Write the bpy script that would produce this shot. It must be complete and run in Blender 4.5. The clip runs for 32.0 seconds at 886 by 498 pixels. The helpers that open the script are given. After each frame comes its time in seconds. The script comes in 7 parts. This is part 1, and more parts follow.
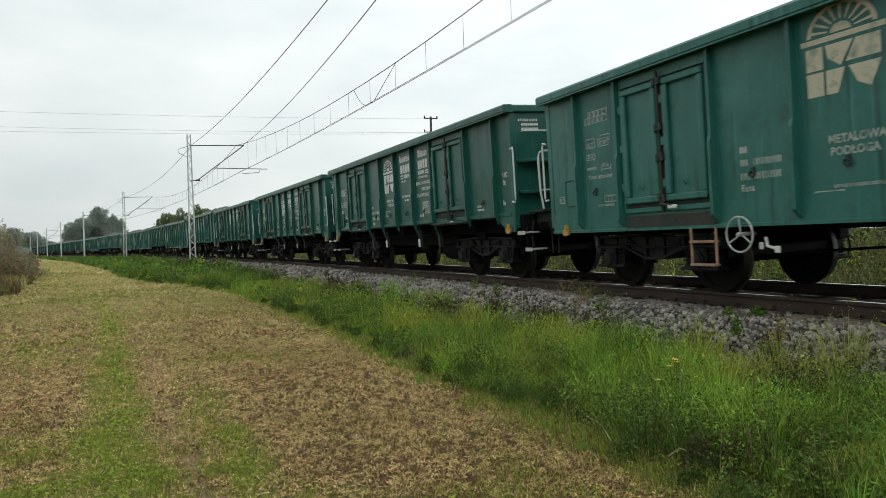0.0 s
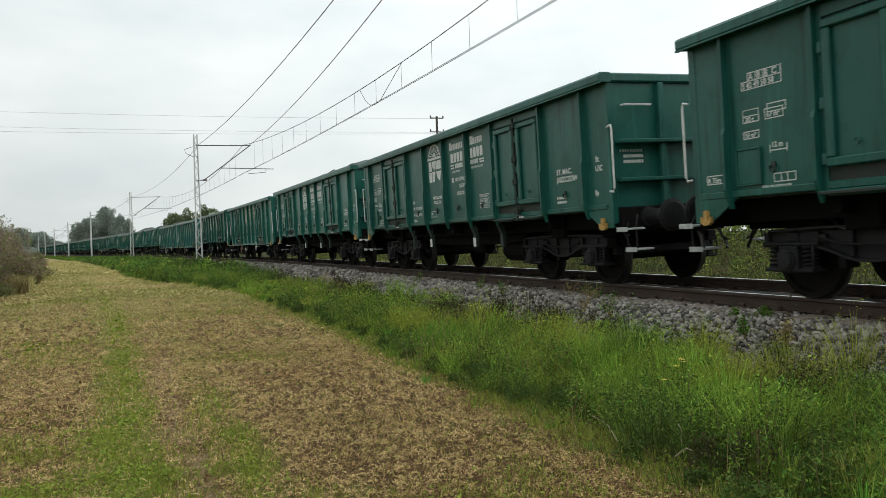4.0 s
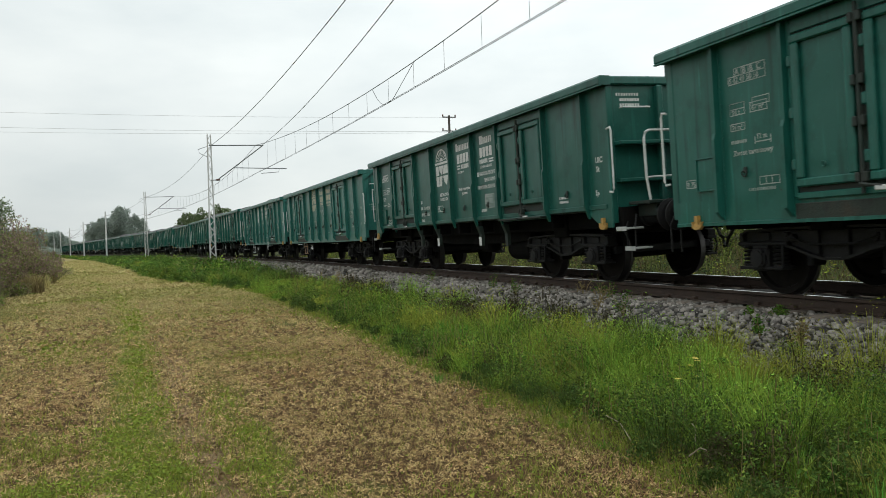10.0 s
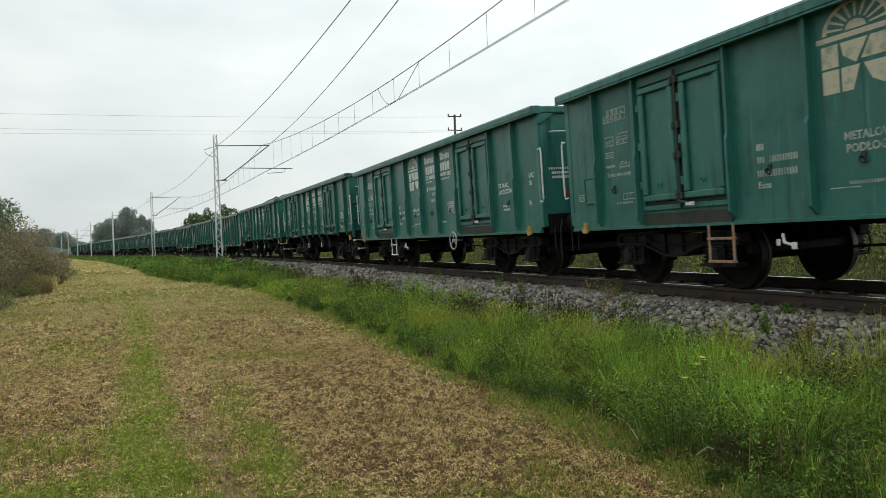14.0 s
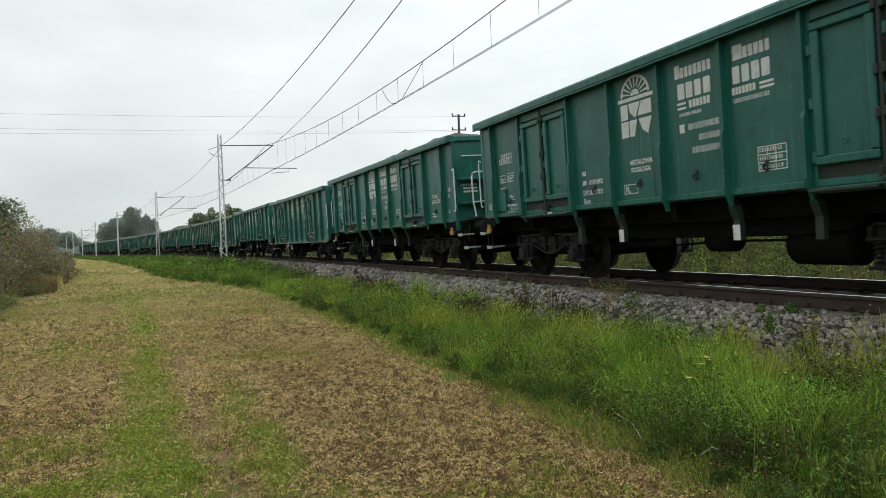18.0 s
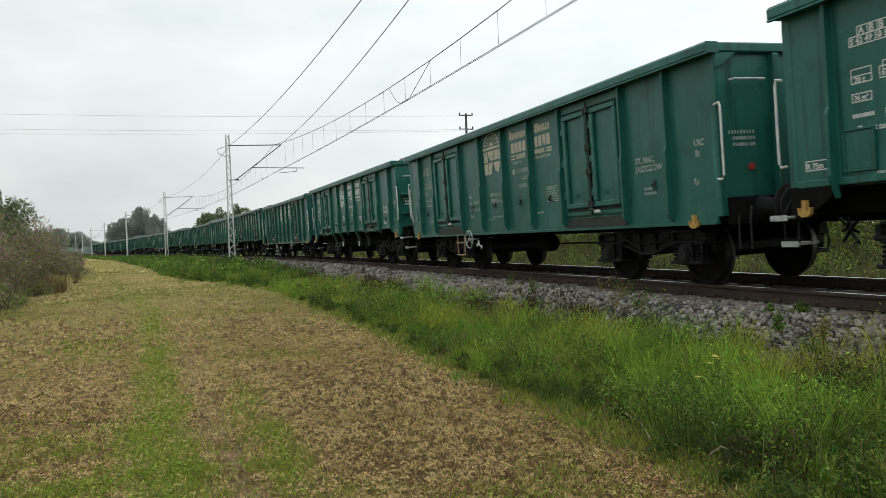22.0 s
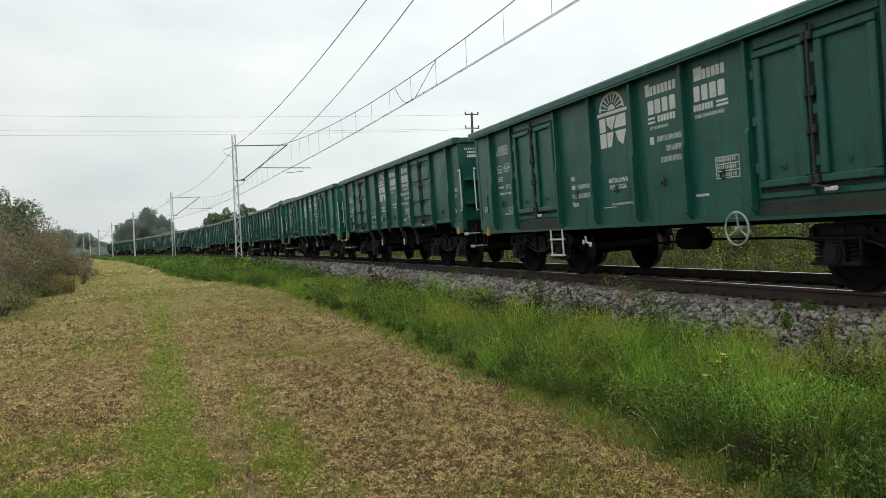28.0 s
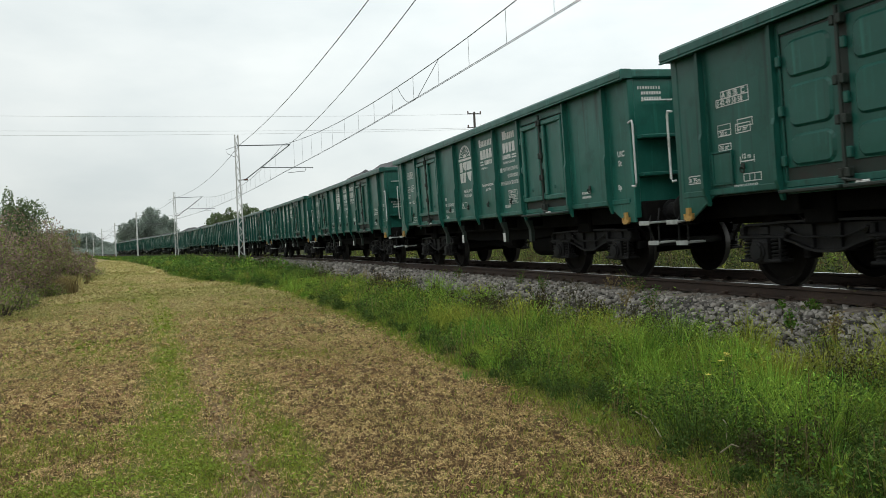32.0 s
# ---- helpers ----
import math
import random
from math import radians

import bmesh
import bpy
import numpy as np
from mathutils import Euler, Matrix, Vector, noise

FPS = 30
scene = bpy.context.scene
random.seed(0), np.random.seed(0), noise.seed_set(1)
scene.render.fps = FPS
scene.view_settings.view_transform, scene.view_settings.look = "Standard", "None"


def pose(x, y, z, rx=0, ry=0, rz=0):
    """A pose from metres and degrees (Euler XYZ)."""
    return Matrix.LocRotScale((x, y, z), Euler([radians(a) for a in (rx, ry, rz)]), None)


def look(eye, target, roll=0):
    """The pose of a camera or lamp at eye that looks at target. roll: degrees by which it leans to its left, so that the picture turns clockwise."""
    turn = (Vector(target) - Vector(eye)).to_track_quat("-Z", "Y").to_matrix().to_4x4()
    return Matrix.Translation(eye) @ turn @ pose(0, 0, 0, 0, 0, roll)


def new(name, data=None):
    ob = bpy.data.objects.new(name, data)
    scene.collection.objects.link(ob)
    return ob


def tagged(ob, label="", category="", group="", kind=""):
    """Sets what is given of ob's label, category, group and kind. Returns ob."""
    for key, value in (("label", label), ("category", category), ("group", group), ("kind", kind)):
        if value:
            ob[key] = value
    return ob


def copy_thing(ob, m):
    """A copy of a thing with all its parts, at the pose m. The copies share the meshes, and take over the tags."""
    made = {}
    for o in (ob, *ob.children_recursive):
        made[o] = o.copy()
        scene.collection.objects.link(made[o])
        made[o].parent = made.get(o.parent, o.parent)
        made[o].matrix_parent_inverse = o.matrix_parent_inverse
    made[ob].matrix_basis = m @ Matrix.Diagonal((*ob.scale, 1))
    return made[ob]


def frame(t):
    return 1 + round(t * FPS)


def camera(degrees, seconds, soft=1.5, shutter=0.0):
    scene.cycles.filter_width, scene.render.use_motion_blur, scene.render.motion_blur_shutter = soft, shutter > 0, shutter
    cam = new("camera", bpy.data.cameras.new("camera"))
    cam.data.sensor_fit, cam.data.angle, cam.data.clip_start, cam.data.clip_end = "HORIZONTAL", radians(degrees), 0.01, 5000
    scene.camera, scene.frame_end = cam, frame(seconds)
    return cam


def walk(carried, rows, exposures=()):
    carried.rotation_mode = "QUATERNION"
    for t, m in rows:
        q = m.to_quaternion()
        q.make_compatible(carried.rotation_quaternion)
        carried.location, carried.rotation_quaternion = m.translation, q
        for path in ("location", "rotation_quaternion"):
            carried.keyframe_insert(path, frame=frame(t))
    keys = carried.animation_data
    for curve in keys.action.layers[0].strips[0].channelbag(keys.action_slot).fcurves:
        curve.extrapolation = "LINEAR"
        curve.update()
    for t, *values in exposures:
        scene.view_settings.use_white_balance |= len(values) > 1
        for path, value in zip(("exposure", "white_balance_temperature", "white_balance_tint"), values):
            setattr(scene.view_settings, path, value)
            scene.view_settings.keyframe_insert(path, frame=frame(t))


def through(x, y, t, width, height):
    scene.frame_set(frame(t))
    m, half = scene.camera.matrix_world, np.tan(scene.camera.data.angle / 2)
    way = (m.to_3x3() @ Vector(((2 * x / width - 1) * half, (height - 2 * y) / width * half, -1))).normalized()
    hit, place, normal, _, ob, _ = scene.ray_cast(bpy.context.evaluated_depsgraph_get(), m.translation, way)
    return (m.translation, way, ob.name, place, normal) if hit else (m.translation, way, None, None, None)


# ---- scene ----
cam = camera(59.84, 32.0, soft=0.7, shutter=0.12)

# yaw to the left, tilt and lean of the standing camera, in degrees
PAN = [
    (0, -21.352, -0.647, -1.763),
    (0.5, -21.316, -0.652, -1.761),
    (1, -21.266, -0.655, -1.756),
    (1.5, -21.168, -0.657, -1.769),
    (2, -21.122, -0.649, -1.783),
    (2.5, -21.073, -0.645, -1.779),
    (3, -20.946, -0.649, -1.783),
    (3.5, -20.938, -0.654, -1.775),
    (5.5, -20.636, -0.652, -1.797),
    (6, -20.556, -0.661, -1.822),
    (6.5, -20.543, -0.667, -1.838),
    (7, -20.485, -0.674, -1.840),
    (7.5, -20.419, -0.686, -1.848),
    (8, -20.397, -0.693, -1.850),
    (8.5, -20.240, -0.695, -1.842),
    (9, -20.170, -0.695, -1.841),
    (9.5, -20.022, -0.695, -1.854),
    (10, -19.973, -0.692, -1.875),
    (10.5, -19.891, -0.691, -1.902),
    (11, -19.860, -0.697, -1.940),
    (11.5, -19.736, -0.705, -1.995),
    (12, -19.640, -0.707, -2.025),
    (12.5, -19.617, -0.699, -2.028),
    (13, -19.616, -0.699, -2.029),
    (13.5, -19.558, -0.712, -2.039),
    (14, -19.523, -0.725, -2.070),
    (14.5, -19.471, -0.731, -2.089),
    (16.5, -19.339, -0.732, -2.079),
    (17, -19.280, -0.737, -2.081),
    (17.5, -19.269, -0.736, -2.080),
    (18, -19.228, -0.736, -2.075),
    (18.5, -19.211, -0.742, -2.077),
    (19, -19.192, -0.756, -2.079),
    (19.5, -19.089, -0.770, -2.100),
    (20, -19.016, -0.775, -2.132),
    (20.5, -18.997, -0.774, -2.153),
    (21, -18.936, -0.777, -2.164),
    (21.5, -18.744, -0.778, -2.181),
    (22, -18.664, -0.773, -2.184),
    (22.5, -18.631, -0.771, -2.166),
    (23, -18.574, -0.783, -2.162),
    (23.5, -18.486, -0.793, -2.168),
    (24, -18.404, -0.783, -2.173),
    (24.5, -18.298, -0.776, -2.183),
    (25, -18.323, -0.775, -2.201),
    (25.5, -18.283, -0.771, -2.222),
    (27.5, -18.193, -0.813, -2.434),
    (28, -18.187, -0.813, -2.438),
    (28.5, -18.154, -0.813, -2.445),
    (29, -18.117, -0.816, -2.453),
    (29.5, -18.112, -0.817, -2.455),
    (30, -18.067, -0.815, -2.448),
    (30.5, -18.062, -0.810, -2.439),
    (31, -18.023, -0.811, -2.441),
    (31.5, -18.011, -0.828, -2.473),
    (32, -17.988, -0.841, -2.502),
]
EYE = Vector((0.0, 0.0, 0.794))


def view_pose(yaw, tilt, lean):
    a, b = radians(yaw), radians(tilt)
    way = Vector((-math.sin(a) * math.cos(b), math.cos(a) * math.cos(b), math.sin(b)))
    return look(EYE, EYE + way * 10, lean)


walk(cam, [(t, view_pose(a, b, c)) for t, a, b, c in PAN], exposures=[(0.0, 0.0, 6500, 4), (32.0, 0.0, 6500, 4)])

# ---- overcast daylight ----
world = bpy.data.worlds.new("overcast_sky")
scene.world = world
world.use_nodes = True
wn, wl = world.node_tree.nodes, world.node_tree.links
wn.clear()
w_out = wn.new("ShaderNodeOutputWorld")
w_bg = wn.new("ShaderNodeBackground")
w_sky = wn.new("ShaderNodeTexSky")
w_sky.sky_type = "NISHITA"
w_sky.sun_disc = False
w_sky.sun_elevation = radians(42)
w_sky.sun_rotation = radians(150)
w_sky.dust_density = 4.0
w_co = wn.new("ShaderNodeTexCoord")
w_map = wn.new("ShaderNodeMapping")
w_map.inputs["Scale"].default_value = (1.2, 1.2, 3.2)
w_noise = wn.new("ShaderNodeTexNoise")
w_noise.inputs["Scale"].default_value = 2.3
w_noise.inputs["Detail"].default_value = 6.0
w_noise.inputs["Roughness"].default_value = 0.52
w_ramp = wn.new("ShaderNodeValToRGB")
w_ramp.color_ramp.elements[0].position, w_ramp.color_ramp.elements[0].color = 0.34, (7.7, 8.05, 8.3, 1)
w_ramp.color_ramp.elements[1].position, w_ramp.color_ramp.elements[1].color = 0.66, (9.7, 9.8, 9.85, 1)
w_mix = wn.new("ShaderNodeMix")
w_mix.data_type = "RGBA"
w_mix.inputs[0].default_value = 0.9
w_bg.inputs["Strength"].default_value = 0.1095
wl.new(w_co.outputs["Generated"], w_map.inputs["Vector"])
wl.new(w_map.outputs["Vector"], w_noise.inputs["Vector"])
wl.new(w_noise.outputs["Fac"], w_ramp.inputs["Fac"])
wl.new(w_sky.outputs["Color"], w_mix.inputs[6])
wl.new(w_ramp.outputs["Color"], w_mix.inputs[7])
# an overcast sky is brighter overhead and where the sun stands behind the cloud
w_dot = wn.new("ShaderNodeVectorMath")
w_dot.operation = "DOT_PRODUCT"
w_dot.inputs[1].default_value = (0.42, 0.10, 0.90)
w_grad = wn.new("ShaderNodeMapRange")
w_grad.inputs["From Min"].default_value, w_grad.inputs["From Max"].default_value = 0.0, 1.0
w_grad.inputs["To Min"].default_value, w_grad.inputs["To Max"].default_value = 0.775, 1.51
w_mul = wn.new("ShaderNodeMix")
w_mul.data_type, w_mul.blend_type = "RGBA", "MULTIPLY"
w_mul.inputs[0].default_value = 1.0
wl.new(w_co.outputs["Generated"], w_dot.inputs[0])
wl.new(w_dot.outputs["Value"], w_grad.inputs["Value"])
wl.new(w_grad.outputs["Result"], w_mul.inputs[7])
wl.new(w_mix.outputs[2], w_mul.inputs[6])
wl.new(w_mul.outputs[2], w_bg.inputs["Color"])
wl.new(w_bg.outputs["Background"], w_out.inputs["Surface"])

sun_data = bpy.data.lights.new("sun", "SUN")
sun_data.energy = 0.5
sun_data.angle = radians(25)
sun_data.color = (1.0, 0.97, 0.92)
sun = new("sun", sun_data)
sun.matrix_world = look((-30, -40, 45), (0, 0, 0))

# ---- materials ----
def material(name, base, rough=0.6, metal=0.0, vary=(), bump=0.0, bump_scale=40.0, spec=0.5):
    """vary: rows of (colour, noise scale, low, high), laid over one another."""
    m = bpy.data.materials.new(name)
    m.use_nodes = True
    n, l = m.node_tree.nodes, m.node_tree.links
    b = n["Principled BSDF"]
    b.inputs["Base Color"].default_value = (*base, 1)
    b.inputs["Roughness"].default_value = rough
    b.inputs["Metallic"].default_value = metal
    b.inputs["Specular IOR Level"].default_value = spec
    co = n.new("ShaderNodeTexCoord")
    last = None
    for colour, size, low, high in vary:
        tex = n.new("ShaderNodeTexNoise")
        tex.inputs["Scale"].default_value = size
        tex.inputs["Detail"].default_value = 7.0
        tex.inputs["Roughness"].default_value = 0.62
        l.new(co.outputs["Object"], tex.inputs["Vector"])
        fac = n.new("ShaderNodeMapRange")
        fac.inputs["From Min"].default_value, fac.inputs["From Max"].default_value = low, high
        l.new(tex.outputs["Fac"], fac.inputs["Value"])
        mix = n.new("ShaderNodeMix")
        mix.data_type = "RGBA"
        l.new(fac.outputs["Result"], mix.inputs[0])
        if last:
            l.new(last, mix.inputs[6])
        else:
            mix.inputs[6].default_value = (*base, 1)
        mix.inputs[7].default_value = (*colour, 1)
        last = mix.outputs[2]
    if last:
        l.new(last, b.inputs["Base Color"])
    if bump:
        tex = n.new("ShaderNodeTexNoise")
        tex.inputs["Scale"].default_value = bump_scale
        tex.inputs["Detail"].default_value = 5.0
        l.new(co.outputs["Object"], tex.inputs["Vector"])
        bp = n.new("ShaderNodeBump")
        bp.inputs["Strength"].default_value = bump
        bp.inputs["Distance"].default_value = 0.02
        l.new(tex.outputs["Fac"], bp.inputs["Height"])
        l.new(bp.outputs["Normal"], b.inputs["Normal"])
    return m


def tinted(m, amount, hue=0.0, by="Random"):
    """Vary the base colour of a material piece by piece: by object or by mesh island."""
    n, l = m.node_tree.nodes, m.node_tree.links
    b = n["Principled BSDF"]
    src = n.new("ShaderNodeObjectInfo") if by == "Random" else n.new("ShaderNodeNewGeometry")
    val = src.outputs["Random"] if by == "Random" else src.outputs["Random Per Island"]
    hsv = n.new("ShaderNodeHueSaturation")
    rng = n.new("ShaderNodeMapRange")
    rng.inputs["To Min"].default_value, rng.inputs["To Max"].default_value = 1 - amount, 1 + amount
    l.new(val, rng.inputs["Value"])
    l.new(rng.outputs["Result"], hsv.inputs["Value"])
    if hue:
        hr = n.new("ShaderNodeMapRange")
        hr.inputs["To Min"].default_value, hr.inputs["To Max"].default_value = 0.5 - hue, 0.5 + hue
        frac = n.new("ShaderNodeMath")
        frac.operation = "FRACT"
        mul = n.new("ShaderNodeMath")
        mul.operation = "MULTIPLY"
        mul.inputs[1].default_value = 7.31
        l.new(val, mul.inputs[0])
        l.new(mul.outputs[0], frac.inputs[0])
        l.new(frac.outputs[0], hr.inputs["Value"])
        l.new(hr.outputs["Result"], hsv.inputs["Hue"])
    old = b.inputs["Base Color"]
    if old.is_linked:
        l.new(old.links[0].from_socket, hsv.inputs["Color"])
    else:
        hsv.inputs["Color"].default_value = old.default_value
    l.new(hsv.outputs["Color"], old)
    return m


def wagon_paint(name, base, worn):
    k = lambda c, s: tuple(v * s for v in c)
    m = material(name, base, 0.38, vary=[(worn, 0.9, 0.46, 0.74), (k(base, 0.55), 2.7, 0.54, 0.78), (k(worn, 1.3), 21.0, 0.60, 0.78),
                 ((0.050, 0.036, 0.022), 9.0, 0.68, 0.78)], bump=0.6, bump_scale=1.5, spec=0.36)
    n, l = m.node_tree.nodes, m.node_tree.links
    n["Bump"].inputs["Distance"].default_value = 0.055
    n["Bump"].inputs["Height"].links[0].from_node.inputs["Detail"].default_value = 1.6
    # runs of dirt and chalked paint down the sheets
    co = next(o for o in n if o.type == "TEX_COORD")
    b = n["Principled BSDF"]
    for scale, colour, low, high in (((9.0, 9.0, 0.55), k(base, 0.5), 0.56, 0.74), ((14.0, 14.0, 0.8), k(worn, 1.5), 0.60, 0.80)):
        mp = n.new("ShaderNodeMapping")
        mp.inputs["Scale"].default_value = scale
        tex = n.new("ShaderNodeTexNoise")
        tex.inputs["Scale"].default_value, tex.inputs["Detail"].default_value = 1.0, 5.0
        fac = n.new("ShaderNodeMapRange")
        fac.inputs["From Min"].default_value, fac.inputs["From Max"].default_value = low, high
        mix = n.new("ShaderNodeMix")
        mix.data_type = "RGBA"
        mix.inputs[7].default_value = (*colour, 1)
        l.new(co.outputs["Object"], mp.inputs["Vector"])
        l.new(mp.outputs["Vector"], tex.inputs["Vector"])
        l.new(tex.outputs["Fac"], fac.inputs["Value"])
        l.new(fac.outputs["Result"], mix.inputs[0])
        l.new(b.inputs["Base Color"].links[0].from_socket, mix.inputs[6])
        l.new(mix.outputs[2], b.inputs["Base Color"])
    return tinted(m, 0.05)


GREEN_FRESH = wagon_paint("fresh_dark_green_paint", (0.0112, 0.084, 0.065), (0.018, 0.103, 0.082))
GREEN_MID = wagon_paint("worn_green_paint", (0.0135, 0.103, 0.080), (0.024, 0.131, 0.105))
GREEN_FADED = wagon_paint("faded_bluish_green_paint", (0.024, 0.126, 0.105), (0.041, 0.158, 0.135))
GREEN = GREEN_MID
# Grimy dark fittings; also the painted shade behind the door leaves.
GREEN_DARK = material("grimy_shaded_green_frame", (0.010, 0.026, 0.020), 0.65,
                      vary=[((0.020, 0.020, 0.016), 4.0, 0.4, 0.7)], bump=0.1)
# Grimy underframe taken to near black: the body's shade is in the colour.
UNDER = material("shade_dark_grimy_underframe", (0.0055, 0.0055, 0.0056), 0.85, vary=[((0.011, 0.010, 0.009), 5.0, 0.45, 0.75)], bump=0.2, bump_scale=30, spec=0.08)
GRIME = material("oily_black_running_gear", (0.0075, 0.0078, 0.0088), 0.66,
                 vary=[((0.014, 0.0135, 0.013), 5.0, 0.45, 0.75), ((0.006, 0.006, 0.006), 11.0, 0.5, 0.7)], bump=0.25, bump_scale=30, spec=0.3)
# Dusty brown lowered to near black, as wheels look in the wagon's shade.
WHEEL_STEEL = material("shade_darkened_dusty_wheel", (0.008, 0.007, 0.0065), 0.8,
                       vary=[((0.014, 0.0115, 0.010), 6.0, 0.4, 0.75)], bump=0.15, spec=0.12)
WHITE = material("white_paint", (0.62, 0.63, 0.62), 0.5, vary=[((0.30, 0.33, 0.32), 9.0, 0.5, 0.75)])
STENCIL = material("white_stencil_paint", (0.60, 0.62, 0.60), 0.55, vary=[((0.40, 0.44, 0.42), 11.0, 0.5, 0.75)])
CREAM = material("faded_cream_stencil_paint", (0.47, 0.44, 0.33), 0.6, vary=[((0.16, 0.23, 0.18), 9.0, 0.50, 0.72)])
FADED = material("worn_grey_stencil_paint", (0.36, 0.41, 0.38), 0.6, vary=[((0.10, 0.17, 0.14), 8.0, 0.45, 0.7)])
FADED_WHITE = material("greyed_white_paint", (0.42, 0.44, 0.43), 0.55, vary=[((0.2, 0.22, 0.21), 8.0, 0.45, 0.75)])
RUSTY_FOOT = material("rust_stained_dark_green", (0.018, 0.030, 0.023), 0.7, vary=[((0.042, 0.030, 0.020), 3.0, 0.46, 0.70), ((0.012, 0.014, 0.012), 7.0, 0.5, 0.75)], bump=0.3)
YELLOW = material("yellow_orange_paint", (0.46, 0.27, 0.07), 0.6, vary=[((0.16, 0.10, 0.04), 12.0, 0.5, 0.75)])
RED = material("red_paint", (0.30, 0.03, 0.025), 0.5)
COAL = material("coal", (0.018, 0.018, 0.019), 0.55, vary=[((0.05, 0.05, 0.052), 9.0, 0.5, 0.7)], bump=0.9, bump_scale=14)
RAIL_RUST = material("rusty_rail_side", (0.036, 0.023, 0.017), 0.85,
                     vary=[((0.058, 0.036, 0.026), 2.5, 0.4, 0.7), ((0.03, 0.022, 0.018), 18.0, 0.5, 0.75)], bump=0.2)
RAIL_TOP = material("bright_worn_rail_head", (0.62, 0.62, 0.61), 0.28, 1.0)
CONCRETE = material("weathered_concrete", (0.24, 0.22, 0.20), 0.9, vary=[((0.14, 0.125, 0.11), 4.0, 0.45, 0.7)], bump=0.4)
STONE = tinted(material("grey_ballast_stone", (0.24, 0.224, 0.202), 0.9,
                 vary=[((0.15, 0.135, 0.118), 9.0, 0.45, 0.7)], bump=0.3, bump_scale=50), 0.62, 0.02, "Island")
STONE_PIECE = tinted(material("grey_ballast_stone_piece", (0.24, 0.224, 0.202), 0.9,
                 vary=[((0.15, 0.135, 0.118), 9.0, 0.45, 0.7)], bump=0.3, bump_scale=50), 0.62, 0.02, "Random")
# Bed far darker than its stones: shade between them, painted in.
BALLAST_BED = material("gap_shaded_ballast_bed", (0.024, 0.022, 0.019), 0.95,
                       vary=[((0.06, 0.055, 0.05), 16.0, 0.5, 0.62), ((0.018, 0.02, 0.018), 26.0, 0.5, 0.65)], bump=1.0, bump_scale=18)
MAST_PAINT = material("pale_grey_mast_paint", (0.52, 0.53, 0.53), 0.55, vary=[((0.36, 0.36, 0.35), 3.0, 0.5, 0.75)])
TREAD = material("worn_wheel_tread", (0.09, 0.087, 0.085), 0.5, 1.0)
GALVANISED = material("dull_galvanised_steel", (0.20, 0.21, 0.22), 0.5, 0.6)
WIRE = material("weathered_copper_wire", (0.10, 0.105, 0.105), 0.6, 0.3)
CABLE = material("grey_aluminium_cable", (0.50, 0.51, 0.52), 0.6, 0.1)
PORCELAIN = material("brown_porcelain", (0.10, 0.045, 0.03), 0.25)
WOOD_POLE = material("dark_tarred_wood", (0.07, 0.065, 0.06), 0.85, vary=[((0.11, 0.10, 0.09), 5.0, 0.4, 0.7)])
BARK = material("grey_brown_bark", (0.09, 0.075, 0.06), 0.9, bump=0.5)


def leaf_material(name, base, amount=0.35, hue=0.02, through=0.35, vary=()):
    m = tinted(material(name, base, 0.7, spec=0.1, vary=vary), amount, hue, "Island")
    b = m.node_tree.nodes["Principled BSDF"]
    n, l = m.node_tree.nodes, m.node_tree.links
    tr = n.new("ShaderNodeBsdfTranslucent")
    mixer = n.new("ShaderNodeMixShader")
    mixer.inputs[0].default_value = through
    l.new(b.inputs["Base Color"].links[0].from_socket, tr.inputs["Color"])
    l.new(b.outputs[0], mixer.inputs[1])
    l.new(tr.outputs[0], mixer.inputs[2])
    l.new(mixer.outputs[0], n["Material Output"].inputs["Surface"])
    return m


GRASS = leaf_material("fresh_verge_grass", (0.18, 0.27, 0.036), 0.5, 0.02, 0.25, vary=[((0.27, 0.27, 0.060), 1.1, 0.5, 0.64), ((0.10, 0.29, 0.040), 1.6, 0.52, 0.64)])
GRASS_DRY = leaf_material("dry_grass_stalks", (0.25, 0.20, 0.095), 0.35, 0.02)
GRASS_DARK = leaf_material("dark_verge_weeds", (0.085, 0.165, 0.028), 0.55, 0.02, 0.22)
STRAW = leaf_material("cut_straw", (0.56, 0.42, 0.20), 0.4, 0.010, 0.15, vary=[((0.37, 0.24, 0.115), 0.6, 0.48, 0.62), ((0.34, 0.285, 0.11), 0.8, 0.48, 0.6)])
CLOVER = leaf_material("low_green_regrowth", (0.26, 0.305, 0.052), 0.35, 0.02)
LEAF_TREE = leaf_material("tree_leaves", (0.15, 0.20, 0.10), 0.4, 0.02)
# Distance haze is mixed into this pale bluish leaf colour.
LEAF_FAR = leaf_material("haze_paled_distant_leaves", (0.30, 0.355, 0.31), 0.10, 0.02, 0.5)
LEAF_BUSH = leaf_material("purple_brown_bush_leaves", (0.27, 0.20, 0.165), 0.45, 0.02)
LEAF_GREEN_BUSH = leaf_material("green_bush_leaves", (0.22, 0.27, 0.08), 0.4, 0.025)
HERB_YELLOW = leaf_material("yellow_green_herb_leaves", (0.31, 0.345, 0.056), 0.50, 0.02, 0.25)
HERB_BRIGHT = leaf_material("bright_green_herb_leaves", (0.25, 0.40, 0.058), 0.50, 0.02, 0.25)
HERB_MID = leaf_material("green_herb_leaves", (0.17, 0.25, 0.040), 0.45, 0.025, 0.22)
HERB_DARK = leaf_material("deep_green_herb_leaves", (0.070, 0.115, 0.026), 0.5, 0.025, 0.2)
HERB_BROWN = leaf_material("brown_seeding_herb_tops", (0.062, 0.058, 0.026), 0.3, 0.025, 0.2)
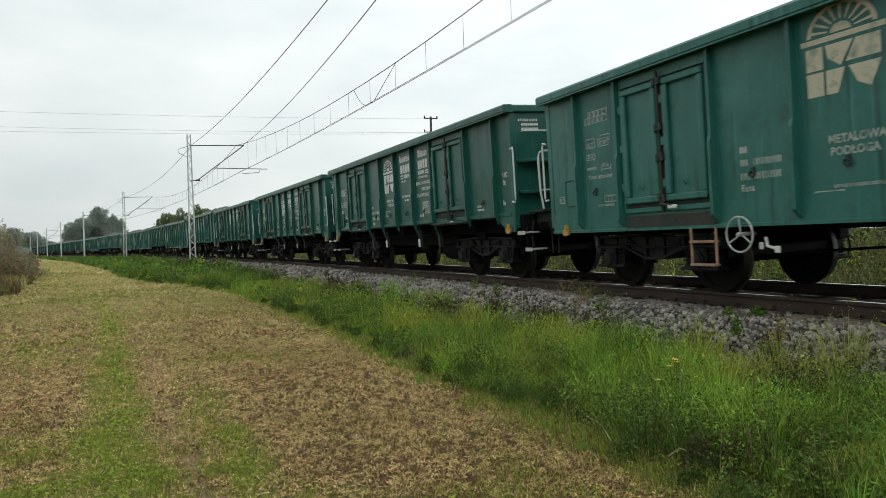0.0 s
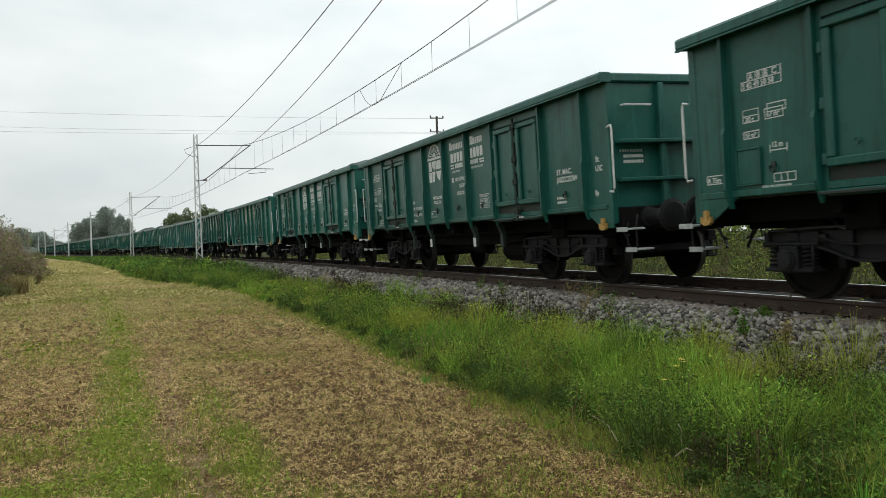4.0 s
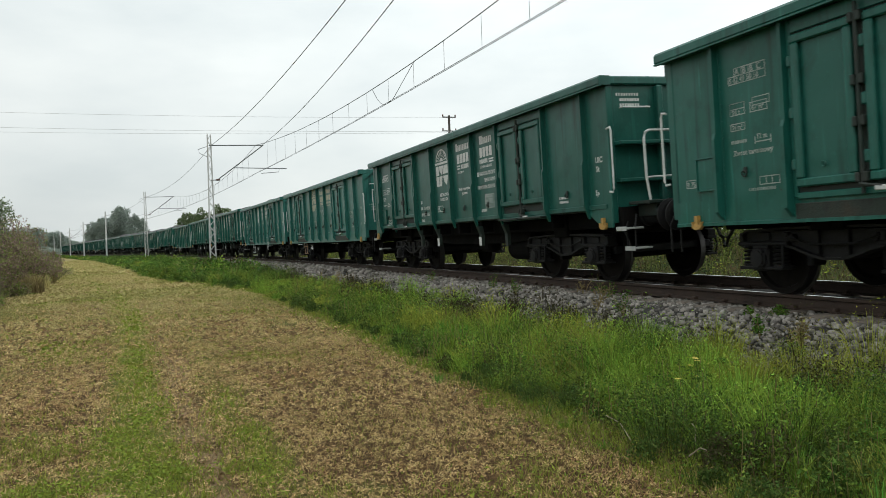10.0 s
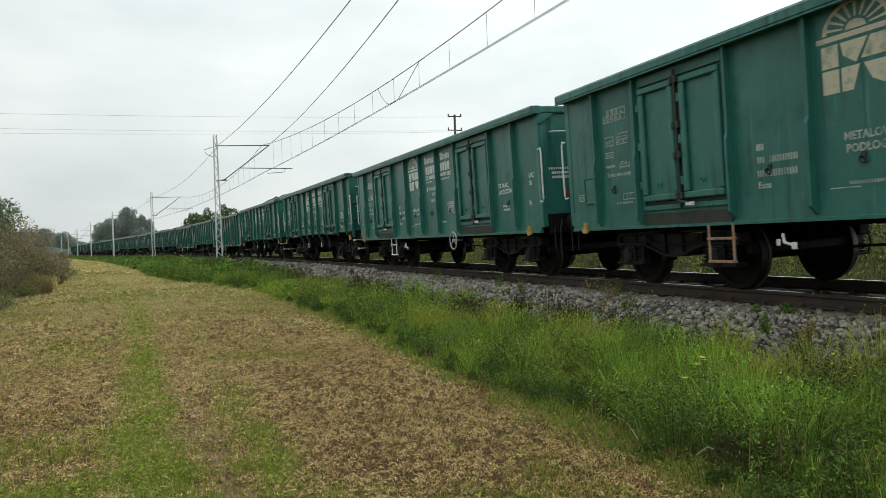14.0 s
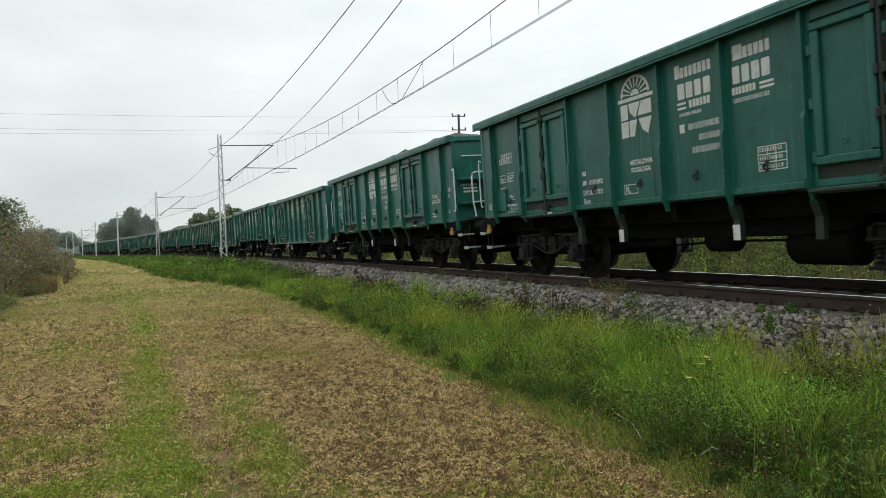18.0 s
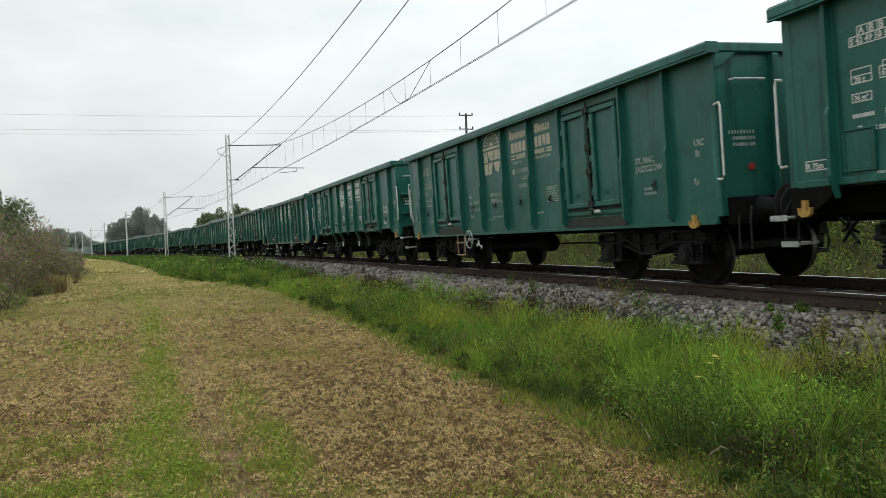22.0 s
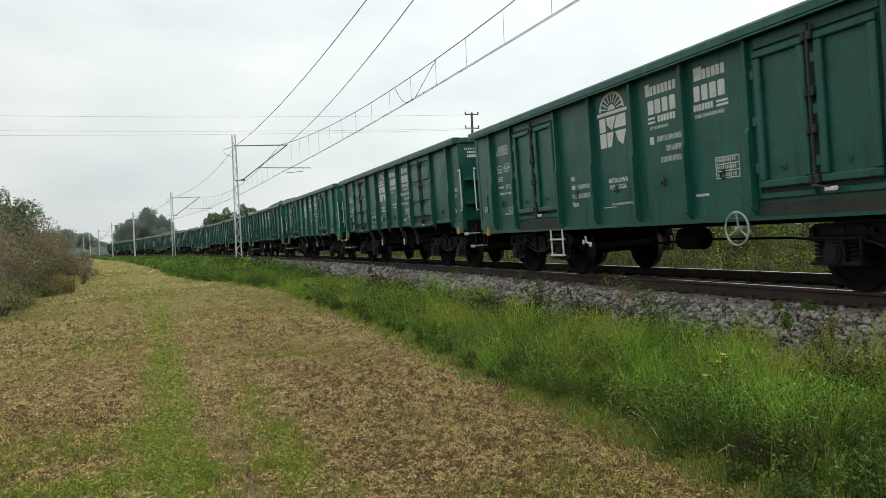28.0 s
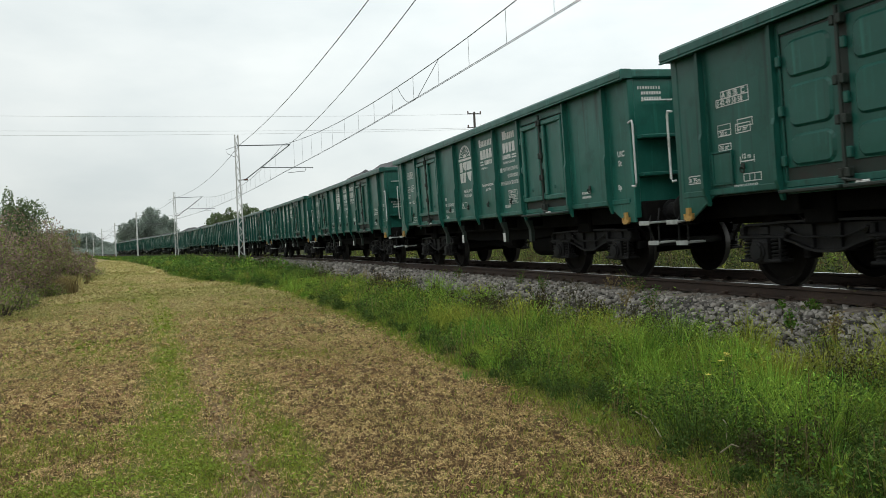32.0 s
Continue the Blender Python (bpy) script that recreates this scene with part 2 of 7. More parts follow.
FIELD_LEAF = leaf_material("low_yellow_green_field_herbs", (0.22, 0.285, 0.045), 0.45, 0.02, 0.25)
BANK_DARK = leaf_material("deep_green_bank_leaves", (0.030, 0.050, 0.016), 0.6, 0.03, 0.15)
BANK_MID = leaf_material("olive_bank_leaves", (0.14, 0.17, 0.042), 0.6, 0.03, 0.2)
BANK_BROWN = leaf_material("brown_bank_stalks", (0.10, 0.075, 0.040), 0.5, 0.025, 0.2)
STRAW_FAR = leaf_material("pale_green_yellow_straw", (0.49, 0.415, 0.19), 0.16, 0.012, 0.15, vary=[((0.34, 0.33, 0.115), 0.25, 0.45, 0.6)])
SOIL_CRUMB = leaf_material("dry_soil_crumbs", (0.32, 0.225, 0.125), 0.5, 0.01, 0.0)
STRAW_BROWN = leaf_material("brown_hay_litter", (0.47, 0.305, 0.155), 0.4, 0.012, 0.1, vary=[((0.33, 0.205, 0.105), 0.7, 0.46, 0.62), ((0.22, 0.13, 0.065), 11.0, 0.52, 0.64)])
HAY_CLUMP = leaf_material("clotted_brown_hay", (0.62, 0.475, 0.23), 0.45, 0.012, 0.1, vary=[((0.48, 0.36, 0.16), 0.5, 0.46, 0.62), ((0.33, 0.22, 0.108), 9.0, 0.50, 0.64)])
RUSTY_LADDER = material("rusty_orange_brown_steel", (0.30, 0.19, 0.12), 0.7, vary=[((0.15, 0.09, 0.06), 9.0, 0.45, 0.7)])
PETAL = leaf_material("yellow_petals", (0.75, 0.62, 0.15), 0.1, 0.01)

# ---- mesh tools ----
class Shape:
    """Vertices and faces gathered from simple solids, turned into one mesh."""

    def __init__(self):
        self.v, self.f, self.mi = [], [], []

    def add(self, verts, faces, slot=0):
        o = len(self.v)
        self.v += [tuple(p) for p in verts]
        self.f += [tuple(i + o for i in f) for f in faces]
        self.mi += [slot] * len(faces)
        return self

    def box(self, lo, hi, bevel=0.0, slot=0):
        (x0, y0, z0), (x1, y1, z1) = lo, hi
        b = min(bevel, (x1 - x0) * 0.45, (y1 - y0) * 0.45, (z1 - z0) * 0.45)
        if b <= 0:
            v = [(x, y, z) for x in (x0, x1) for y in (y0, y1) for z in (z0, z1)]
            f = [(0, 1, 3, 2), (4, 6, 7, 5), (0, 4, 5, 1), (2, 3, 7, 6), (0, 2, 6, 4), (1, 5, 7, 3)]
            return self.add(v, f, slot)
        v, ids = [], {}
        for i, x in enumerate((x0, x1)):
            for j, y in enumerate((y0, y1)):
                for k, z in enumerate((z0, z1)):
                    sx, sy, sz = (b, -b)[i], (b, -b)[j], (b, -b)[k]
                    ids[i, j, k] = len(v)
                    v += [(x, y + sy, z + sz), (x + sx, y, z + sz), (x + sx, y + sy, z)]
        f = []
        q = lambda i, j, k, a: ids[i, j, k] + a
        for s in (0, 1):
            F = [q(s, 0, 0, 0), q(s, 0, 1, 0), q(s, 1, 1, 0), q(s, 1, 0, 0)]
            f.append(F if s == 0 else F[::-1])
            F = [q(0, s, 0, 1), q(1, s, 0, 1), q(1, s, 1, 1), q(0, s, 1, 1)]
            f.append(F if s == 0 else F[::-1])
            F = [q(0, 0, s, 2), q(0, 1, s, 2), q(1, 1, s, 2), q(1, 0, s, 2)]
            f.append(F if s == 0 else F[::-1])
        for i in (0, 1):
            for j in (0, 1):
                f.append([q(i, j, 0, 0), q(i, j, 1, 0), q(i, j, 1, 1), q(i, j, 0, 1)])
                f.append([q(i, 0, j, 0), q(i, 1, j, 0), q(i, 1, j, 2), q(i, 0, j, 2)])
                f.append([q(0, i, j, 1), q(1, i, j, 1), q(1, i, j, 2), q(0, i, j, 2)])
        f += [[ids[c], ids[c] + 1, ids[c] + 2] for c in ids]
        return self.add(v, f, slot)

    def tube(self, path, r, n=8, slot=0, cap=True, r_end=None):
        path = [Vector(p) for p in path]
        v, f = [], []
        up = Vector((0.13, 0.21, 0.97))
        for i, p in enumerate(path):
            d = (path[min(i + 1, len(path) - 1)] - path[max(i - 1, 0)]).normalized()
            a = d.cross(up)
            a = (a if a.length > 0.05 else d.cross(Vector((1, 0, 0)))).normalized()
            b = a.cross(d)
            rr = r if r_end is None else r + (r_end - r) * i / (len(path) - 1)
            v += [p + (a * math.cos(t) + b * math.sin(t)) * rr for t in (k * math.tau / n for k in range(n))]
        for i in range(len(path) - 1):
            f += [(i * n + k, i * n + (k + 1) % n, (i + 1) * n + (k + 1) % n, (i + 1) * n + k) for k in range(n)]
        if cap:
            f += [tuple(range(n))[::-1], tuple(range((len(path) - 1) * n, len(path) * n))]
        return self.add(v, f, slot)

    def extrude(self, outline, a, b, axis=1, slot=0):
        """A flat outline of two coordinates, drawn out from a to b along the axis."""
        n = len(outline)
        put = {0: lambda p, c: (c, p[0], p[1]), 1: lambda p, c: (p[0], c, p[1]), 2: lambda p, c: (p[0], p[1], c)}[axis]
        v = [put(p, a) for p in outline] + [put(p, b) for p in outline]
        f = [(k, (k + 1) % n, n + (k + 1) % n, n + k) for k in range(n)] + [tuple(range(n))[::-1], tuple(range(n, 2 * n))]
        return self.add(v, f, slot)

    def ring(self, c, axis, r, thick, n=28, m=6, slot=0):
        c, axis = Vector(c), Vector(axis).normalized()
        a = axis.orthogonal().normalized()
        b = axis.cross(a)
        v, f = [], []
        for i in range(n):
            t = i * math.tau / n
            d = a * math.cos(t) + b * math.sin(t)
            v += [c + d * (r + thick * math.cos(s)) + axis * thick * math.sin(s) for s in (k * math.tau / m for k in range(m))]
        f = [(i * m + k, i * m + (k + 1) % m, ((i + 1) % n) * m + (k + 1) % m, ((i + 1) % n) * m + k) for i in range(n) for k in range(m)]
        return self.add(v, f, slot)

    def lathe(self, c, axis, profile, n=32, slot=0, caps=True):
        """profile: rows of (along the axis, radius)."""
        c, axis = Vector(c), Vector(axis).normalized()
        a = axis.orthogonal().normalized()
        b = axis.cross(a)
        m = len(profile)
        v = [c + axis * h + (a * math.cos(t) + b * math.sin(t)) * r for t in (i * math.tau / n for i in range(n)) for h, r in profile]
        f = [(i * m + k, i * m + k + 1, ((i + 1) % n) * m + k + 1, ((i + 1) % n) * m + k) for i in range(n) for k in range(m - 1)]
        if caps:
            f += [tuple(i * m for i in range(n))[::-1], tuple(i * m + m - 1 for i in range(n))]
        return self.add(v, f, slot)

    def mesh(self, name, *mats, smooth=False):
        me = bpy.data.meshes.new(name)
        me.from_pydata(self.v, [], self.f)
        for m in mats:
            me.materials.append(m)
        if len(mats) > 1:
            me.polygons.foreach_set("material_index", self.mi)
        bm = bmesh.new()
        bm.from_mesh(me)
        bmesh.ops.recalc_face_normals(bm, faces=bm.faces)
        bm.to_mesh(me)
        bm.free()
        if smooth:
            me.shade_smooth()
        return me


def part(name, me, parent, label="", at=None):
    ob = new(name, me)
    ob.parent = parent
    if at is not None:
        ob.matrix_basis = at
    return tagged(ob, label)


def thing(name, label, category, group="", kind="", me=None, at=None):
    ob = new(name, me)
    if at is not None:
        ob.matrix_basis = at
    return tagged(ob, label, category, group, kind)


MADE = {}
HALF = 6.22


def once(key, maker):
    key = (GREEN.name, HALF, key)
    if key not in MADE:
        MADE[key] = maker()
    return MADE[key]


def text_mesh(words, size, mat):
    """Lettering in the built-in font as a thin mesh that faces -x and reads towards -y, from its lower left corner."""
    key = ("text", words, size, mat.name)
    if key not in MADE:
        cu = bpy.data.curves.new("lettering", "FONT")
        cu.body, cu.size, cu.resolution_u = words, size, 2
        cu.offset = size * 0.034
        ob = new("lettering", cu)
        bpy.context.view_layer.update()
        me = bpy.data.meshes.new_from_object(ob.evaluated_get(bpy.context.evaluated_depsgraph_get()))
        bpy.data.objects.remove(ob)
        bpy.data.curves.remove(cu)
        me.transform(Matrix(((0, 0, -1, 0), (-1, 0, 0, 0), (0, 1, 0, 0), (0, 0, 0, 1))))
        me.materials.clear()
        me.materials.append(mat)
        MADE[key] = me
    return MADE[key]


# ---- the line: a left-hand arc that runs out into a straight ----
D_TRACK, RADIUS, ARC_END, CANT = 7.902, 831.66, 133.0, 0.0362
SIN_C, COS_C = math.sin(CANT), math.cos(CANT)


def line_at(q):
    """Place and heading of the track's middle q metres along."""
    s = min(q, ARC_END)
    h = s / RADIUS
    x, y = D_TRACK - RADIUS * (1 - math.cos(h)), RADIUS * math.sin(h)
    if q > ARC_END:
        x, y = x - (q - ARC_END) * math.sin(h), y + (q - ARC_END) * math.cos(h)
    return x, y, h


def beside(q, lat, z=0.0, canted=False):
    """The point q along the line, lat metres to its right and z above the near rail."""
    x, y, h = line_at(q)
    if canted:
        lat, z = lat * COS_C - z * SIN_C, (lat + 0.75) * SIN_C + z * COS_C
    return Vector((x + lat * math.cos(h), y + lat * math.sin(h), z))


def lateral(x, y):
    """How far a place lies to the right of the track's middle, for arrays."""
    h = ARC_END / RADIUS
    cx = D_TRACK - RADIUS
    arc = np.hypot(x - cx, y) - RADIUS
    ex, ey, _ = line_at(ARC_END)
    out = (x - ex) * math.cos(h) + (y - ey) * math.sin(h)
    past = -(x - ex) * math.sin(h) + (y - ey) * math.cos(h) > 0
    near = np.where((x > cx + 300), arc, x - D_TRACK)
    return np.where(past, out, near)


def ground_height(lat):
    """Cross-section of the ground: field, verge, hidden bed, far bank."""
    return np.interp(lat, [-400, -40, -9, -5.4, -4.6, -3.4, -2.6, 3.0, 4.2, 8.0, 13.0, 40, 400],
                     [-1.2, -0.9, -0.75, -0.75, -0.80, -0.66, -0.62, -0.62, -0.80, -0.45, 0.05, 0.0, -0.8])


# ---- ground: one sheet to the horizon ----
def graded(lo, hi, fine_lo, fine_hi, step, grow=1.18):
    a = list(np.arange(fine_lo, fine_hi + 1e-6, step))
    s, x = step, fine_hi
    while x < hi:
        s *= grow
        x += s
        a.append(min(x, hi))
    s, x = step, fine_lo
    while x > lo:
        s *= grow
        x -= s
        a.insert(0, max(x, lo))
    return np.array(a)


def ground_material():
    m = material("field_and_verge_soil", (0.2, 0.15, 0.09), 0.95, spec=0.08)
    n, l = m.node_tree.nodes, m.node_tree.links
    b = n["Principled BSDF"]
    geo = n.new("ShaderNodeNewGeometry")
    sep = n.new("ShaderNodeSeparateXYZ")
    l.new(geo.outputs["Position"], sep.inputs[0])
    lat = n.new("ShaderNodeAttribute")
    lat.attribute_name = "lateral"
    past = n.new("ShaderNodeAttribute")
    past.attribute_name = "past_edge"

    def math_node(op, a, c=None):
        k = n.new("ShaderNodeMath")
        k.operation = op
        for i, v in enumerate((a, c)):
            if v is None:
                continue
            if isinstance(v, (int, float)):
                k.inputs[i].default_value = v
            else:
                l.new(v, k.inputs[i])
        return k.outputs[0]

    def noise_node(scale, detail=6.0, stretch=(1, 1, 1)):
        mp = n.new("ShaderNodeMapping")
        mp.inputs["Scale"].default_value = stretch
        l.new(geo.outputs["Position"], mp.inputs["Vector"])
        k = n.new("ShaderNodeTexNoise")
        k.inputs["Scale"].default_value, k.inputs["Detail"].default_value = scale, detail
        k.inputs["Roughness"].default_value = 0.65
        l.new(mp.outputs["Vector"], k.inputs["Vector"])
        return k.outputs["Fac"]

    def ramp(v, lo, hi):
        k = n.new("ShaderNodeMapRange")
        k.interpolation_type = "SMOOTHSTEP"
        k.inputs["From Min"].default_value, k.inputs["From Max"].default_value = lo, hi
        l.new(v, k.inputs["Value"])
        return k.outputs["Result"]

    def blend(f, a, c):
        k = n.new("ShaderNodeMix")
        k.data_type = "RGBA"
        l.new(f, k.inputs[0])
        for i, v in ((6, a), (7, c)):
            if isinstance(v, tuple):
                k.inputs[i].default_value = (*v, 1)
            else:
                l.new(v, k.inputs[i])
        return k.outputs[2]

    broad, mid, fine = noise_node(0.35), noise_node(1.7), noise_node(22.0, 8.0)
    flakes = noise_node(60.0, 3.0)
    # Brown soil darkened in colour to give shaded gaps between the hay.
    straw = blend(ramp(fine, 0.35, 0.68), (0.055, 0.033, 0.016), (0.16, 0.10, 0.048))
    straw = blend(ramp(flakes, 0.60, 0.78), straw, (0.30, 0.22, 0.11))
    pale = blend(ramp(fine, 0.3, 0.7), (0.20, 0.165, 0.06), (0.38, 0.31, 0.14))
    low_green = blend(ramp(fine, 0.35, 0.65), (0.09, 0.115, 0.028), (0.21, 0.24, 0.065))
    soil = blend(ramp(fine, 0.35, 0.65), (0.17, 0.118, 0.064), (0.33, 0.245, 0.145))
    # Verge soil is nearly black: shade among the grass roots, held in colour.
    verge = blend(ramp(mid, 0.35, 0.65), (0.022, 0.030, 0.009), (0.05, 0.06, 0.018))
    # distance from the wheel rut that bends with the line
    yy = math_node("MULTIPLY", sep.outputs["Y"], sep.outputs["Y"])
    off = math_node("SUBTRACT", math_node("ADD", sep.outputs["X"], math_node("MULTIPLY", yy, 0.0018)), 0.26)
    wob = math_node("MULTIPLY", math_node("SUBTRACT", mid, 0.5), 0.5)
    off = math_node("ADD", off, wob)
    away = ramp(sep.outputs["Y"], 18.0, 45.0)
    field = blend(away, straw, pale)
    patch = math_node("ADD", broad, math_node("MULTIPLY", math_node("SUBTRACT", mid, 0.5), 0.55))
    field = blend(math_node("MULTIPLY", ramp(patch, 0.54, 0.68), 0.85), field, low_green)
    strip = math_node("ABSOLUTE", math_node("ADD", off, 0.42), None)
    field = blend(math_node("MULTIPLY", math_node("SUBTRACT", 1.0, ramp(strip, 0.15, 0.45)), 0.75), field, low_green)
    side_strip = math_node("ABSOLUTE", math_node("SUBTRACT", off, 0.42), None)
    field = blend(math_node("MULTIPLY", math_node("SUBTRACT", 1.0, ramp(side_strip, 0.1, 0.3)), 0.35), field, low_green)
    rut = math_node("MULTIPLY", math_node("SUBTRACT", 1.0, ramp(math_node("ABSOLUTE", off, None), 0.07, 0.24)), ramp(noise_node(2.6, 4.0), 0.36, 0.56))
    field = blend(math_node("MULTIPLY", rut, 0.9), field, soil)
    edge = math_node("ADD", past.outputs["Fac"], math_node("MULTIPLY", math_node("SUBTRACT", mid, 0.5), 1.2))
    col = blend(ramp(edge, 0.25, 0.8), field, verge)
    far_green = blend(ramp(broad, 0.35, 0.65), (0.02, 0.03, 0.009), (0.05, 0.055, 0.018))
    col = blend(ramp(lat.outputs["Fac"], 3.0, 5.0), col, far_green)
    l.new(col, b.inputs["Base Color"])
    bp = n.new("ShaderNodeBump")
    bp.inputs["Strength"].default_value, bp.inputs["Distance"].default_value = 0.9, 0.04
    l.new(fine, bp.inputs["Height"])
    l.new(bp.outputs["Normal"], b.inputs["Normal"])
    return m


def build_ground():
    xs = graded(-2600, 2600, -12.0, 14.0, 0.22)
    ys = graded(-1800, 3000, 2.0, 60.0, 0.35)
    X, Y = np.meshgrid(xs, ys)
    L = lateral(X, Y)
    Z = ground_height(L)
    rng = np.random.RandomState(3)
    near = np.clip(1 - np.abs(Y - 20) / 70, 0, 1) * (np.abs(L) > 2.8)
    Z = Z + rng.normal(0, 0.012, Z.shape) * near
    off = X + 0.0018 * Y * Y - 0.26
    Z = Z - 0.03 * np.exp(-(off / 0.18) ** 2) * (Y > -30) * (Y < 80)
    ny, nx = X.shape
    me = bpy.data.meshes.new("ground")
    v = np.stack([X, Y, Z], -1).reshape(-1, 3)
    i = np.arange(ny * nx).reshape(ny, nx)
    f = np.stack([i[:-1, :-1], i[:-1, 1:], i[1:, 1:], i[1:, :-1]], -1).reshape(-1, 4)
    me.from_pydata(v.tolist(), [], f.tolist())
    at = me.attributes.new("lateral", "FLOAT", "POINT")
    at.data.foreach_set("value", L.reshape(-1).astype(np.float32))
    at = me.attributes.new("past_edge", "FLOAT", "POINT")
    edge = np.interp(Y, [-60, 4, 25, 34, 37, 47, 91, 155, 300], [-5.05, -5.05, -4.75, -5.8, -6.8, -7.7, -8.6, -8.1, -7.0])
    at.data.foreach_set("value", (L - edge).reshape(-1).astype(np.float32))
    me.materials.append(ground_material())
    me.shade_smooth()
    thing("ground", "mown brown field with a green wheel-rut path and a grassy verge", "ground", kind="structure", me=me)


build_ground()


# ---- track ----
def sweep(name, outline, lat0, q0, q1, step, *mats, top_slot=None, canted=True, wobble=0.0, smooth=False):
    """Draw an outline of (lateral, height) along the line."""
    s = Shape()
    qs = list(np.arange(q0, q1, step)) + [q1]
    n = len(outline)
    v = []
    for q in qs:
        for a, z in outline:
            dz = noise.noise((q * 0.7, a * 1.3, 1.7)) * wobble
            v.append(beside(q, lat0 + a, z + dz, canted))
    s.v = [tuple(p) for p in v]
    for i in range(len(qs) - 1):
        for k in range(n):
            s.f.append((i * n + k, i * n + (k + 1) % n, (i + 1) * n + (k + 1) % n, (i + 1) * n + k))
            s.mi.append(1 if k == top_slot else 0)
    s.f += [tuple(range(n))[::-1], tuple(range((len(qs) - 1) * n, len(qs) * n))]
    s.mi += [0, 0]
    return s.mesh(name, *mats, smooth=smooth)


HEAD = [(-0.036, -0.012), (-0.024, 0.0), (0.024, 0.0), (0.036, -0.012), (0.036, -0.038), (0.010, -0.052), (-0.010, -0.052), (-0.036, -0.038)]
RAIL = [(-0.009, -0.050), (0.009, -0.050), (0.009, -0.135), (0.070, -0.150), (0.070, -0.165), (-0.070, -0.165), (-0.070, -0.150), (-0.009, -0.135)]
for side in (-0.75, 0.75):
    rail = thing("rail", "rusty steel rail with a bright worn head on sleepers", "rail", "rails of the line",
                 me=sweep("rail", RAIL, side, -60, 420, 3.0, RAIL_RUST))
    part("rail_head", sweep("rail_head", HEAD, side, -60, 420, 3.0, RAIL_RUST, RAIL_TOP, top_slot=1), rail, "bright worn running surface")

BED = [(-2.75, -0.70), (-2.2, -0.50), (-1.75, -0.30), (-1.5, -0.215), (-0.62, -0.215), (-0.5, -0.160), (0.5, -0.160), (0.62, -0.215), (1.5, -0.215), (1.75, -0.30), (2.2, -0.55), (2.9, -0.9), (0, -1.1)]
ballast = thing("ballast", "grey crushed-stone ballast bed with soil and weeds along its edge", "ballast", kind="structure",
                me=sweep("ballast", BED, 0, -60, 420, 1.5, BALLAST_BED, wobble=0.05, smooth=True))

SLEEPER_CONCRETE = material("dusty_tan_concrete", (0.20, 0.17, 0.14), 0.9, vary=[((0.11, 0.09, 0.075), 6.0, 0.42, 0.68)], bump=0.5)
SLEEPER = Shape().box((-1.25, -0.13, -0.36), (1.25, 0.13, -0.172), 0.03).mesh("sleeper", SLEEPER_CONCRETE)
CLIP = Shape().box((-0.13, -0.06, -0.172), (0.13, 0.06, -0.158), 0.004).box((-0.12, -0.035, -0.16), (-0.05, 0.035, -0.115), 0.012).box((0.05, -0.035, -0.16), (0.12, 0.035, -0.115), 0.012).mesh("rail_fastening", RAIL_RUST)


def track_pose(q, z=0.0):
    x, y, h = line_at(q)
    return Matrix.Translation((x, y, 0.75 * SIN_C + z)) @ Matrix.Rotation(h, 4, "Z") @ Matrix.Rotation(-CANT, 4, "Y")


first_sleeper = thing("sleeper", "concrete railway sleeper half sunk in ballast", "sleeper", "sleepers of the line", me=SLEEPER, at=track_pose(2.4))
for side in (-0.75, 0.75):
    part("rail_fastening", CLIP, first_sleeper, "rusty rail fastening", pose(side, 0, 0))
for i in range(1, 170):
    copy_thing(first_sleeper, track_pose(2.4 + 0.6 * i))

# ---- the coal wagons ----
# In a wagon: x across (to the far side), y along (away), z up from the rail.
SKIN = 1.43
RIBS = {True: [4.38, 2.50, 1.25, 0.0, -1.25, -2.50, -4.38], False: [4.33, 2.43, 1.21, 0.0, -1.21, -2.43, -4.33]}


def side_sheet(low):
    s = Shape()
    s.box((-SKIN, -HALF, low), (-SKIN + 0.05, HALF, 3.10), 0.006)
    return s.mesh("side_wall", GREEN)


def rib_mesh(low, hang):
    o = [(-SKIN, 3.07), (-SKIN - 0.09, 3.05), (-SKIN - 0.09, 2.0), (-SKIN - 0.115, 1.93), (-SKIN - 0.115, low + 0.08), (-SKIN - 0.03, low - (0.15 if hang else 0.02)), (-SKIN, low - (0.15 if hang else 0.02))]
    s = Shape().extrude(o, -0.024, 0.024)
    s.box((-SKIN - 0.010, -0.05, low + 0.02), (-SKIN, 0.05, 3.06), 0.003)
    return s.mesh("rib", GREEN)


def rim_mesh():
    o = [(-1.375, 3.055), (-1.57, 3.055), (-1.585, 3.075), (-1.585, 3.165), (-1.56, 3.195), (-1.40, 3.195), (-1.375, 3.175)]
    s = Shape().extrude(o, -HALF - 0.07, HALF + 0.07)
    s.extrude([(-a, b) for a, b in o][::-1], -HALF - 0.07, HALF + 0.07)
    lip = [(-1.55, 3.036), (-1.592, 3.036), (-1.592, 3.056), (-1.55, 3.056)]
    s.extrude(lip, -HALF - 0.072, HALF + 0.072)
    s.extrude([(-a, b) for a, b in lip][::-1], -HALF - 0.072, HALF + 0.072)
    for e in (-1, 1):
        y0, y1 = sorted((e * (HALF - 0.12), e * (HALF + 0.072)))
        s.box((-1.39, y0, 3.06), (1.39, y1, 3.19), 0.02)
    return s.mesh("top_rim", GREEN)


def end_wall_mesh():
    return Shape().box((-SKIN, HALF - 0.05, 1.12), (SKIN, HALF, 3.08), 0.006).mesh("end_wall", GREEN)


def end_post_mesh():
    return Shape().box((-0.05, HALF, 1.24), (0.05, HALF + 0.11, 3.05), 0.015).mesh("end_post", GREEN)


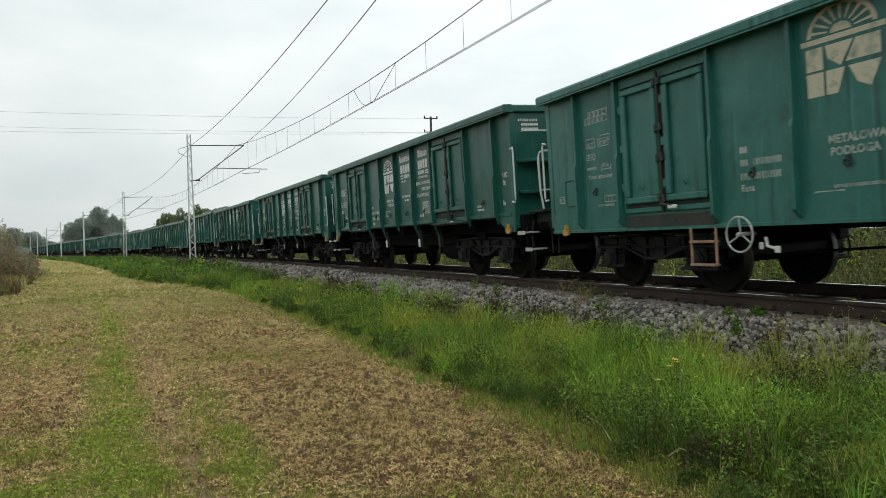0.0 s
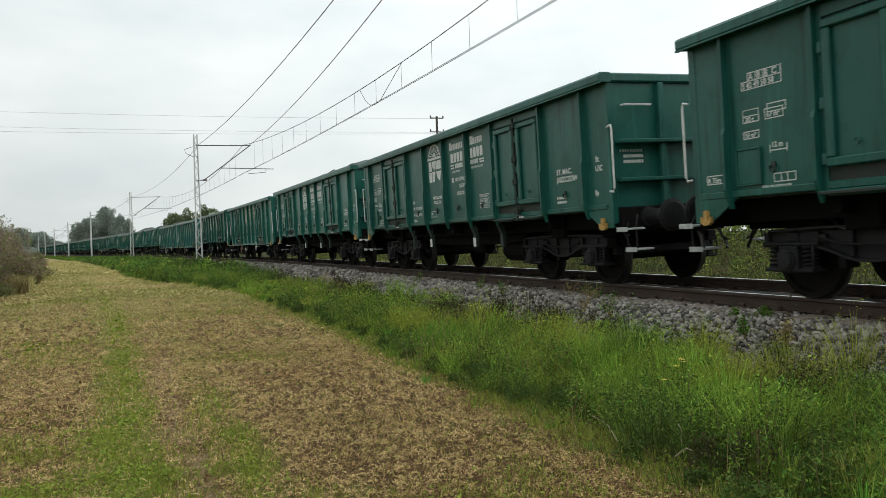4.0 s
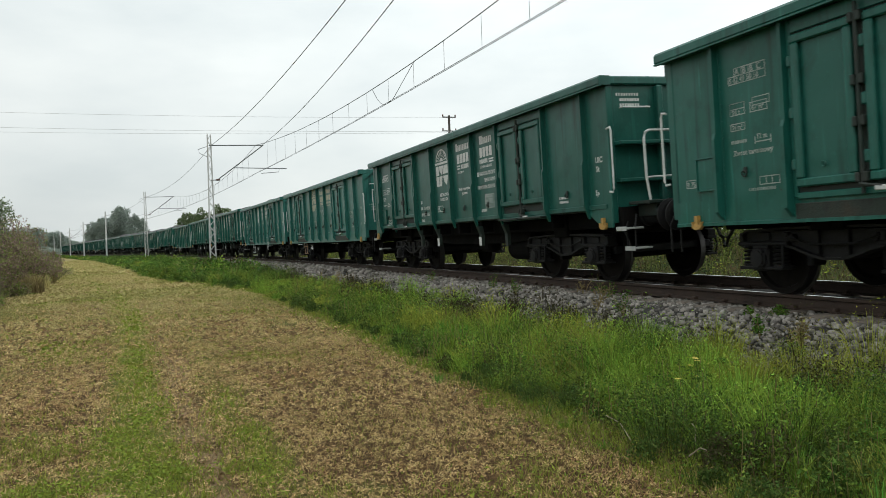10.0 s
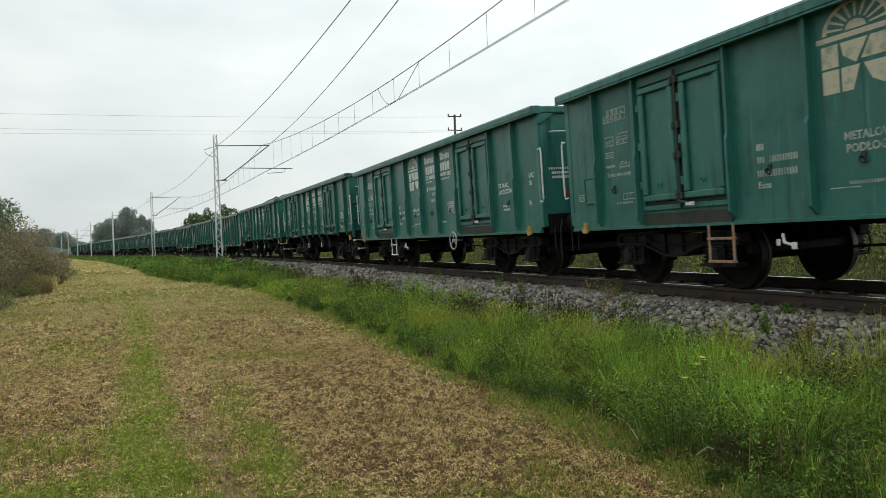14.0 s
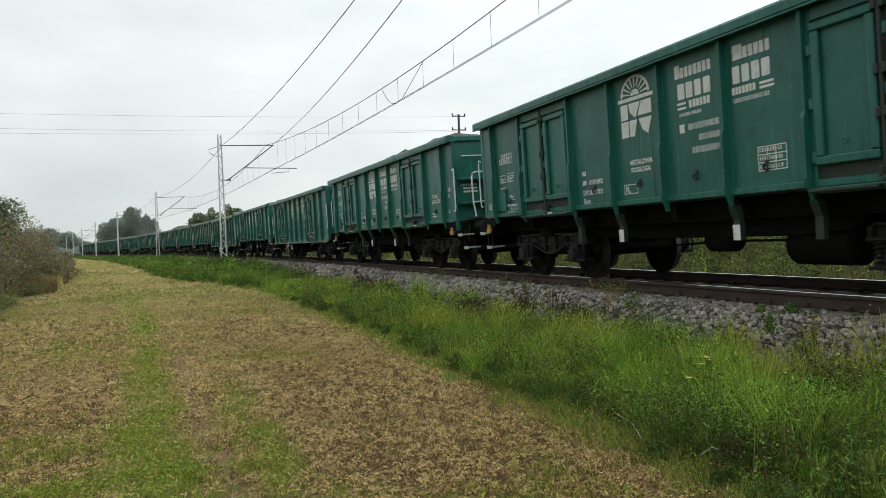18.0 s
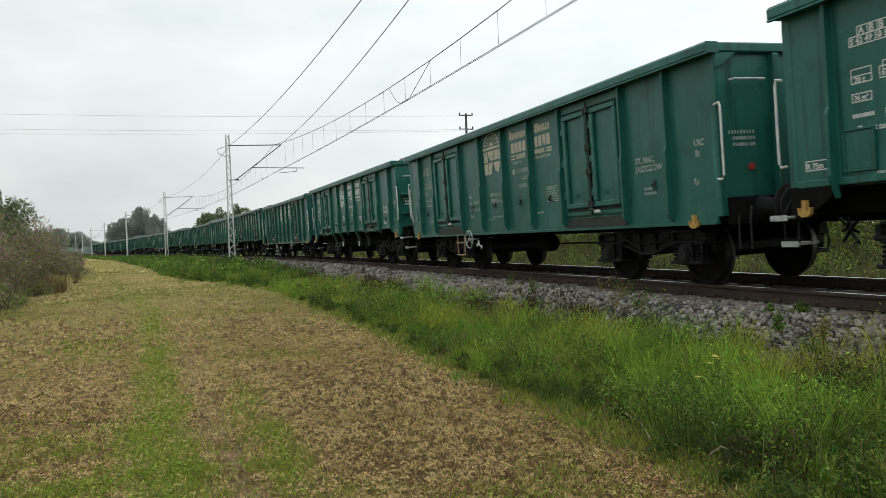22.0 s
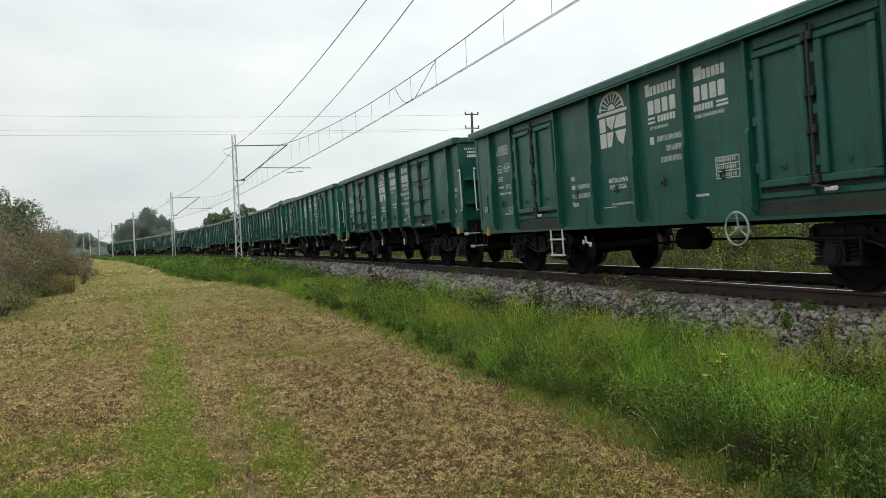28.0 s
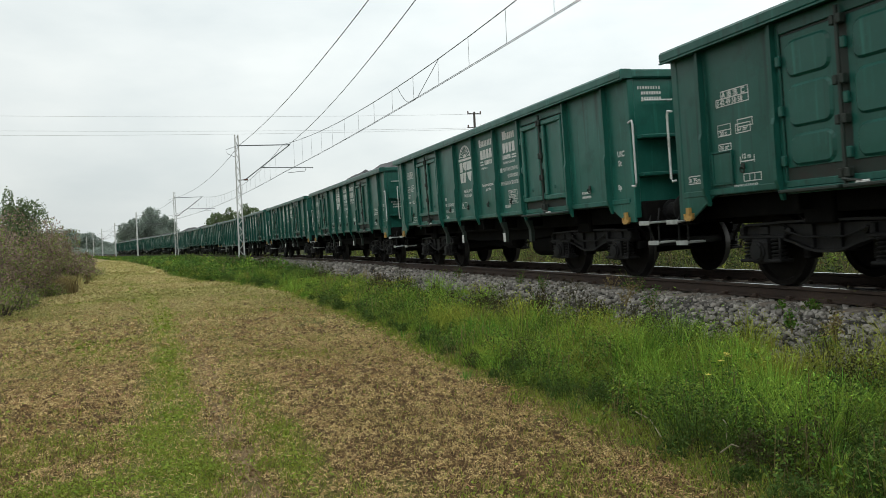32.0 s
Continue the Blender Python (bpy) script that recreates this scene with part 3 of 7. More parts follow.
def end_beam_mesh(z, d):
    return Shape().box((-1.33, HALF, z - 0.03), (1.33, HALF + d, z + 0.03), 0.012).mesh("end_beam", GREEN)


def corner_post_mesh():
    return Shape().box((-SKIN - 0.012, HALF - 0.10, 0.98), (-SKIN + 0.098, HALF + 0.03, 3.06), 0.012).mesh("corner_post", GREEN)


def recess(s, y0, y1, z0, z1, x, depth, slope, r=0.07):
    """A pressed field with rounded corners and sloping sides, sunk into a face at x that looks to -x."""
    def loop(g, xx):
        v = []
        for cy, cz, a0 in ((y1 - r, z1 - r, 0), (y0 + r, z1 - r, 90), (y0 + r, z0 + r, 180), (y1 - r, z0 + r, 270)):
            for a in (0, 30, 60, 90):
                t = radians(a0 + a)
                v.append((xx, cy + (r - g) * math.cos(t), cz + (r - g) * math.sin(t)))
        return v
    n = 16
    v = loop(0, x) + loop(slope, x - depth)
    f = [(k, (k + 1) % n, n + (k + 1) % n, n + k) for k in range(n)] + [tuple(range(n, 2 * n))]
    s.add(v, f)


def leaf_mesh(ribbed, z0=1.24):
    """One door leaf 0.80 wide, centred on y = 0."""
    w, z1, x = 0.38, 2.87, -SKIN - 0.02
    s = Shape().box((x, -w, z0), (x + 0.02, w, z1), 0.004)
    if ribbed:
        for a, b in ((1.43, 1.78), (1.85, 2.32), (2.39, 2.80)):
            recess(s, -0.31, 0.31, a, b, x, 0.028, 0.03, 0.11)
    else:
        for lo, hi in (((-w, z0), (w, z0 + 0.09)), ((-w, z1 - 0.09), (w, z1)), ((-w, z0 + 0.09), (-w + 0.10, z1 - 0.09)), ((w - 0.10, z0 + 0.09), (w, z1 - 0.09))):
            s.box((x - 0.055, lo[0], lo[1]), (x, hi[0], hi[1]), 0.014)
    for z in (1.5, 2.05, 2.6):
        s.box((x - 0.06, w - 0.01, z - 0.06), (x, w + 0.05, z + 0.06), 0.012)
    s.ring((x - 0.02, 0.04, z0 + 0.22), (1, 0, 0), 0.028, 0.007, 12, 5)
    return s.mesh("door_leaf", GREEN)


def creased_panel_mesh():
    """Side panel between two ribs, pressed out to a low point."""
    x = -SKIN - 0.003
    v = [(x, -0.60, 1.30), (x, 0.60, 1.30), (x, 0.60, 3.03), (x, -0.60, 3.03), (x - 0.055, 0, 2.2)]
    return Shape().add(v, [(0, 1, 4), (1, 2, 4), (2, 3, 4), (3, 0, 4)]).mesh("creased_panel", GREEN)


def door_frame_mesh():
    x = -SKIN
    s = Shape()
    for y in (-0.885, 0.885):
        s.box((x - 0.03, y - 0.03, 1.15), (x, y + 0.03, 3.04), 0.008)
    s.box((x - 0.03, -0.85, 2.90), (x, 0.85, 3.04), 0.006)
    s.box((x - 0.05, -0.85, 1.13), (x, 0.85, 1.20), 0.01)
    # Dark sheet added behind the leaves, colouring the shade of their gaps.
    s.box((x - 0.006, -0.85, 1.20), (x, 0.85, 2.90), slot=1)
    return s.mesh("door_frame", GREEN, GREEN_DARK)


def lock_bar_mesh():
    x = -SKIN - 0.075
    s = Shape().tube([(x, 0, 1.14), (x, 0, 2.98)], 0.022, 8)
    for z in (1.30, 1.84, 2.24, 2.84):
        for y in (-0.045, 0.045):
            s.box((x - 0.035, y - 0.026, z - 0.05), (x + 0.05, y + 0.026, z + 0.05), 0.010, 1)
    s.tube([(x - 0.02, 0.02, 1.24), (x - 0.05, -0.10, 1.22), (x - 0.06, -0.26, 1.20)], 0.018, 6)
    return s.mesh("lock_bar", GREEN_DARK)


def lock_handle_mesh():
    x = -SKIN - 0.13
    s = Shape().box((x - 0.02, -0.34, 1.16), (x + 0.012, -0.18, 1.21), 0.008)
    return s.mesh("lock_handle", WHITE)


def sill_mesh(kind):
    x = -SKIN
    s = Shape()
    if kind == "low":
        o = [(x + 0.02, 1.20), (x - 0.012, 1.20), (x - 0.014, 0.93), (x - 0.032, 0.922), (x - 0.032, 0.885), (x + 0.03, 0.885)]
        s.extrude(o, -HALF + 0.06, HALF - 0.06)
    else:
        s.box((x - 0.03, -HALF + 0.1, 1.20), (x + 0.02, HALF - 0.1, 1.28), 0.01)
    return s.mesh("side_sill", GREEN)


def gusset_mesh(mat):
    """Tapered plate below the corner of the high-sided body."""
    x = -SKIN
    return Shape().extrude([(5.55, 1.215), (HALF + 0.02, 1.215), (HALF + 0.02, 0.92), (6.05, 0.92)], x - 0.02, x + 0.012, 0).mesh("corner_gusset", mat)


def hat_mesh():
    """Cover strip that hides the rusty foot of the doors."""
    return Shape().box((-SKIN - 0.03, -0.90, 0.89), (-SKIN + 0.0, 0.90, 1.09), 0.008).mesh("door_foot_plate", RUSTY_FOOT)


def corner_plate_mesh(side):
    x = side * SKIN
    return Shape().extrude([(x, 3.06), (x - side * 0.32, 3.06), (x - side * 0.05, 2.88), (x, 2.88)], HALF + 0.002, HALF + 0.06).mesh("corner_plate", GREEN)


def reflector_mesh(side):
    return Shape().lathe((side * 0.92, HALF - 0.01, 1.60), (0, 1, 0), [(0, 0.004), (0, 0.05), (0.03, 0.05), (0.035, 0.004)], 12).mesh("reflector", RED)


def lashing_ring_mesh():
    s = Shape().box((-SKIN - 0.02, -0.03, 1.49), (-SKIN, 0.03, 1.56), 0.006)
    return s.ring((-SKIN - 0.028, 0, 1.48), (1, 0, 0.2), 0.036, 0.010, 14, 5).mesh("lashing_ring", GREEN_DARK)


def door_step_mesh():
    return Shape().box((-SKIN - 0.16, -0.42, 1.085), (-SKIN - 0.02, 0.42, 1.125), 0.01).mesh("door_step", GREEN_DARK)


def bracket_mesh():
    x = -SKIN
    s = Shape().extrude([(x - 0.03, 1.08), (x + 0.09, 1.08), (x + 0.12, 0.86), (x + 0.11, 0.66), (x + 0.045, 0.66), (x + 0.045, 0.90)], -0.055, 0.055)
    return s.mesh("hanging_bracket", GREEN_DARK)


def white_mark_mesh():
    x = -SKIN + 0.043
    return Shape().box((x - 0.012, -0.06, 0.665), (x, 0.06, 0.85), 0.006).mesh("white_end_mark", WHITE)


def floor_mesh():
    s = Shape().box((-SKIN + 0.06, -HALF + 0.06, 1.18), (SKIN - 0.06, HALF - 0.06, 1.26))
    return s.mesh("floor_pan", GREEN_DARK)


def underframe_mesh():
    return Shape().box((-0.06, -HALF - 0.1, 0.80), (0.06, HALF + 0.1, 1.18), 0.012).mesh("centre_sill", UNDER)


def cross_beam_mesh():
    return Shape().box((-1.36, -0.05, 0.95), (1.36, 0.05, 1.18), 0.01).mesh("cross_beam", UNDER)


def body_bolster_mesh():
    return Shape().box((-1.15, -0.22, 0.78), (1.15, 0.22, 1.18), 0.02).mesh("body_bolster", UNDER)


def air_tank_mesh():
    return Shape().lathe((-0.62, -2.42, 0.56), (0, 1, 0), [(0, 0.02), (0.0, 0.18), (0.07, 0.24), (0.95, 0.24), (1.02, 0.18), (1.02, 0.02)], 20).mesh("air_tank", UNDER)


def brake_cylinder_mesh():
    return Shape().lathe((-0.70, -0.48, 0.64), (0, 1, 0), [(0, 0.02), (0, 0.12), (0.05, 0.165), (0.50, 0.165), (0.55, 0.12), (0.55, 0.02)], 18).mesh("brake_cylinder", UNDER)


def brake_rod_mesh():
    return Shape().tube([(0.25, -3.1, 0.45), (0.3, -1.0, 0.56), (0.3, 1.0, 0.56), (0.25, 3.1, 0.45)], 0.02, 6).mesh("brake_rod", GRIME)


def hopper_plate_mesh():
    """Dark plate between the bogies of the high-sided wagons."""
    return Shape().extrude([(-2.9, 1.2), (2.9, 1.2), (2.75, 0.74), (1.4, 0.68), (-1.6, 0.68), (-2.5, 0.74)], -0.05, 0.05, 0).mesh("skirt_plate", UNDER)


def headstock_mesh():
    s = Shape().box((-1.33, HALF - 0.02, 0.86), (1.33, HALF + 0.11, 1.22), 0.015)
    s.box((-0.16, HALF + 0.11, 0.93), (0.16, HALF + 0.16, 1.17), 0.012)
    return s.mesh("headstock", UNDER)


def buffer_mesh():
    s = Shape().lathe((0, 0, 0), (0, 1, 0), [(0, 0.01), (0, 0.15), (0.05, 0.15), (0.06, 0.12), (0.30, 0.105), (0.32, 0.085), (0.50, 0.085), (0.51, 0.19), (0.53, 0.235), (0.56, 0.235), (0.585, 0.18), (0.60, 0.01)], 24)
    return s.mesh("buffer", GRIME, smooth=False)


def coupling_mesh():
    s = Shape().extrude([(-0.03, 1.08), (0.03, 1.08), (0.03, 0.98), (-0.03, 0.98)], HALF + 0.15, HALF + 0.5)
    s.ring((0, HALF + 0.62, 0.97), (1, 0, 0), 0.12, 0.028, 16, 6)
    s.tube([(0.06, HALF + 0.62, 0.88), (0.06, HALF + 0.72, 0.70), (0, HALF + 0.74, 0.66)], 0.022, 6)
    return s.mesh("screw_coupling", GRIME)


def hose_mesh():
    pts = [(-0.34 * (1 - t * t), HALF + 0.1 + 0.62 * t, 0.88 - 0.34 * math.sin(math.pi / 2 * t)) for t in np.linspace(0, 1, 9)]
    return Shape().tube(pts, 0.022, 6).mesh("brake_hose", GRIME)


def handrail_mesh():
    x, y = -1.47, HALF + 0.14
    return Shape().tube([(x, y - 0.11, 2.40), (x, y - 0.02, 2.42), (x, y, 2.36), (x, y, 1.50), (x, y - 0.03, 1.45), (x, y - 0.11, 1.46)], 0.016, 8).mesh("handrail", WHITE)


def rung_mesh():
    return Shape().tube([(-1.2, HALF + 0.02, 2.72), (-1.2, HALF + 0.10, 2.72), (-0.72, HALF + 0.10, 2.72), (-0.72, HALF + 0.02, 2.72)], 0.014, 6).mesh("hand_rung", WHITE)


def step_mesh(z, x):
    s = Shape().box((x, HALF + 0.10, z), (x + 0.30, HALF + 0.36, z + 0.03), 0.006)
    s.box((x - 0.012, HALF + 0.10, z - 0.02), (x, HALF + 0.36, z + 0.045), 0.004)
    return s.mesh("step", FADED_WHITE)


def step_hanger_mesh():
    s = Shape()
    for y in (HALF + 0.12, HALF + 0.33):
        s.tube([(-1.2, y - 0.05, 1.1), (-1.27, y, 0.92), (-1.27, y, 0.55)], 0.014, 6)
    return s.mesh("step_hanger", GRIME)


def hook_mesh():
    o = [(-0.05, 0.12), (0.05, 0.12), (0.055, -0.02), (0.10, -0.03), (0.115, 0.02), (0.15, 0.02), (0.14, -0.07), (0.06, -0.11), (-0.06, -0.11), (-0.14, -0.07), (-0.15, 0.02), (-0.115, 0.02), (-0.10, -0.03), (-0.055, -0.02)]
    o = [(a * 0.60, b * 0.78) for a, b in o]
    return Shape().extrude(o, -SKIN - 0.065, -SKIN - 0.015, 0).mesh("tow_hook", YELLOW)


def platform_mesh():
    s = Shape().box((-1.2, HALF + 0.10, 1.24), (1.2, HALF + 0.62, 1.29), 0.01)
    for x in (-1.0, 1.0):
        s.box((x - 0.04, HALF + 0.05, 1.06), (x + 0.04, HALF + 0.55, 1.24), 0.01)
    return s.mesh("brake_platform", GREEN_DARK)


def railing_mesh():
    y = HALF + 0.58
    s = Shape()
    for x in (-1.18, -0.35):
        s.tube([(x + 0.03, y, 1.28), (x - 0.02, y, 1.62), (x - 0.03, y, 2.18), (x, y, 2.27), (x + 0.06, y, 2.30), (x + 0.45, y, 2.30)], 0.02, 8)
    s.tube([(0.1, y, 2.30), (1.15, y, 2.30), (1.18, y, 2.2), (1.18, y, 1.28)], 0.02, 8)
    s.tube([(-1.2, y, 1.62), (1.18, y, 1.70)], 0.013, 6)
    return s.mesh("platform_railing", WHITE)


def handwheel_mesh():
    s = Shape().ring((0, 0, 0), (1, 0, 0), 0.205, 0.0125, 28, 6)
    for a in (90, 210, 330):
        t = radians(a)
        s.tube([(0.02, 0.03 * math.cos(t), 0.03 * math.sin(t)), (0, 0.2 * math.cos(t), 0.2 * math.sin(t))], 0.010, 6)
    s.lathe((-0.02, 0, 0), (1, 0, 0), [(0, 0.005), (0, 0.028), (0.26, 0.02), (0.26, 0.005)], 10)
    return s.mesh("brake_handwheel", FADED_WHITE)


def ladder_mesh(mat):
    x = -SKIN - 0.03
    s = Shape()
    for y in (-0.22, 0.22):
        s.box((x - 0.008, y - 0.02, 0.42), (x + 0.008, y + 0.02, 0.90), 0.003)
    for z in (0.43, 0.72):
        s.box((x - 0.04, -0.22, z - 0.015), (x + 0.05, 0.22, z + 0.015), 0.004)
    return s.mesh("side_steps", mat)


def change_lever_mesh():
    x = -SKIN + 0.02
    s = Shape().tube([(x, -0.16, 0.62), (x, -0.02, 0.66), (x, 0.0, 0.76)], 0.018, 6)
    s.box((x - 0.02, -0.21, 0.58), (x, -0.13, 0.66), 0.008).box((x - 0.02, 0.03, 0.62), (x, 0.09, 0.70), 0.008)
    return s.mesh("brake_lever", WHITE)


def label_box_mesh():
    x = -SKIN
    s = Shape().box((x - 0.02, -0.17, 1.36), (x, 0.17, 1.74), 0.006)
    for a, b, c, d in ((-0.19, 0.19, 1.74, 1.76), (-0.19, 0.19, 1.34, 1.36), (-0.19, -0.17, 1.36, 1.74), (0.17, 0.19, 1.36, 1.74)):
        s.box((x - 0.035, a, c), (x, b, d), 0.004)
    return s.mesh("label_holder", GREEN)


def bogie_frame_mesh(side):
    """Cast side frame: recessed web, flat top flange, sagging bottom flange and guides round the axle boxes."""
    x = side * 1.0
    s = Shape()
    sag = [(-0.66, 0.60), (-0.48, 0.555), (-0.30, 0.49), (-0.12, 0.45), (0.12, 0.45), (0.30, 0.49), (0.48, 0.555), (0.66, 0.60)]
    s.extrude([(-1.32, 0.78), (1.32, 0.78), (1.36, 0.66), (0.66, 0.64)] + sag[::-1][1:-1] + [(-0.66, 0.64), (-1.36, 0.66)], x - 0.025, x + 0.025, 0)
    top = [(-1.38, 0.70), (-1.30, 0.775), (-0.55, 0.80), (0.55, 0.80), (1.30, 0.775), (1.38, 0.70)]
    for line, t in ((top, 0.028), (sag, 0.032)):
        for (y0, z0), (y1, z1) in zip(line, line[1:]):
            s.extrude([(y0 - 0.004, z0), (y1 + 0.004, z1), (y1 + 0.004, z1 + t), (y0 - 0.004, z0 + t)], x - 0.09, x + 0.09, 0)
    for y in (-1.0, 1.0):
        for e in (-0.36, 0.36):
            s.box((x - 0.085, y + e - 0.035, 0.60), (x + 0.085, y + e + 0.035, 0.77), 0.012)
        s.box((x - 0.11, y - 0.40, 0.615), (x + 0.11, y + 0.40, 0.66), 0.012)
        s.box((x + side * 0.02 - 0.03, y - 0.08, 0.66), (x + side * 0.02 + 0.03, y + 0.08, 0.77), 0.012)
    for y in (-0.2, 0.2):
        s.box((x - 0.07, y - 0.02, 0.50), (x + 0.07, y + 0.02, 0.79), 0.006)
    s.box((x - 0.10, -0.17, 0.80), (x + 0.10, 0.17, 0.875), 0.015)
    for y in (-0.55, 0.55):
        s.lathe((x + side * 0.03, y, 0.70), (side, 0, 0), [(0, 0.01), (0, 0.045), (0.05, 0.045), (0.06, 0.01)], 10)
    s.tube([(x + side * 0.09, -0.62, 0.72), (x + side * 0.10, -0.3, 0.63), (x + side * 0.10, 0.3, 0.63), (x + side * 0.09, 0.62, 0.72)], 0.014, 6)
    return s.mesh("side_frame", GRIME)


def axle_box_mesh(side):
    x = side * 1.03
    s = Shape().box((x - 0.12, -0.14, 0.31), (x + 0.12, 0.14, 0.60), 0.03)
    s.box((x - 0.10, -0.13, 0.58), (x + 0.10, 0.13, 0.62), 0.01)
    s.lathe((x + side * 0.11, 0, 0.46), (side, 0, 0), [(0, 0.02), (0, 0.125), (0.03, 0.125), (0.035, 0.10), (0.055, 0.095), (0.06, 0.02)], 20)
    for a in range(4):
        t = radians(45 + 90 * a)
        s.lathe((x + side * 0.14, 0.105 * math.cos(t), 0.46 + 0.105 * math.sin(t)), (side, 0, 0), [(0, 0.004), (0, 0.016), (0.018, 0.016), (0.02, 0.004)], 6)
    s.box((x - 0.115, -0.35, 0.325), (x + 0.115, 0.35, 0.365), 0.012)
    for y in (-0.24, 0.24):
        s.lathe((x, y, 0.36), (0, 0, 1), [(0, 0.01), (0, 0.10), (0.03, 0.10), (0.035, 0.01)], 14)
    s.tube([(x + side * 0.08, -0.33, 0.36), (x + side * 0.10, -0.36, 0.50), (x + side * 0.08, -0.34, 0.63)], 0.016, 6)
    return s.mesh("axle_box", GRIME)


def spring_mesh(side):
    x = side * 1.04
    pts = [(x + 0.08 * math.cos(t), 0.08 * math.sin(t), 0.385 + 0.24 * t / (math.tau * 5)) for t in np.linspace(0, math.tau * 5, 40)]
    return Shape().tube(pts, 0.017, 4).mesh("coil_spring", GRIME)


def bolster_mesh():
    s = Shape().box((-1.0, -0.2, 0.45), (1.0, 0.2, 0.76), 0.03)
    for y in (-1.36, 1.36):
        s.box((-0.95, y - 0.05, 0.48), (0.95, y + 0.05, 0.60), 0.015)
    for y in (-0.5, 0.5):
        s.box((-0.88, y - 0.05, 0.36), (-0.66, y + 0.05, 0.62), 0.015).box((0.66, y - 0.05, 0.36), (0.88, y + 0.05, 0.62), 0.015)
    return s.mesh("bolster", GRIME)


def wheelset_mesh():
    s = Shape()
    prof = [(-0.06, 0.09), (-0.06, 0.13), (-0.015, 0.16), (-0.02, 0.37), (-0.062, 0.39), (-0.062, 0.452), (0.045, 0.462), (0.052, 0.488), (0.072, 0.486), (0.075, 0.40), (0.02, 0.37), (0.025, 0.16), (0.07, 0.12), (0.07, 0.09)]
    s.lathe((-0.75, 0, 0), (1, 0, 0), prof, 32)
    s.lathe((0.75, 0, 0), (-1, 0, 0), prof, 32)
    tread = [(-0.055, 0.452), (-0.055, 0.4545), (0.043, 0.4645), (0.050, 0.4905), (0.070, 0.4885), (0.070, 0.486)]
    s.lathe((-0.75, 0, 0), (1, 0, 0), tread, 32, 1, caps=False)
    s.lathe((0.75, 0, 0), (-1, 0, 0), tread, 32, 1, caps=False)
    s.lathe((-1.1, 0, 0), (1, 0, 0), [(0, 0.01), (0, 0.065), (0.3, 0.075), (0.35, 0.088), (1.85, 0.088), (1.9, 0.075), (2.2, 0.065), (2.2, 0.01)], 14)
    return s.mesh("wheelset", WHEEL_STEEL, TREAD)


def coal_mesh(seed):
    rng = np.random.RandomState(seed)
    s = Shape()
    nx, ny = 9, 44
    hump = rng.uniform(0.0, 0.22)
    v = []
    for j in range(ny):
        for i in range(nx):
            u, w = i / (nx - 1) * 2 - 1, j / (ny - 1) * 2 - 1
            h = 2.86 + (0.44 + 1.6 * hump) * (1 - abs(u) ** 2) * (1 - abs(w) ** 6) + 0.10 * math.cos(w * 9 + seed) * (1 - abs(u)) + rng.normal(0, 0.03)
            v.append((u * (SKIN - 0.06), w * (HALF - 0.08), h))
    f = [(j * nx + i, j * nx + i + 1, (j + 1) * nx + i + 1, (j + 1) * nx + i) for j in range(ny - 1) for i in range(nx - 1)]
    return s.add(v, f).mesh("coal_load", COAL)


# -- markings: thin plates of paint on the side that faces -x; y runs to the left of the reader --
def bars_mesh(key, rows, mat, x=-SKIN - 0.004):
    """rows of (y of the left end, z of the foot, length, height, number of blocks): lettering as plain blocks."""
    def make():
        s = Shape()
        rng = random.Random(str(key))
        for y, z, w, h, n in rows:
            step = w / n
            for i in range(n):
                a = y - i * step
                b = a - step * (rng.uniform(0.38, 0.62) if n > 8 else rng.uniform(0.72, 0.84) if n > 1 else 1.0)
                c = min(h, a - b) * (0.1 if n > 1 else 0.0)
                s.add([(x, a, z + c), (x, a - c, z), (x, b + c, z), (x, b, z + c), (x, b, z + h - c), (x, b + c, z + h), (x, a - c, z + h), (x, a, z + h - c)], [tuple(range(8))])
        return s.mesh("marking", mat)
    return once(("bars", key, mat.name), make)


def frame_mesh(key, cells, mat, t=0.012, x=-SKIN - 0.004):
    """Outlined boxes: rows of (y left, z foot, width, height)."""
    def make():
        s = Shape()
        for y, z, w, h in cells:
            for a, b, c, d in ((y, y - w, z, z + t), (y, y - w, z + h - t, z + h), (y, y - t, z, z + h), (y - w + t, y - w, z, z + h)):
                s.add([(x, a, c), (x, b, c), (x, b, d), (x, a, d)], [(0, 1, 2, 3)])
        return s.mesh("marking", mat)
    return once(("frame", key, mat.name), make)


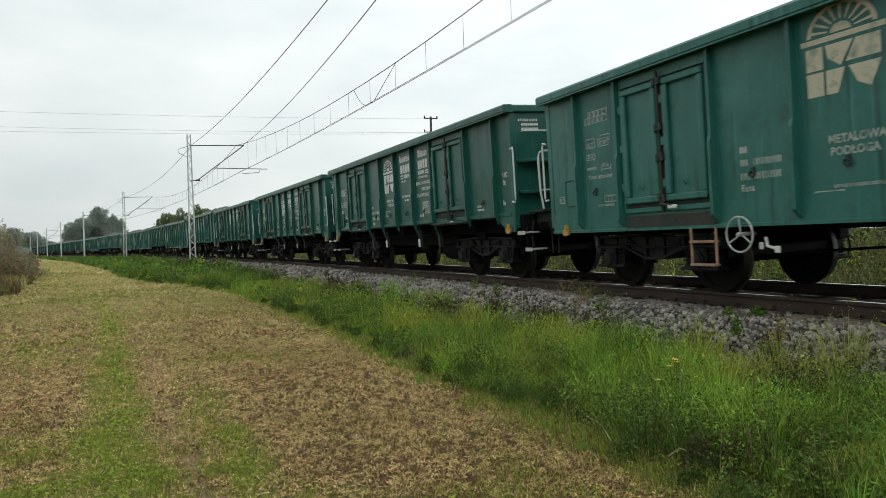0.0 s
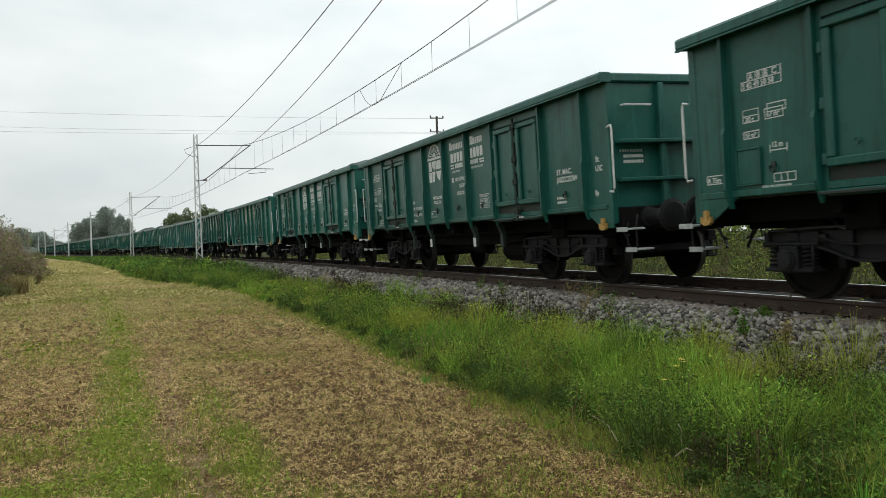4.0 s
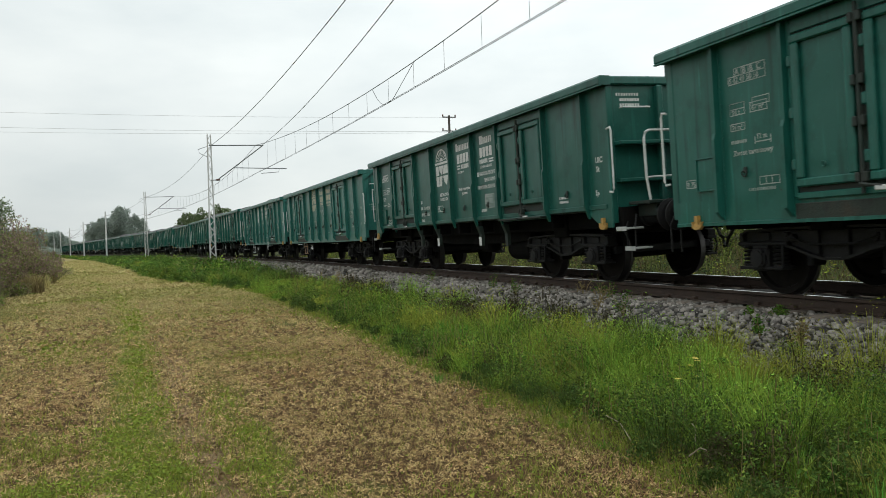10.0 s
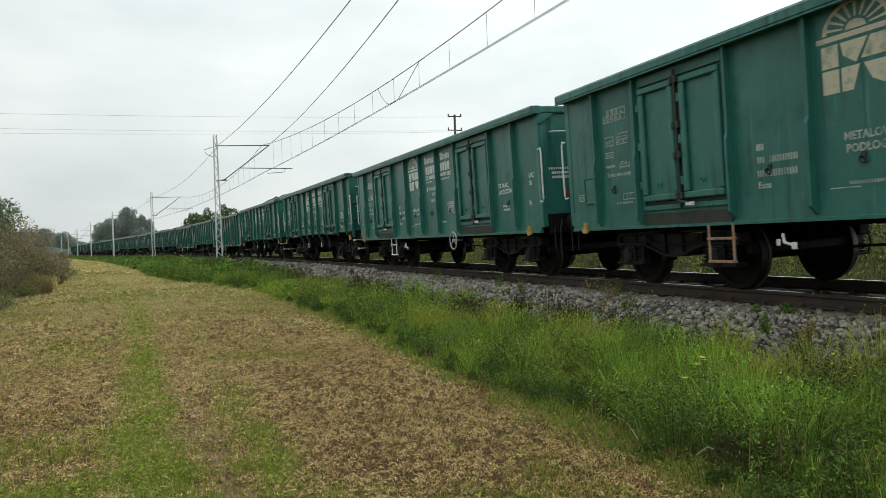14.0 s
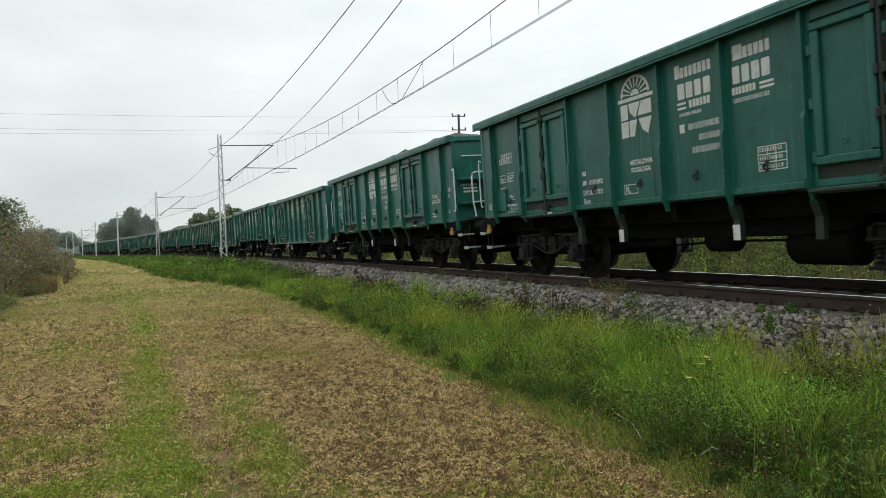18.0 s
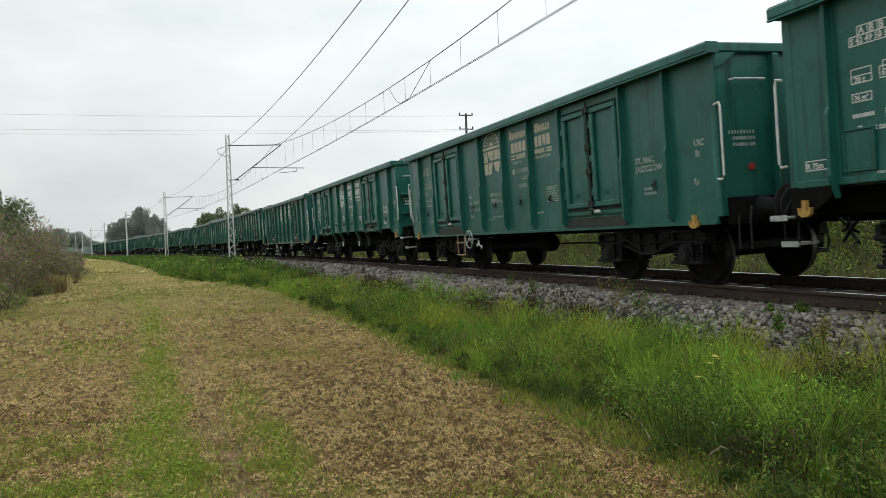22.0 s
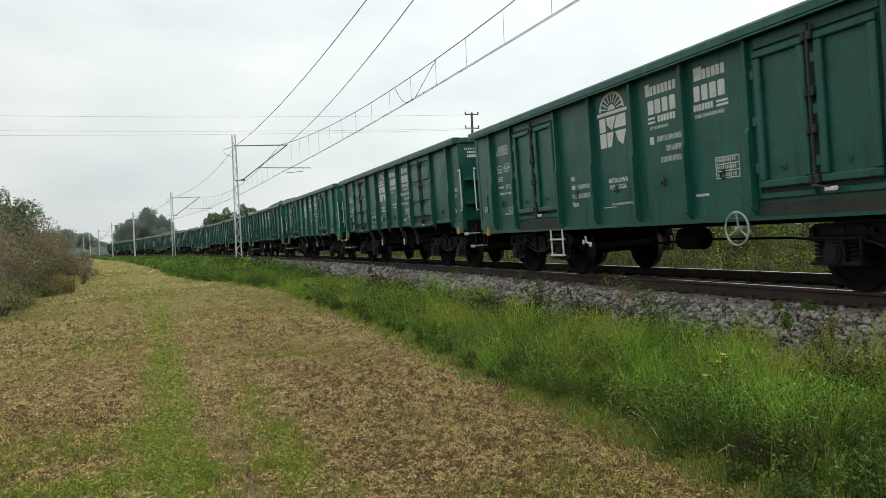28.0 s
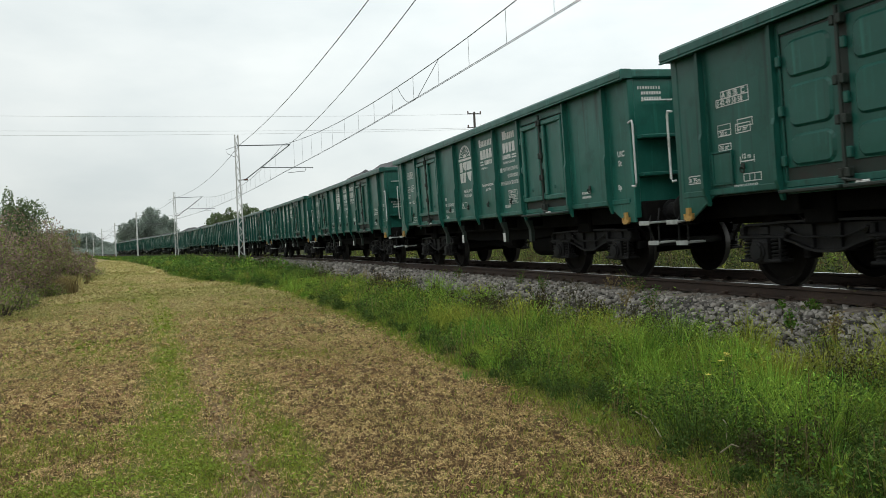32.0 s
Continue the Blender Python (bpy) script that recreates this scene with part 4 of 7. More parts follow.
def emblem_mesh(mat):
    """A half wheel over a bar and a block cut by slanting lines, 0.62 wide."""
    def make():
        s = Shape()
        x = -SKIN - 0.004
        y0, z0 = 0.60, 2.20
        P = lambda a, b: (x, y0 - a, z0 + b)
        cy = 0.31
        def arc(r0, r1, a0, a1, n):
            for i in range(n):
                t0, t1 = radians(a0 + (a1 - a0) * i / n), radians(a0 + (a1 - a0) * (i + 1) / n)
                s.add([P(cy + r * math.cos(t) * 0.98, 0.50 + r * math.sin(t) * 0.88) for r, t in ((r0, t0), (r1, t0), (r1, t1), (r0, t1))], [(0, 1, 2, 3)])
        arc(0.245, 0.28, 0, 180, 18)
        for i in range(9):
            a = 10 + i * 20
            arc(0.11, 0.25, a - 3.4, a + 3.4, 1)
        arc(0.0, 0.085, 0, 180, 8)
        s.add([P(-0.02, 0.44), P(0.64, 0.44), P(0.64, 0.485), P(-0.02, 0.485)], [(0, 1, 2, 3)])
        for q in (((0.02, 0.22), (0.16, 0.22), (0.16, 0.41), (0.02, 0.41)), ((0.18, 0.41), (0.40, 0.41), (0.30, 0.22), (0.20, 0.30)),
                  ((0.42, 0.41), (0.60, 0.41), (0.60, 0.24), (0.34, 0.24)), ((0.02, 0.0), (0.16, 0.0), (0.16, 0.20), (0.02, 0.20)),
                  ((0.18, 0.0), (0.27, 0.0), (0.33, 0.20), (0.18, 0.20)), ((0.36, 0.20), (0.60, 0.20), (0.52, 0.0), (0.42, 0.06))):
            s.add([P(a, b) for a, b in q], [(0, 1, 2, 3)])
        return s.mesh("emblem", mat)
    return once(("emblem", mat.name), make)


def letter(words, size, y, z, mat, parent, x=-SKIN - 0.005, label=""):
    return part("lettering", text_mesh(words, size, mat), parent, label, pose(x, y, z))


def mark(key, rows, mat, w, label="", dy=0.0, dz=0.0):
    return tagged(part("marking", bars_mesh(key, rows, mat), w, label, Matrix.Translation((0, dy, dz))), kind="stuff")


def boxed(key, cells, mat, w, dy=0.0, dz=0.0):
    return tagged(part("marking", frame_mesh(key, cells, mat), w, "", Matrix.Translation((0, dy, dz))), kind="stuff")


def livery(w, mat, aux, design, paint_low, table_dz, uic_first):
    """Markings of one wagon's near side."""
    tagged(part("emblem", emblem_mesh(mat), w, "pale emblem of a half wheel over a cut square", Matrix.Translation((0, 0.25, -0.45 if design == "P" else -0.36)) @ Matrix.Diagonal((1, 1.3, 1.15, 1)) if mat != CREAM else Matrix.Translation((0, 0.215, -0.46)) @ Matrix.Diagonal((1, 1.46, 1.2, 1))), kind="stuff")
    col = 0.0 if design == "P" else 0.20
    title = [(-0.30, 2.76, 0.10, 0.17, 1), (-0.41, 2.76, 0.62, 0.13, 7), (-0.34, 2.49, 0.68, 0.20, 4), (-0.32, 2.36, 0.18, 0.03, 1), (-0.32, 2.42, 0.18, 0.03, 1), (-0.56, 2.36, 0.42, 0.095, 6)]
    title += [(-1.60 + col, 2.76, 0.16, 0.17, 1), (-1.77 + col, 2.76, 0.44, 0.13, 5), (-1.58 + col, 2.49, 0.63, 0.20, 4), (-1.56 + col, 2.365, 0.40, 0.085, 7), (-2.01 + col, 2.36, 0.22, 0.03, 1), (-2.01 + col, 2.41, 0.22, 0.03, 1), (-1.58 + col, 2.27, 0.58, 0.05, 22)]
    mark(("title", design), title, mat, w, "rows of pale block lettering")
    if design == "P":
        lines = [(-0.36, 2.27, 0.34, 0.045, 14), (-1.39, 2.11, 0.10, 0.09, 1), (-1.52, 2.12, 0.76, 0.075, 22), (-1.75, 1.98, 0.52, 0.075, 15), (-1.39, 1.84, 0.88, 0.075, 25),
                 (-1.52, 1.37, 0.26, 0.06, 5)]
    else:
        lines = [(-0.36, 2.27, 0.44, 0.045, 14), (-0.34, 2.06, 0.10, 0.11, 1), (-0.52, 2.08, 0.60, 0.08, 20), (-0.72, 1.93, 0.40, 0.08, 13), (-0.58, 1.78, 0.54, 0.08, 18)]
    mark(("lines", design), lines, aux, w)
    if design == "P":
        letter("Stacja macierzysta", 0.085, -0.34, 1.90, aux, w)
        letter("Jaszczów", 0.085, -0.52, 1.80, aux, w)
    else:
        letter("Zwrot terminowy", 0.085, 5.20 if paint_low else 5.40, 1.70 + table_dz, aux, w)
    ny = -0.12 if paint_low else 0.05
    mark("number", [(2.17, 1.73, 0.12, 0.075, 3), (2.17, 1.58, 0.12, 0.075, 3), (1.97, 1.58, 0.42, 0.075, 11), (2.17, 1.42, 0.60, 0.08, 15)], aux, w, dy=ny)
    letter("Eaos", 0.11, 2.17 + ny, 1.29, aux, w)
    z = 0.40 if design == "P" else 0.0 if paint_low else 0.28
    boxed(("pl", z), [(1.04, 1.08 + z, 0.36, 0.14)], aux, w)
    letter("PL", 0.12, 1.0, 1.105 + z, aux, w)
    big, zz = (0.115, 1.69) if mat == CREAM else (0.098, 1.60 + z * 0.6)
    letter("METALOWA", big, 0.84, zz, aux, w)
    letter("PODŁOGA", big, 0.82, zz - big * 1.08, aux, w)
    # load table
    ty = -0.32 if paint_low else -0.10
    boxed("table", [(5.45, 2.625, 0.50, 0.10), (5.33, 2.625, 0.125, 0.10), (5.08, 2.625, 0.125, 0.10), (5.55, 2.535, 0.60, 0.10), (5.45, 2.535, 0.125, 0.10), (5.20, 2.535, 0.125, 0.10),
                    (5.55, 2.17, 0.25, 0.15), (5.55, 2.24, 0.25, 0.08), (5.22, 2.17, 0.27, 0.12), (5.18, 2.24, 0.27, 0.10), (5.55, 1.99, 0.24, 0.09)], aux, w, ty, table_dz)
    boxed("cells", [(5.13, 1.33, 0.31, 0.10), (5.03, 1.33, 0.10, 0.10)], aux, w, ty)
    letter("A  B  B  C", 0.10, 5.43 + ty, 2.64 + table_dz, aux, w)
    letter("S 42 49 50 58", 0.085, 5.53 + ty, 2.555 + table_dz, aux, w)
    letter("20 t", 0.08, 5.51 + ty, 2.18 + table_dz, aux, w)
    letter("67 m³", 0.08, 5.19 + ty, 2.195 + table_dz, aux, w)
    letter("36 m²", 0.07, 5.52 + ty, 2.01 + table_dz, aux, w)
    letter("12 m", 0.08, 5.14 + ty, 1.86 + table_dz, aux, w)
    mark("table_rows", [(5.55, 1.84, 0.26, 0.04, 8), (5.17, 1.82, 0.25, 0.014, 1), (5.17, 1.80, 0.014, 0.09, 1), (4.93, 1.80, 0.014, 0.09, 1)], aux, w, dy=ty, dz=table_dz)
    mark("table_foot", [(5.3, 1.27, 0.42, 0.035, 14)], aux, w, dy=ty)
    boxed("grid", [(-1.72, 1.44, 0.44, 0.28), (-1.72, 1.53, 0.44, 0.10), (-1.86, 1.44, 0.14, 0.28)], aux, w)
    mark("gridtext", [(-1.75, 1.655, 0.36, 0.045, 9), (-1.75, 1.56, 0.36, 0.045, 10), (-1.75, 1.465, 0.36, 0.045, 9)], aux, w)
    if design == "Q":
        y = -4.58 if paint_low else -4.78
        letter("ST. MAC.", 0.12, y, 1.83, aux, w)
        letter("JASZCZÓW", 0.12, y, 1.705, aux, w)
    letter("UIC", 0.12, -5.92, 1.93 if uic_first else 1.79, aux, w)
    letter("St", 0.12, -5.93, 1.79 if uic_first else 1.93, aux, w)
    letter("Sp", 0.11, -5.88, 1.43, aux, w)
    boxed("r75", [(6.10, 1.375, 0.30, 0.11)], aux, w)
    letter("R 75m", 0.085, 6.08, 1.395, aux, w)
    mark("feet", [(0.80, 1.24, 0.62, 0.035, 20), (-1.30, 1.24, 0.26, 0.035, 8), (-4.75, 1.36, 0.3, 0.04, 8), (-4.75, 1.43, 0.3, 0.04, 7)], aux, w)


def end_text(w, aux, z):
    ob = part("marking", bars_mesh(("end_dates", z), [(0, z, 0.42, 0.045, 9), (-0.06, z - 0.08, 0.36, 0.045, 8), (-0.06, z - 0.16, 0.36, 0.045, 8)], aux, 0.0), w, "small block lettering on the end wall",
              Matrix.Translation((-1.25, -HALF - 0.006, 0)) @ Matrix.Rotation(radians(90), 4, "Z"))
    return ob


TURN = Matrix.Rotation(math.pi, 4, "Z")


def build_wagon(kind, paint="white", platform=False, green=None, design="Q", wheel_at=-2.15, foot=None, table_dz=0.0, uic_first=True):
    """kind: low (deep side sill, handwheel), high (shallow sill, hanging brackets) or ribbed (high with pressed doors)."""
    mat = {"white": STENCIL, "cream": CREAM}[paint]
    aux = {"white": STENCIL, "cream": FADED}[paint]
    global GREEN, HALF
    GREEN = green or GREEN_MID
    high = kind != "low"
    HALF = 6.30 if high else 6.36
    low = 1.22 if high else 1.12
    doors = {"low": "plain", "high": "plain", "ribbed": "pressed"}[kind]
    label = {"low": "green open coal wagon with a deep side sill and handwheel", "high": "green open coal wagon with brackets under its ribs",
             "ribbed": "green open coal wagon with pressed-panel doors"}[kind]
    if platform:
        label = "green open coal wagon with a white-railed end platform"
    w = thing("coal_wagon", label, "freight wagon", "wagons of the coal train")
    for half in (Matrix(), TURN):
        part("side_wall", once(("side", low), lambda: side_sheet(low)), w, at=half)
        part("end_wall", once("end", end_wall_mesh), w, at=half)
        for x in (-0.52, 0.52):
            part("end_post", once("end_post", end_post_mesh), w, at=half @ pose(x, 0, 0))
        for z, d in ((2.18, 0.17), (1.62, 0.14)) if high else ():
            part("end_beam", once(("end_beam", z), lambda z=z, d=d: end_beam_mesh(z, d)), w, at=half)
        part("corner_post", once("corner_post", corner_post_mesh), w, at=half)
        part("corner_post", once("corner_post_m", lambda: Shape_mirror(corner_post_mesh())), w, at=half)
        if high:
            part("corner_gusset", once(("gusset", foot), lambda: gusset_mesh(foot or GREEN)), w, at=half)
            part("corner_gusset", once(("gusset_m", foot), lambda: Shape_mirror(gusset_mesh(foot or GREEN))), w, at=half)
        part("side_sill", once(("sill", high), lambda: sill_mesh("high" if high else "low")), w, at=half)
        part("headstock", once("headstock", headstock_mesh), w, "grimy black headstock", half)
        part("screw_coupling", once("coupling", coupling_mesh), w, "black screw coupling", half)
        part("brake_hose", once("hose", hose_mesh), w, "black rubber brake hose", half)
        for x in (-0.875, 0.875):
            part("buffer", once("buffer", buffer_mesh), w, "greasy black buffer", half @ pose(x, HALF + 0.11, 1.06))
        outer = 5.68 if high else 5.42
        for y in [outer] + RIBS[high] + [-outer]:
            part("rib", once(("rib", low, high), lambda: rib_mesh(low if high else 0.97, high)), w, at=half @ pose(0, y, 0))
        for y in (3.44, -3.44) if high else (3.38, -3.38):
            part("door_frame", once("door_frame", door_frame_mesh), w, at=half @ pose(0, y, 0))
            for k in (0.45, -0.45):
                part("door_leaf", once(("leaf", doors, high), lambda: leaf_mesh(doors == "pressed", 1.42 if high else 1.26)), w, "green %s steel door leaf" % ("pressed" if doors == "pressed" else "framed"), half @ pose(0, y + k, 0))
            lock = part("lock_bar", once("lock", lock_bar_mesh), w, "dark vertical lock bar", half @ pose(0, y, 0))
            part("lock_handle", once("handle", lock_handle_mesh), lock, "white-tipped lock handle")
            if high:
                part("door_step", once("door_step", door_step_mesh), w, at=half @ pose(0, y + 0.45, 0.06))
                part("door_step", once("door_step", door_step_mesh), w, at=half @ pose(0, y - 0.45, 0.06))
            else:
                part("door_foot_plate", once("foot", hat_mesh), w, "rust-stained plate under the doors", half @ pose(0, y, 0))
        if high:
            for y in (2.5, 1.25, -1.25, -2.5):
                br = part("hanging_bracket", once("bracket", bracket_mesh), w, "dark bracket below the side", half @ pose(0, y, 0))
                if y in (1.25, -1.25):
                    part("white_end_mark", once("mark", white_mark_mesh), br, "white painted plate")
        for s, zz, xx in ((1, 0.88, -1.44), (1, 0.58, -1.30)) if high else ():
            part("step", once(("step", zz), lambda zz=zz, xx=xx: step_mesh(zz, xx)), w, "white-edged metal step", half)
            part("step", once(("step_m", zz), lambda zz=zz, xx=xx: Shape_mirror(step_mesh(zz, xx))), w, "white-edged metal step", half)
        part("step_hanger", once("hanger", step_hanger_mesh), w, at=half)
        part("step_hanger", once("hanger_m", lambda: Shape_mirror(step_hanger_mesh())), w, at=half)
        part("hand_rung", once("rung", rung_mesh), w, "white grab rail", half)
        part("hand_rung", once("rung_m", lambda: Shape_mirror(rung_mesh())), w, "white grab rail", half)
        for y in (6.10, -6.10) if high else (5.88, -5.88):
            part("tow_hook", once("hook", hook_mesh), w, "yellow-orange tow hook", half @ pose(0, y, 0.98 if high else 0.93))
        if not high:
            for e in (-1, 1):
                part("corner_plate", once(("corner_plate", e), lambda e=e: corner_plate_mesh(e)), w, "triangular plate under the rim", half)
                part("reflector", once(("reflector", e), lambda e=e: reflector_mesh(e)), w, "small red reflector", half)
        part("handrail", once("handrail", handrail_mesh), w, "white tube handrail", half)
        part("handrail", once("handrail_m", lambda: Shape_mirror(handrail_mesh())), w, "white tube handrail", half)
        part("label_holder", once("label_holder", label_box_mesh), w, at=half @ pose(0, 5.38 if high else 5.68, -0.02))
        if not high:
            if wheel_at:
                part("brake_handwheel", once("handwheel", handwheel_mesh), w, "pale grey brake handwheel", half @ pose(-SKIN - 0.10, wheel_at, 0.80))
            part("side_steps", once(("ladder", paint), lambda: ladder_mesh(RUSTY_LADDER if paint == "cream" else WHITE)), w, "rusty hanging step ladder" if paint == "cream" else "white hanging step ladder", half @ pose(0, 2.70, 0))
            part("brake_lever", once("lever", change_lever_mesh), w, "white brake change-over lever", half @ pose(0, 1.75, 0))
    part("top_rim", once("rim", rim_mesh), w)
    for y in (5.02, 1.86, 0.62, -0.62, -1.86, -5.02):
        part("lashing_ring", once("lashing", lashing_ring_mesh), w, "dark iron lashing ring", pose(0, y, 0))
    if kind == "ribbed":
        for half in (Matrix(), TURN):
            for y in (-4.98,):
                part("creased_panel", once("creased", creased_panel_mesh), w, "side panel pressed into four facets", half @ pose(0, y, 0))
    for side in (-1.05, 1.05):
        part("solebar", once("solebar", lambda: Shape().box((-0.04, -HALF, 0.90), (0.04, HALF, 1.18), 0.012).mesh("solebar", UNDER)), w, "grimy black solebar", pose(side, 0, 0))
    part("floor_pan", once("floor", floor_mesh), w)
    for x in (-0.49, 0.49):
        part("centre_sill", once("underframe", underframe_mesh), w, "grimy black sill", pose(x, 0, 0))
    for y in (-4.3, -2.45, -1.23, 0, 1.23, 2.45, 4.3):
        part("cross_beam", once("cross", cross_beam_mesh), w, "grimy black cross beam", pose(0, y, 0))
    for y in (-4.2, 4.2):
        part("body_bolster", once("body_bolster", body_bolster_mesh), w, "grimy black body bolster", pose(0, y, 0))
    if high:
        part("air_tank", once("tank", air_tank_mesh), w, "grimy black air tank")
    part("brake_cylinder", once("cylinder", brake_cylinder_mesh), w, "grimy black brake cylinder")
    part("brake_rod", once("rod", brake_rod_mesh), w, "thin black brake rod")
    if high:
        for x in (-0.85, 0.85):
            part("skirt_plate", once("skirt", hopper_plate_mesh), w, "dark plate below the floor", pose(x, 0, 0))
    if platform:
        part("brake_platform", once("platform", platform_mesh), w, at=TURN)
        part("platform_railing", once("railing", railing_mesh), w, "white tube railing", Matrix.Translation((0, -2 * (HALF + 0.58), 0)))
    sets = []
    for y in (4.2, -4.2):
        bogie = part("bogie", once("bolster", bolster_mesh), w, "grimy black two-axle bogie", pose(0, y, 0))
        for side in (-1, 1):
            part("side_frame", once(("frame", side), lambda side=side: bogie_frame_mesh(side)), bogie)
            for a in (1.0, -1.0):
                part("axle_box", once(("box", side), lambda side=side: axle_box_mesh(side)), bogie, at=pose(0, a, 0))
                for b in (-0.24, 0.24):
                    part("coil_spring", once(("spring", side), lambda side=side: spring_mesh(side)), bogie, at=pose(0, a + b, 0))
        for a in (1.0, -1.0):
            sets.append(part("wheelset", once("wheelset", wheelset_mesh), bogie, "dusty brown steel wheelset", pose(0, a, 0.46)))
    livery(w, mat, aux, design, not high, table_dz, uic_first)
    end_text(w, aux, 2.90 if design == "P" else 2.03)
    return w, sets


def Shape_mirror(me):
    me = me.copy()
    me.transform(Matrix.Diagonal((1, -1, 1, 1)))
    me.flip_normals()
    return me


def plain_running_gear(w):
    """Wagons that stay far down the line carry simpler springs, boxes and wheels."""
    for c in w.children_recursive:
        kind = c.name.split(".")[0]
        if kind == "coil_spring":
            c.data = once(("far_spring", c.data.name), lambda: Shape().lathe((math.copysign(1.04, c.data.vertices[0].co.x), 0, 0.385), (0, 0, 1), [(0, 0.01), (0, 0.09), (0.24, 0.09), (0.24, 0.01)], 8).mesh("coil_spring", GRIME))
        elif kind == "wheelset":
            c.data = once("far_wheelset", lambda: Shape().lathe((-0.82, 0, 0), (1, 0, 0), [(0, 0.02), (0, 0.46), (0.14, 0.47), (0.14, 0.08), (1.5, 0.08), (1.5, 0.47), (1.64, 0.46), (1.64, 0.02)], 16).mesh("wheelset", WHEEL_STEEL))
        elif kind == "axle_box":
            s = math.copysign(1.03, c.data.vertices[0].co.x)
            c.data = once(("far_box", s), lambda: Shape().box((s - 0.13, -0.15, 0.31), (s + 0.13, 0.15, 0.60), 0.03).box((s - 0.11, -0.35, 0.325), (s + 0.11, 0.35, 0.365)).mesh("axle_box", GRIME))


PITCH = 14.04
KINDS = ["low", "high", "high", "high", "high", "low", "high", "low", "low", "high", "high", "low", "high", "low", "ribbed"]
PAINTS = ["cream", "white", "white", "white", "white", "cream", "white", "cream", "white", "white", "white", "cream", "white", "white", "white"]
SHIFT = [0.34, 0.33, 0.0, 0.44, 0.09, 0.17, 0.31, 0.25, 0.0, -0.15, 0.22, 0.07, 0.18, 0.22, 0.05]
PLATFORMS = (1, 6, 10, 12)
F, M, B = GREEN_FRESH, GREEN_MID, GREEN_FADED
GREENS = [B, F, F, F, M, M, F, B, B, M, M, M, M, F, F, M, F]
DESIGNS = "QPPQQQPQQQQQQQPPQ"
WAGONS, LOADS = [], []
proto = {}
for i in range(31):
    if i < 17:
        kind = KINDS[i] if i < 15 else ("high", "high")[i - 15]
        wagon, sets = build_wagon(kind, PAINTS[i] if i < 15 else "white", i in PLATFORMS, GREENS[i], DESIGNS[i], {0: 2.02, 7: 0, 11: 2.02}.get(i, -2.15), UNDER if i in (9, 10) else None,
                                  {1: -0.25, 2: -0.15, 4: -0.13, 9: -0.30, 14: -0.25}.get(i, 0.0), i not in (3, 9, 13))
        proto[kind] = wagon
    else:
        wagon, sets = copy_thing(proto[("high", "low", "high")[i % 3]], Matrix()), []
        plain_running_gear(wagon)
    wagon.scale = (1, 1, {1: 1.015, 2: 1.008, 4: 1.018, 5: 0.995, 8: 0.985, 9: 1.015, 10: 1.01, 14: 1.005, 15: 1.01}.get(i, 0.982 if i < 15 and KINDS[i] == "low" else 1.0))
    WAGONS.append((wagon, sets, i * PITCH + (SHIFT[i] if i < 15 else -0.22 if i == 15 else 0.06)))
    LOADS.append(thing("coal_load", "heaped black coal filling an open wagon", "coal", "coal loads of the train", me=once(("coal", i % 6), lambda: coal_mesh(i % 6))))

# ---- overhead line ----
def lattice_mast_mesh(h, w0=0.36, w1=0.20):
    s = Shape()
    def half(z):
        return (w0 + (w1 - w0) * z / h) / 2
    for a in (-1, 1):
        for b in (-1, 1):
            s.tube([(a * half(0), b * half(0), 0), (a * half(h), b * half(h), h)], 0.032, 4)
    n = 22
    for i in range(n):
        z0, z1 = h * i / n, h * (i + 1) / n
        k = 1 if i % 2 else -1
        for b in (-1, 1):
            s.tube([(-k * half(z0), b * half(z0), z0), (k * half(z1), b * half(z1), z1)], 0.017, 4)
            s.tube([(b * half(z0), -k * half(z0), z0), (b * half(z1), k * half(z1), z1)], 0.017, 4)
    return s.mesh("lattice_column", MAST_PAINT)


MAST_LAT, MAST_TOP = -3.2, 7.85
MAST_Q = [52.5 + 53.0 * k for k in range(-1, 7)]


